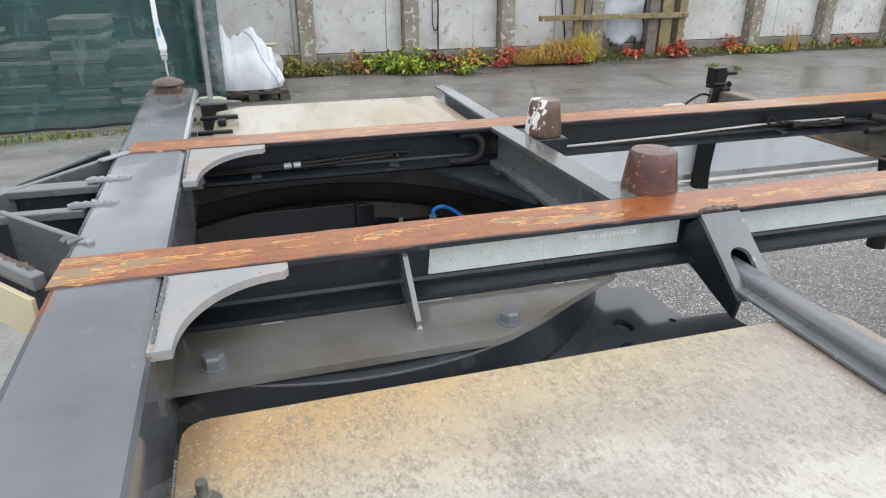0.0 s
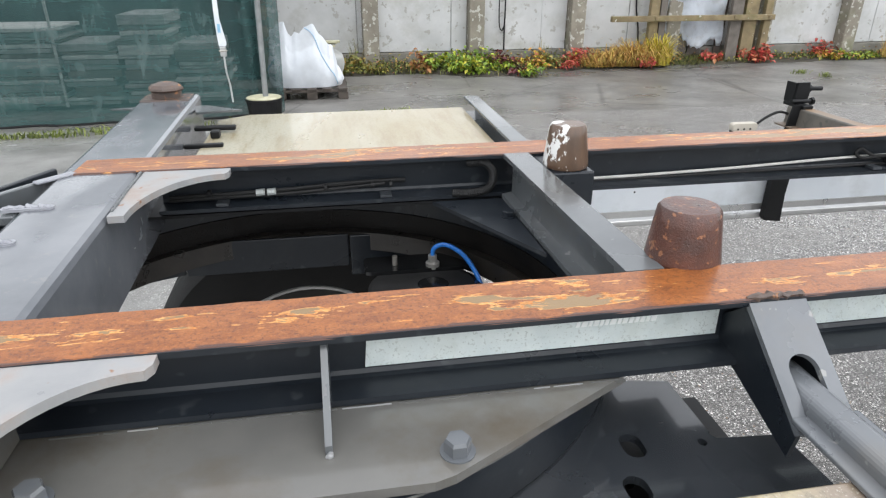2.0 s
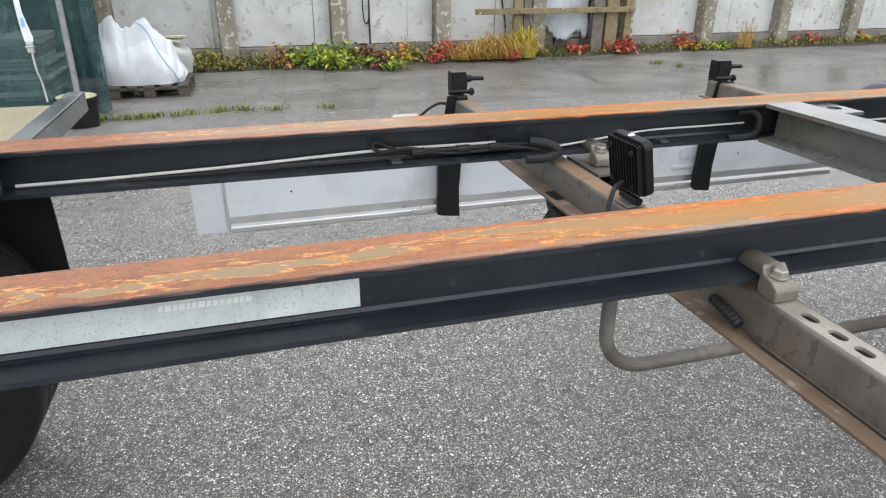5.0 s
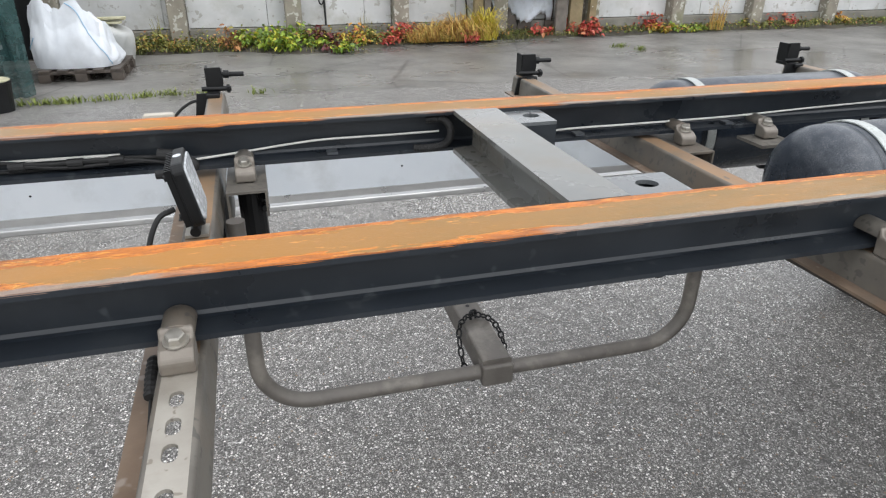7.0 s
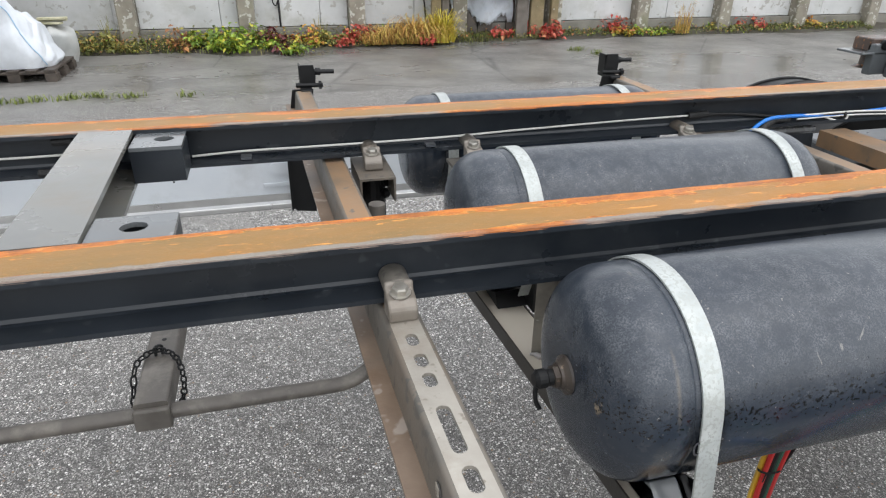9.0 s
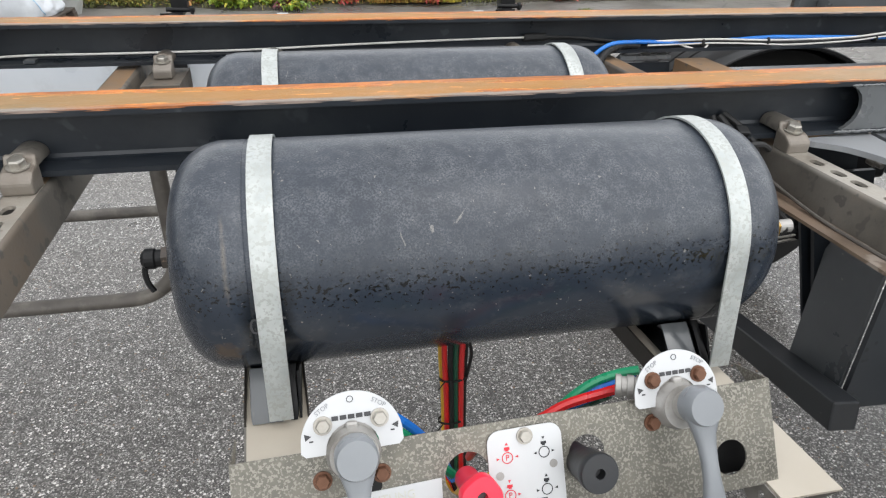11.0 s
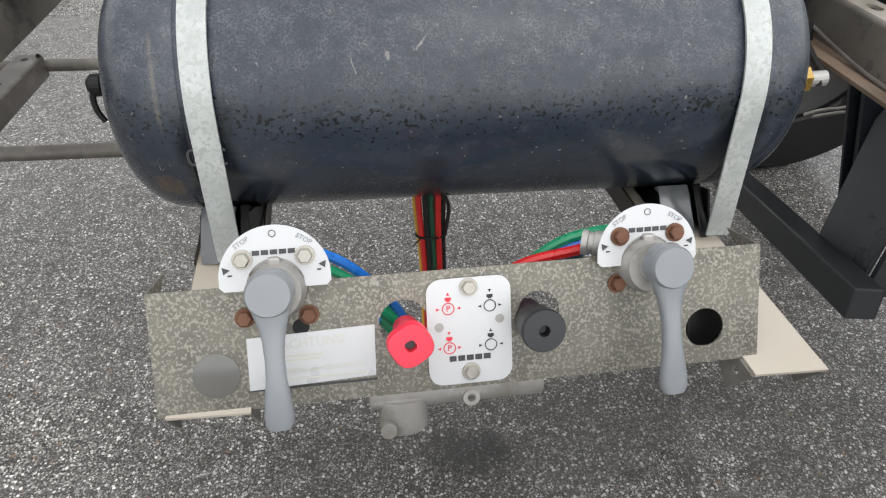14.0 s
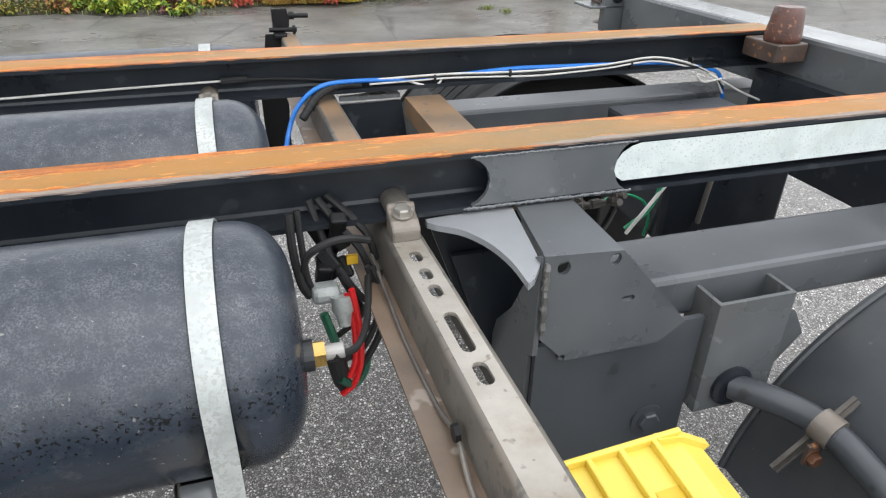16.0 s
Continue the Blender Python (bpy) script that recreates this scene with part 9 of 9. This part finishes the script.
def fence_pole():
    x, y, z = -0.432, 7.44, -0.117
    t = thing("pole_stand", (x, y, z), "grey galvanised pole set in a concrete-filled black bucket", "pole")
    part("bucket", lathe([(0.160, 0), (0.190, 0.28), (0.198, 0.285), (0.198, 0.302), (0.186, 0.302)], (x, y, z), n=36), M_BLACK, t, "black plastic bucket")
    part("concrete_fill", lathe([(0.182, 0.22), (0.184, 0.308), (0.165, 0.314), (0.05, 0.317)], (x, y, z), n=36), M_MOSSCREAM, t, "mossy cream concrete")
    part("pole", rod((x + 0.018, y, 0.15), (x + 0.070, y, 2.7), 0.029, 20), M_POLE, t)


def stacks():
    """Pallets of pale slabs kept behind the cloth."""
    g = "stacks behind the fence"
    made = []
    rnd = random.Random(31)

    def stack(x0, x1, y0, y1, zs, mats, label, cut=0.0):
        t = thing("slab_stack", ((x0 + x1) / 2, y0, 0), label, "slab stack", g)
        for k, (a, b) in enumerate(zip(zs, zs[1:])):
            part("slab", box(x0 + rnd.uniform(-0.06, 0.06), x1 + rnd.uniform(-0.06, 0.06), y0 + rnd.uniform(-0.03, 0.03), y1, a, b - 0.008, 0.006), mats[k % len(mats)], t)
        made.append(t)
    def layers(z1):
        z, out = 0.0, [0.0]
        while z < z1:
            z += rnd.choice((0.035, 0.05, 0.06, 0.09, 0.12))
            out.append(z)
        return out
    tones = (M_SLAB2, M_SLAB, M_GREYWOOD, M_SLAB2, M_SLAB, M_GREYWOOD, M_SLAB2)
    stack(-4.6, -2.72, 8.3, 9.2, layers(0.86), tones, "stack of grey and pale slabs on the ground")
    stack(-2.66, -2.12, 8.32, 9.2, layers(0.60), tones, "low stack of grey slabs behind the cloth")
    stack(-2.06, -1.50, 8.34, 9.2, layers(0.88), tones, "stack of pale slabs behind the cloth")
    stack(-1.46, -0.95, 8.32, 9.2, layers(0.66), tones, "low stack of grey slabs behind the cloth")
    p = thing("leaning_batten", (-2.68, 8.25, 0), "thin pale batten leaning against the stacked slabs", "batten", g)
    part("batten", box(-2.70, -2.675, 8.22, 8.245, 0.0, 1.9), M_SLAB, p)
    made.append(p)
    w = thing("dark_tarpaulin", (-3.0, 9.6, 0), "dark tarpaulin wall hanging far behind the cloth", "tarpaulin", g)
    own = bmesh.new()
    rows = []
    for i in range(81):
        x = -8 + 7.4 * i / 80
        y = 9.7 + 0.05 * math.sin(x * 6)
        rows.append([own.verts.new((x, y + d, z)) for d, z in ((0, 0.01), (0, 2.8), (0.01, 2.8), (0.01, 0.01))])
    for a, b in zip(rows, rows[1:]):
        for j in range(4):
            own.faces.new((a[j], b[j], b[(j + 1) % 4], a[(j + 1) % 4]))
    part("sheet", own, M_BLACK, w)
    made.append(w)
    return made


def put_farther(things, eye, k):
    """Moves things out along the line from a point, and makes them larger by as much."""
    eye = Vector(eye)
    for t in things:
        t.location = eye + (t.location - eye) * k
        t.scale = (k, k, k)


shade_fence()
fence_pole()
put_farther(stacks(), (0.302, 0.28, 1.526), 1.06)


# ---- big bags ----
YARD = []


def pallet(x0, x1, y0, y1):
    t = thing("pallet", ((x0 + x1) / 2, (y0 + y1) / 2, 0), "wet dark wooden pallet under a white bag", "pallet")
    w = x1 - x0
    YARD.append(t)
    for cx in (x0 + 0.05, (x0 + x1) / 2, x1 - 0.05):
        part("runner", box(cx - 0.05, cx + 0.05, y0, y1, 0, 0.022, 0.003), M_WETWOOD, t)
        for cy in (y0 + 0.07, (y0 + y1) / 2, y1 - 0.07):
            part("block", box(cx - 0.06, cx + 0.06, cy - 0.07, cy + 0.07, 0.022, 0.10, 0.004), M_WETWOOD, t)
    for cy in (y0 + 0.07, (y0 + y1) / 2, y1 - 0.07):
        part("stringer", box(x0, x1, cy - 0.06, cy + 0.06, 0.10, 0.122, 0.003), M_WETWOOD, t)
    for k in range(5):
        cx = x0 + 0.06 + (w - 0.12) * k / 4
        part("deck_board", box(cx - 0.055, cx + 0.055, y0, y1, 0.122, 0.144, 0.003), M_WETWOOD, t)


def big_bag():
    t = thing("big_bag", (0.1, 8.5, 0.144), "white woven big bag with two standing corners on a pallet", "bag")
    own = bmesh.new()
    nu, nv = 150, 72
    cx, cy, hx, hy = 0.20, 8.53, 0.44, 0.39
    crest = ((-1.1, 0.66), (-0.92, 0.76), (-0.45, 0.885), (-0.37, 0.76), (-0.28, 0.72), (-0.20, 0.775), (0.0, 0.74), (0.07, 0.825), (0.28, 0.855), (0.45, 0.73), (0.70, 0.60), (0.88, 0.46), (1.1, 0.30))
    rnd = random.Random(40)
    folds = [(rnd.uniform(0, 6.28), rnd.uniform(5, 17), rnd.uniform(-11, 11), rnd.uniform(0.004, 0.011)) for _ in range(10)]

    def top(u):
        """Height of the cloth's upper rim across the bag: two pulled-up corners and a slumped side."""
        for (a, za), (b, zb) in zip(crest, crest[1:]):
            if u <= b:
                k = max(0.0, (u - a) / (b - a))
                return za + (zb - za) * k * k * (3 - 2 * k)
        return crest[-1][1]
    rows = []
    for j in range(nv + 1):
        f = j / nv
        row = []
        for i in range(nu):
            a = 2 * math.pi * i / nu
            ca, sa = math.cos(a), math.sin(a)
            ru, rv = math.copysign(abs(ca) ** 0.62, ca), math.copysign(abs(sa) ** 0.62, sa)
            crease = sum(w * abs(math.sin(k * a * 0.5 + m * f + p)) for p, k, m, w in folds)
            if f < 0.70:
                g = f / 0.70
                s = 0.95 + 0.09 * math.sin(math.pi * min(1, g * 1.5)) - 0.20 * g ** 1.6
                high = g
            else:
                g = (f - 0.70) / 0.30
                s = 0.75 * max(0.0, 1 - g) ** 0.9 + 0.01
                high = 1 - 0.22 * min(1, g * 1.4)
            u = ru * (s if ru > 0 else 0.5 * s + 0.48 * min(1, (1 - max(0, f - 0.70) / 0.30)))
            v = rv * s
            rim = top(u) * (1.0 if v < 0 else 1 - 0.30 * v)
            z = 0.145 + (rim - 0.145) * high + (crease - 0.03) * 0.5 * f
            push = 1 + (crease - 0.035) * 1.5
            row.append(own.verts.new((cx + hx * u * push, cy + hy * v * push, max(z, 0.145))))
        rows.append(row)
    for a, b in zip(rows, rows[1:]):
        for i in range(nu):
            own.faces.new((a[i], a[(i + 1) % nu], b[(i + 1) % nu], b[i]))
    own.faces.new(rows[0][::-1])
    own.faces.new(rows[-1])
    tex = own.copy()
    smooth(part("sack", own, M_BAG, t), 34)
    tex.verts.ensure_lookup_table()
    for i0, i1, lo, hi in ((134, 113, 3, 50), (80, 95, 15, 26)):
        line = [tex.verts[j * nu + round(i0 + (i1 - i0) * (j - lo) / (hi - lo))].co + Vector((0.0, -0.005, 0.003)) for j in range(lo, hi, 2)]
        part("seam", hose(line, 0.005, 5, 2), M_SEAM, t, "pale blue sewn seam")
    tex.free()
    YARD.append(t)
    pallet(-0.15, 0.68, 8.07, 8.95)
    u = thing("grey_bag", (0.40, 9.28, 0), "slumped grey woven bag standing behind the white one", "bag")
    own = bmesh.new()
    rows = []
    for j in range(19):
        f = j / 18
        row = []
        for i in range(40):
            a = 2 * math.pi * i / 40
            s = (0.9 + 0.25 * math.sin(f * 2.4)) * (1 if f < 0.75 else max(0.05, 1 - ((f - 0.75) / 0.25) ** 1.6))
            s *= 1 + 0.05 * math.sin(3 * a + 5 * f) + 0.03 * math.sin(9 * a - 6 * f)
            row.append(own.verts.new((0.40 + 0.24 * s * math.cos(a), 9.28 + 0.28 * s * math.sin(a), 0.01 + 0.47 * f ** 0.9 + 0.02 * math.sin(4 * a) * f)))
        rows.append(row)
    for a, b in zip(rows, rows[1:]):
        for i in range(40):
            own.faces.new((a[i], a[(i + 1) % 40], b[(i + 1) % 40], b[i]))
    own.faces.new(rows[0][::-1])
    own.faces.new(rows[-1])
    smooth(part("sack", own, M_BAG2, u), 70)
    YARD.append(u)
    for k in range(3):
        q = thing("plank", (0.42, 9.2, 0.5), "short pale plank lying on the grey bag", "plank", "planks on the bag")
        part("board", moved(box(-0.16, 0.16, -0.05, 0.05, -0.012, 0.012, 0.003), Matrix.Translation((0.42 + 0.03 * k, 9.18 + 0.10 * (k % 2), 0.500 + 0.026 * k)) @ Matrix.Rotation(0.12 * (k - 1), 4, "Z")), M_MOSSCREAM, q)
        YARD.append(q)


big_bag()
put_farther(YARD, (2.38, 0.135, 1.52), 1.11)


# ---- timber rack ----
def rack():
    y = 11.1
    t = thing("timber_rack", (6.5, y, 0), "old mossy timber rack of posts and one crossbeam", "rack")
    part("crossbeam", box(5.02, 8.04, y - 0.05, y + 0.04, 0.575, 0.665, 0.006), M_MOSSWOOD, t, "mossy horizontal beam")
    for x0, x1, z1, mat in ((5.74, 5.90, 1.9, M_MOSSWOOD), (7.90, 8.03, 1.9, M_MOSSWOOD), (7.52, 7.76, 1.8, M_MOSSWOOD)):
        part("post", box(x0, x1, y + 0.042, y + 0.14, -0.13, z1, 0.008), mat, t)
    for x0, x1 in ((5.92, 6.04), (7.26, 7.47)):
        part("post", moved(box(x0, x1, y + 0.045, y + 0.13, -0.13, 1.8, 0.008), Matrix.Identity(4)), M_GREYWOOD, t, "grey weathered post")
    for x, z in ((5.83, 0.62), (7.3, 0.63), (7.96, 0.62)):
        part("batten", box(x - 0.05, x + 0.05, y - 0.072, y - 0.05, z - 0.03, z + 0.03, 0.003), M_MOSSWOOD, t)
    s = thing("plastic_sheet", (6.6, y + 0.2, 0.1), "torn white plastic sheet hanging behind the timber rack", "sheet")
    own = bmesh.new()
    rnd = random.Random(77)
    rows = []
    nx, nz = 40, 30
    for i in range(nx + 1):
        u = i / nx
        x = 6.10 + 1.12 * u
        low = 0.32 - 0.22 * u + 0.10 * math.sin(u * 9) + rnd.uniform(-0.035, 0.035)
        if u > 0.9:
            low = 0.12
        row = []
        for j in range(nz + 1):
            z = low + (1.95 - low) * j / nz
            yy = y + 0.20 + 0.03 * math.sin(x * 9 + z * 4) + 0.02 * math.sin(z * 11 - x * 5) + rnd.uniform(-0.006, 0.006)
            row.append(own.verts.new((x + 0.02 * math.sin(z * 6), yy, z)))
        rows.append(row)
    for a, b in zip(rows, rows[1:]):
        for j in range(nz):
            own.faces.new((a[j], b[j], b[j + 1], a[j + 1]))
    geom = bmesh.ops.solidify(own, geom=own.faces[:], thickness=0.003)
    smooth(part("sheet", own, M_FILM, s), 80)
    d = thing("plank_pile", (6.6, y + 0.3, 0), "dark wet boards leaning behind the white sheet", "planks")
    for x0, x1, z1, rot in ((6.05, 6.42, 0.42, 0.10), (6.4, 6.62, 0.30, -0.25), (6.60, 6.85, 0.22, 0.35), (7.14, 7.28, 1.3, 0.03)):
        part("board", moved(box(-(x1 - x0) / 2, (x1 - x0) / 2, -0.02, 0.02, 0, z1 + 0.09, 0.004), Matrix.Translation(((x0 + x1) / 2, y + 0.27, -0.09)) @ Matrix.Rotation(rot * 0.6, 4, "Y")), M_WETWOOD, d)
    c = thing("wall_cable", (3.25, 11.44, 0.3), "dark cable hanging down on the concrete wall", "cable")
    part("cable", hose([(3.262, 11.455, 2.2), (3.258, 11.452, 1.2), (3.262, 11.45, 0.75), (3.255, 11.45, 0.45), (3.262, 11.452, 0.12)], 0.012, 6), M_BLACK, c)
    part("loop", hose([(3.16, 11.452, 2.2), (3.155, 11.45, 1.0), (3.165, 11.45, 0.55), (3.21, 11.45, 0.44), (3.25, 11.45, 0.52), (3.258, 11.45, 0.70)], 0.010, 6), M_BLACK, c)
    k = thing("wall_cable", (5.65, 11.4, 0.3), "dark cable hanging down beside the timber rack", "cable")
    part("cable", hose([(5.56, 11.45, 2.0), (5.60, 11.45, 0.9), (5.68, 11.44, 0.45), (5.70, 11.40, 0.10)], 0.014, 6), M_BLACK, k)


rack()
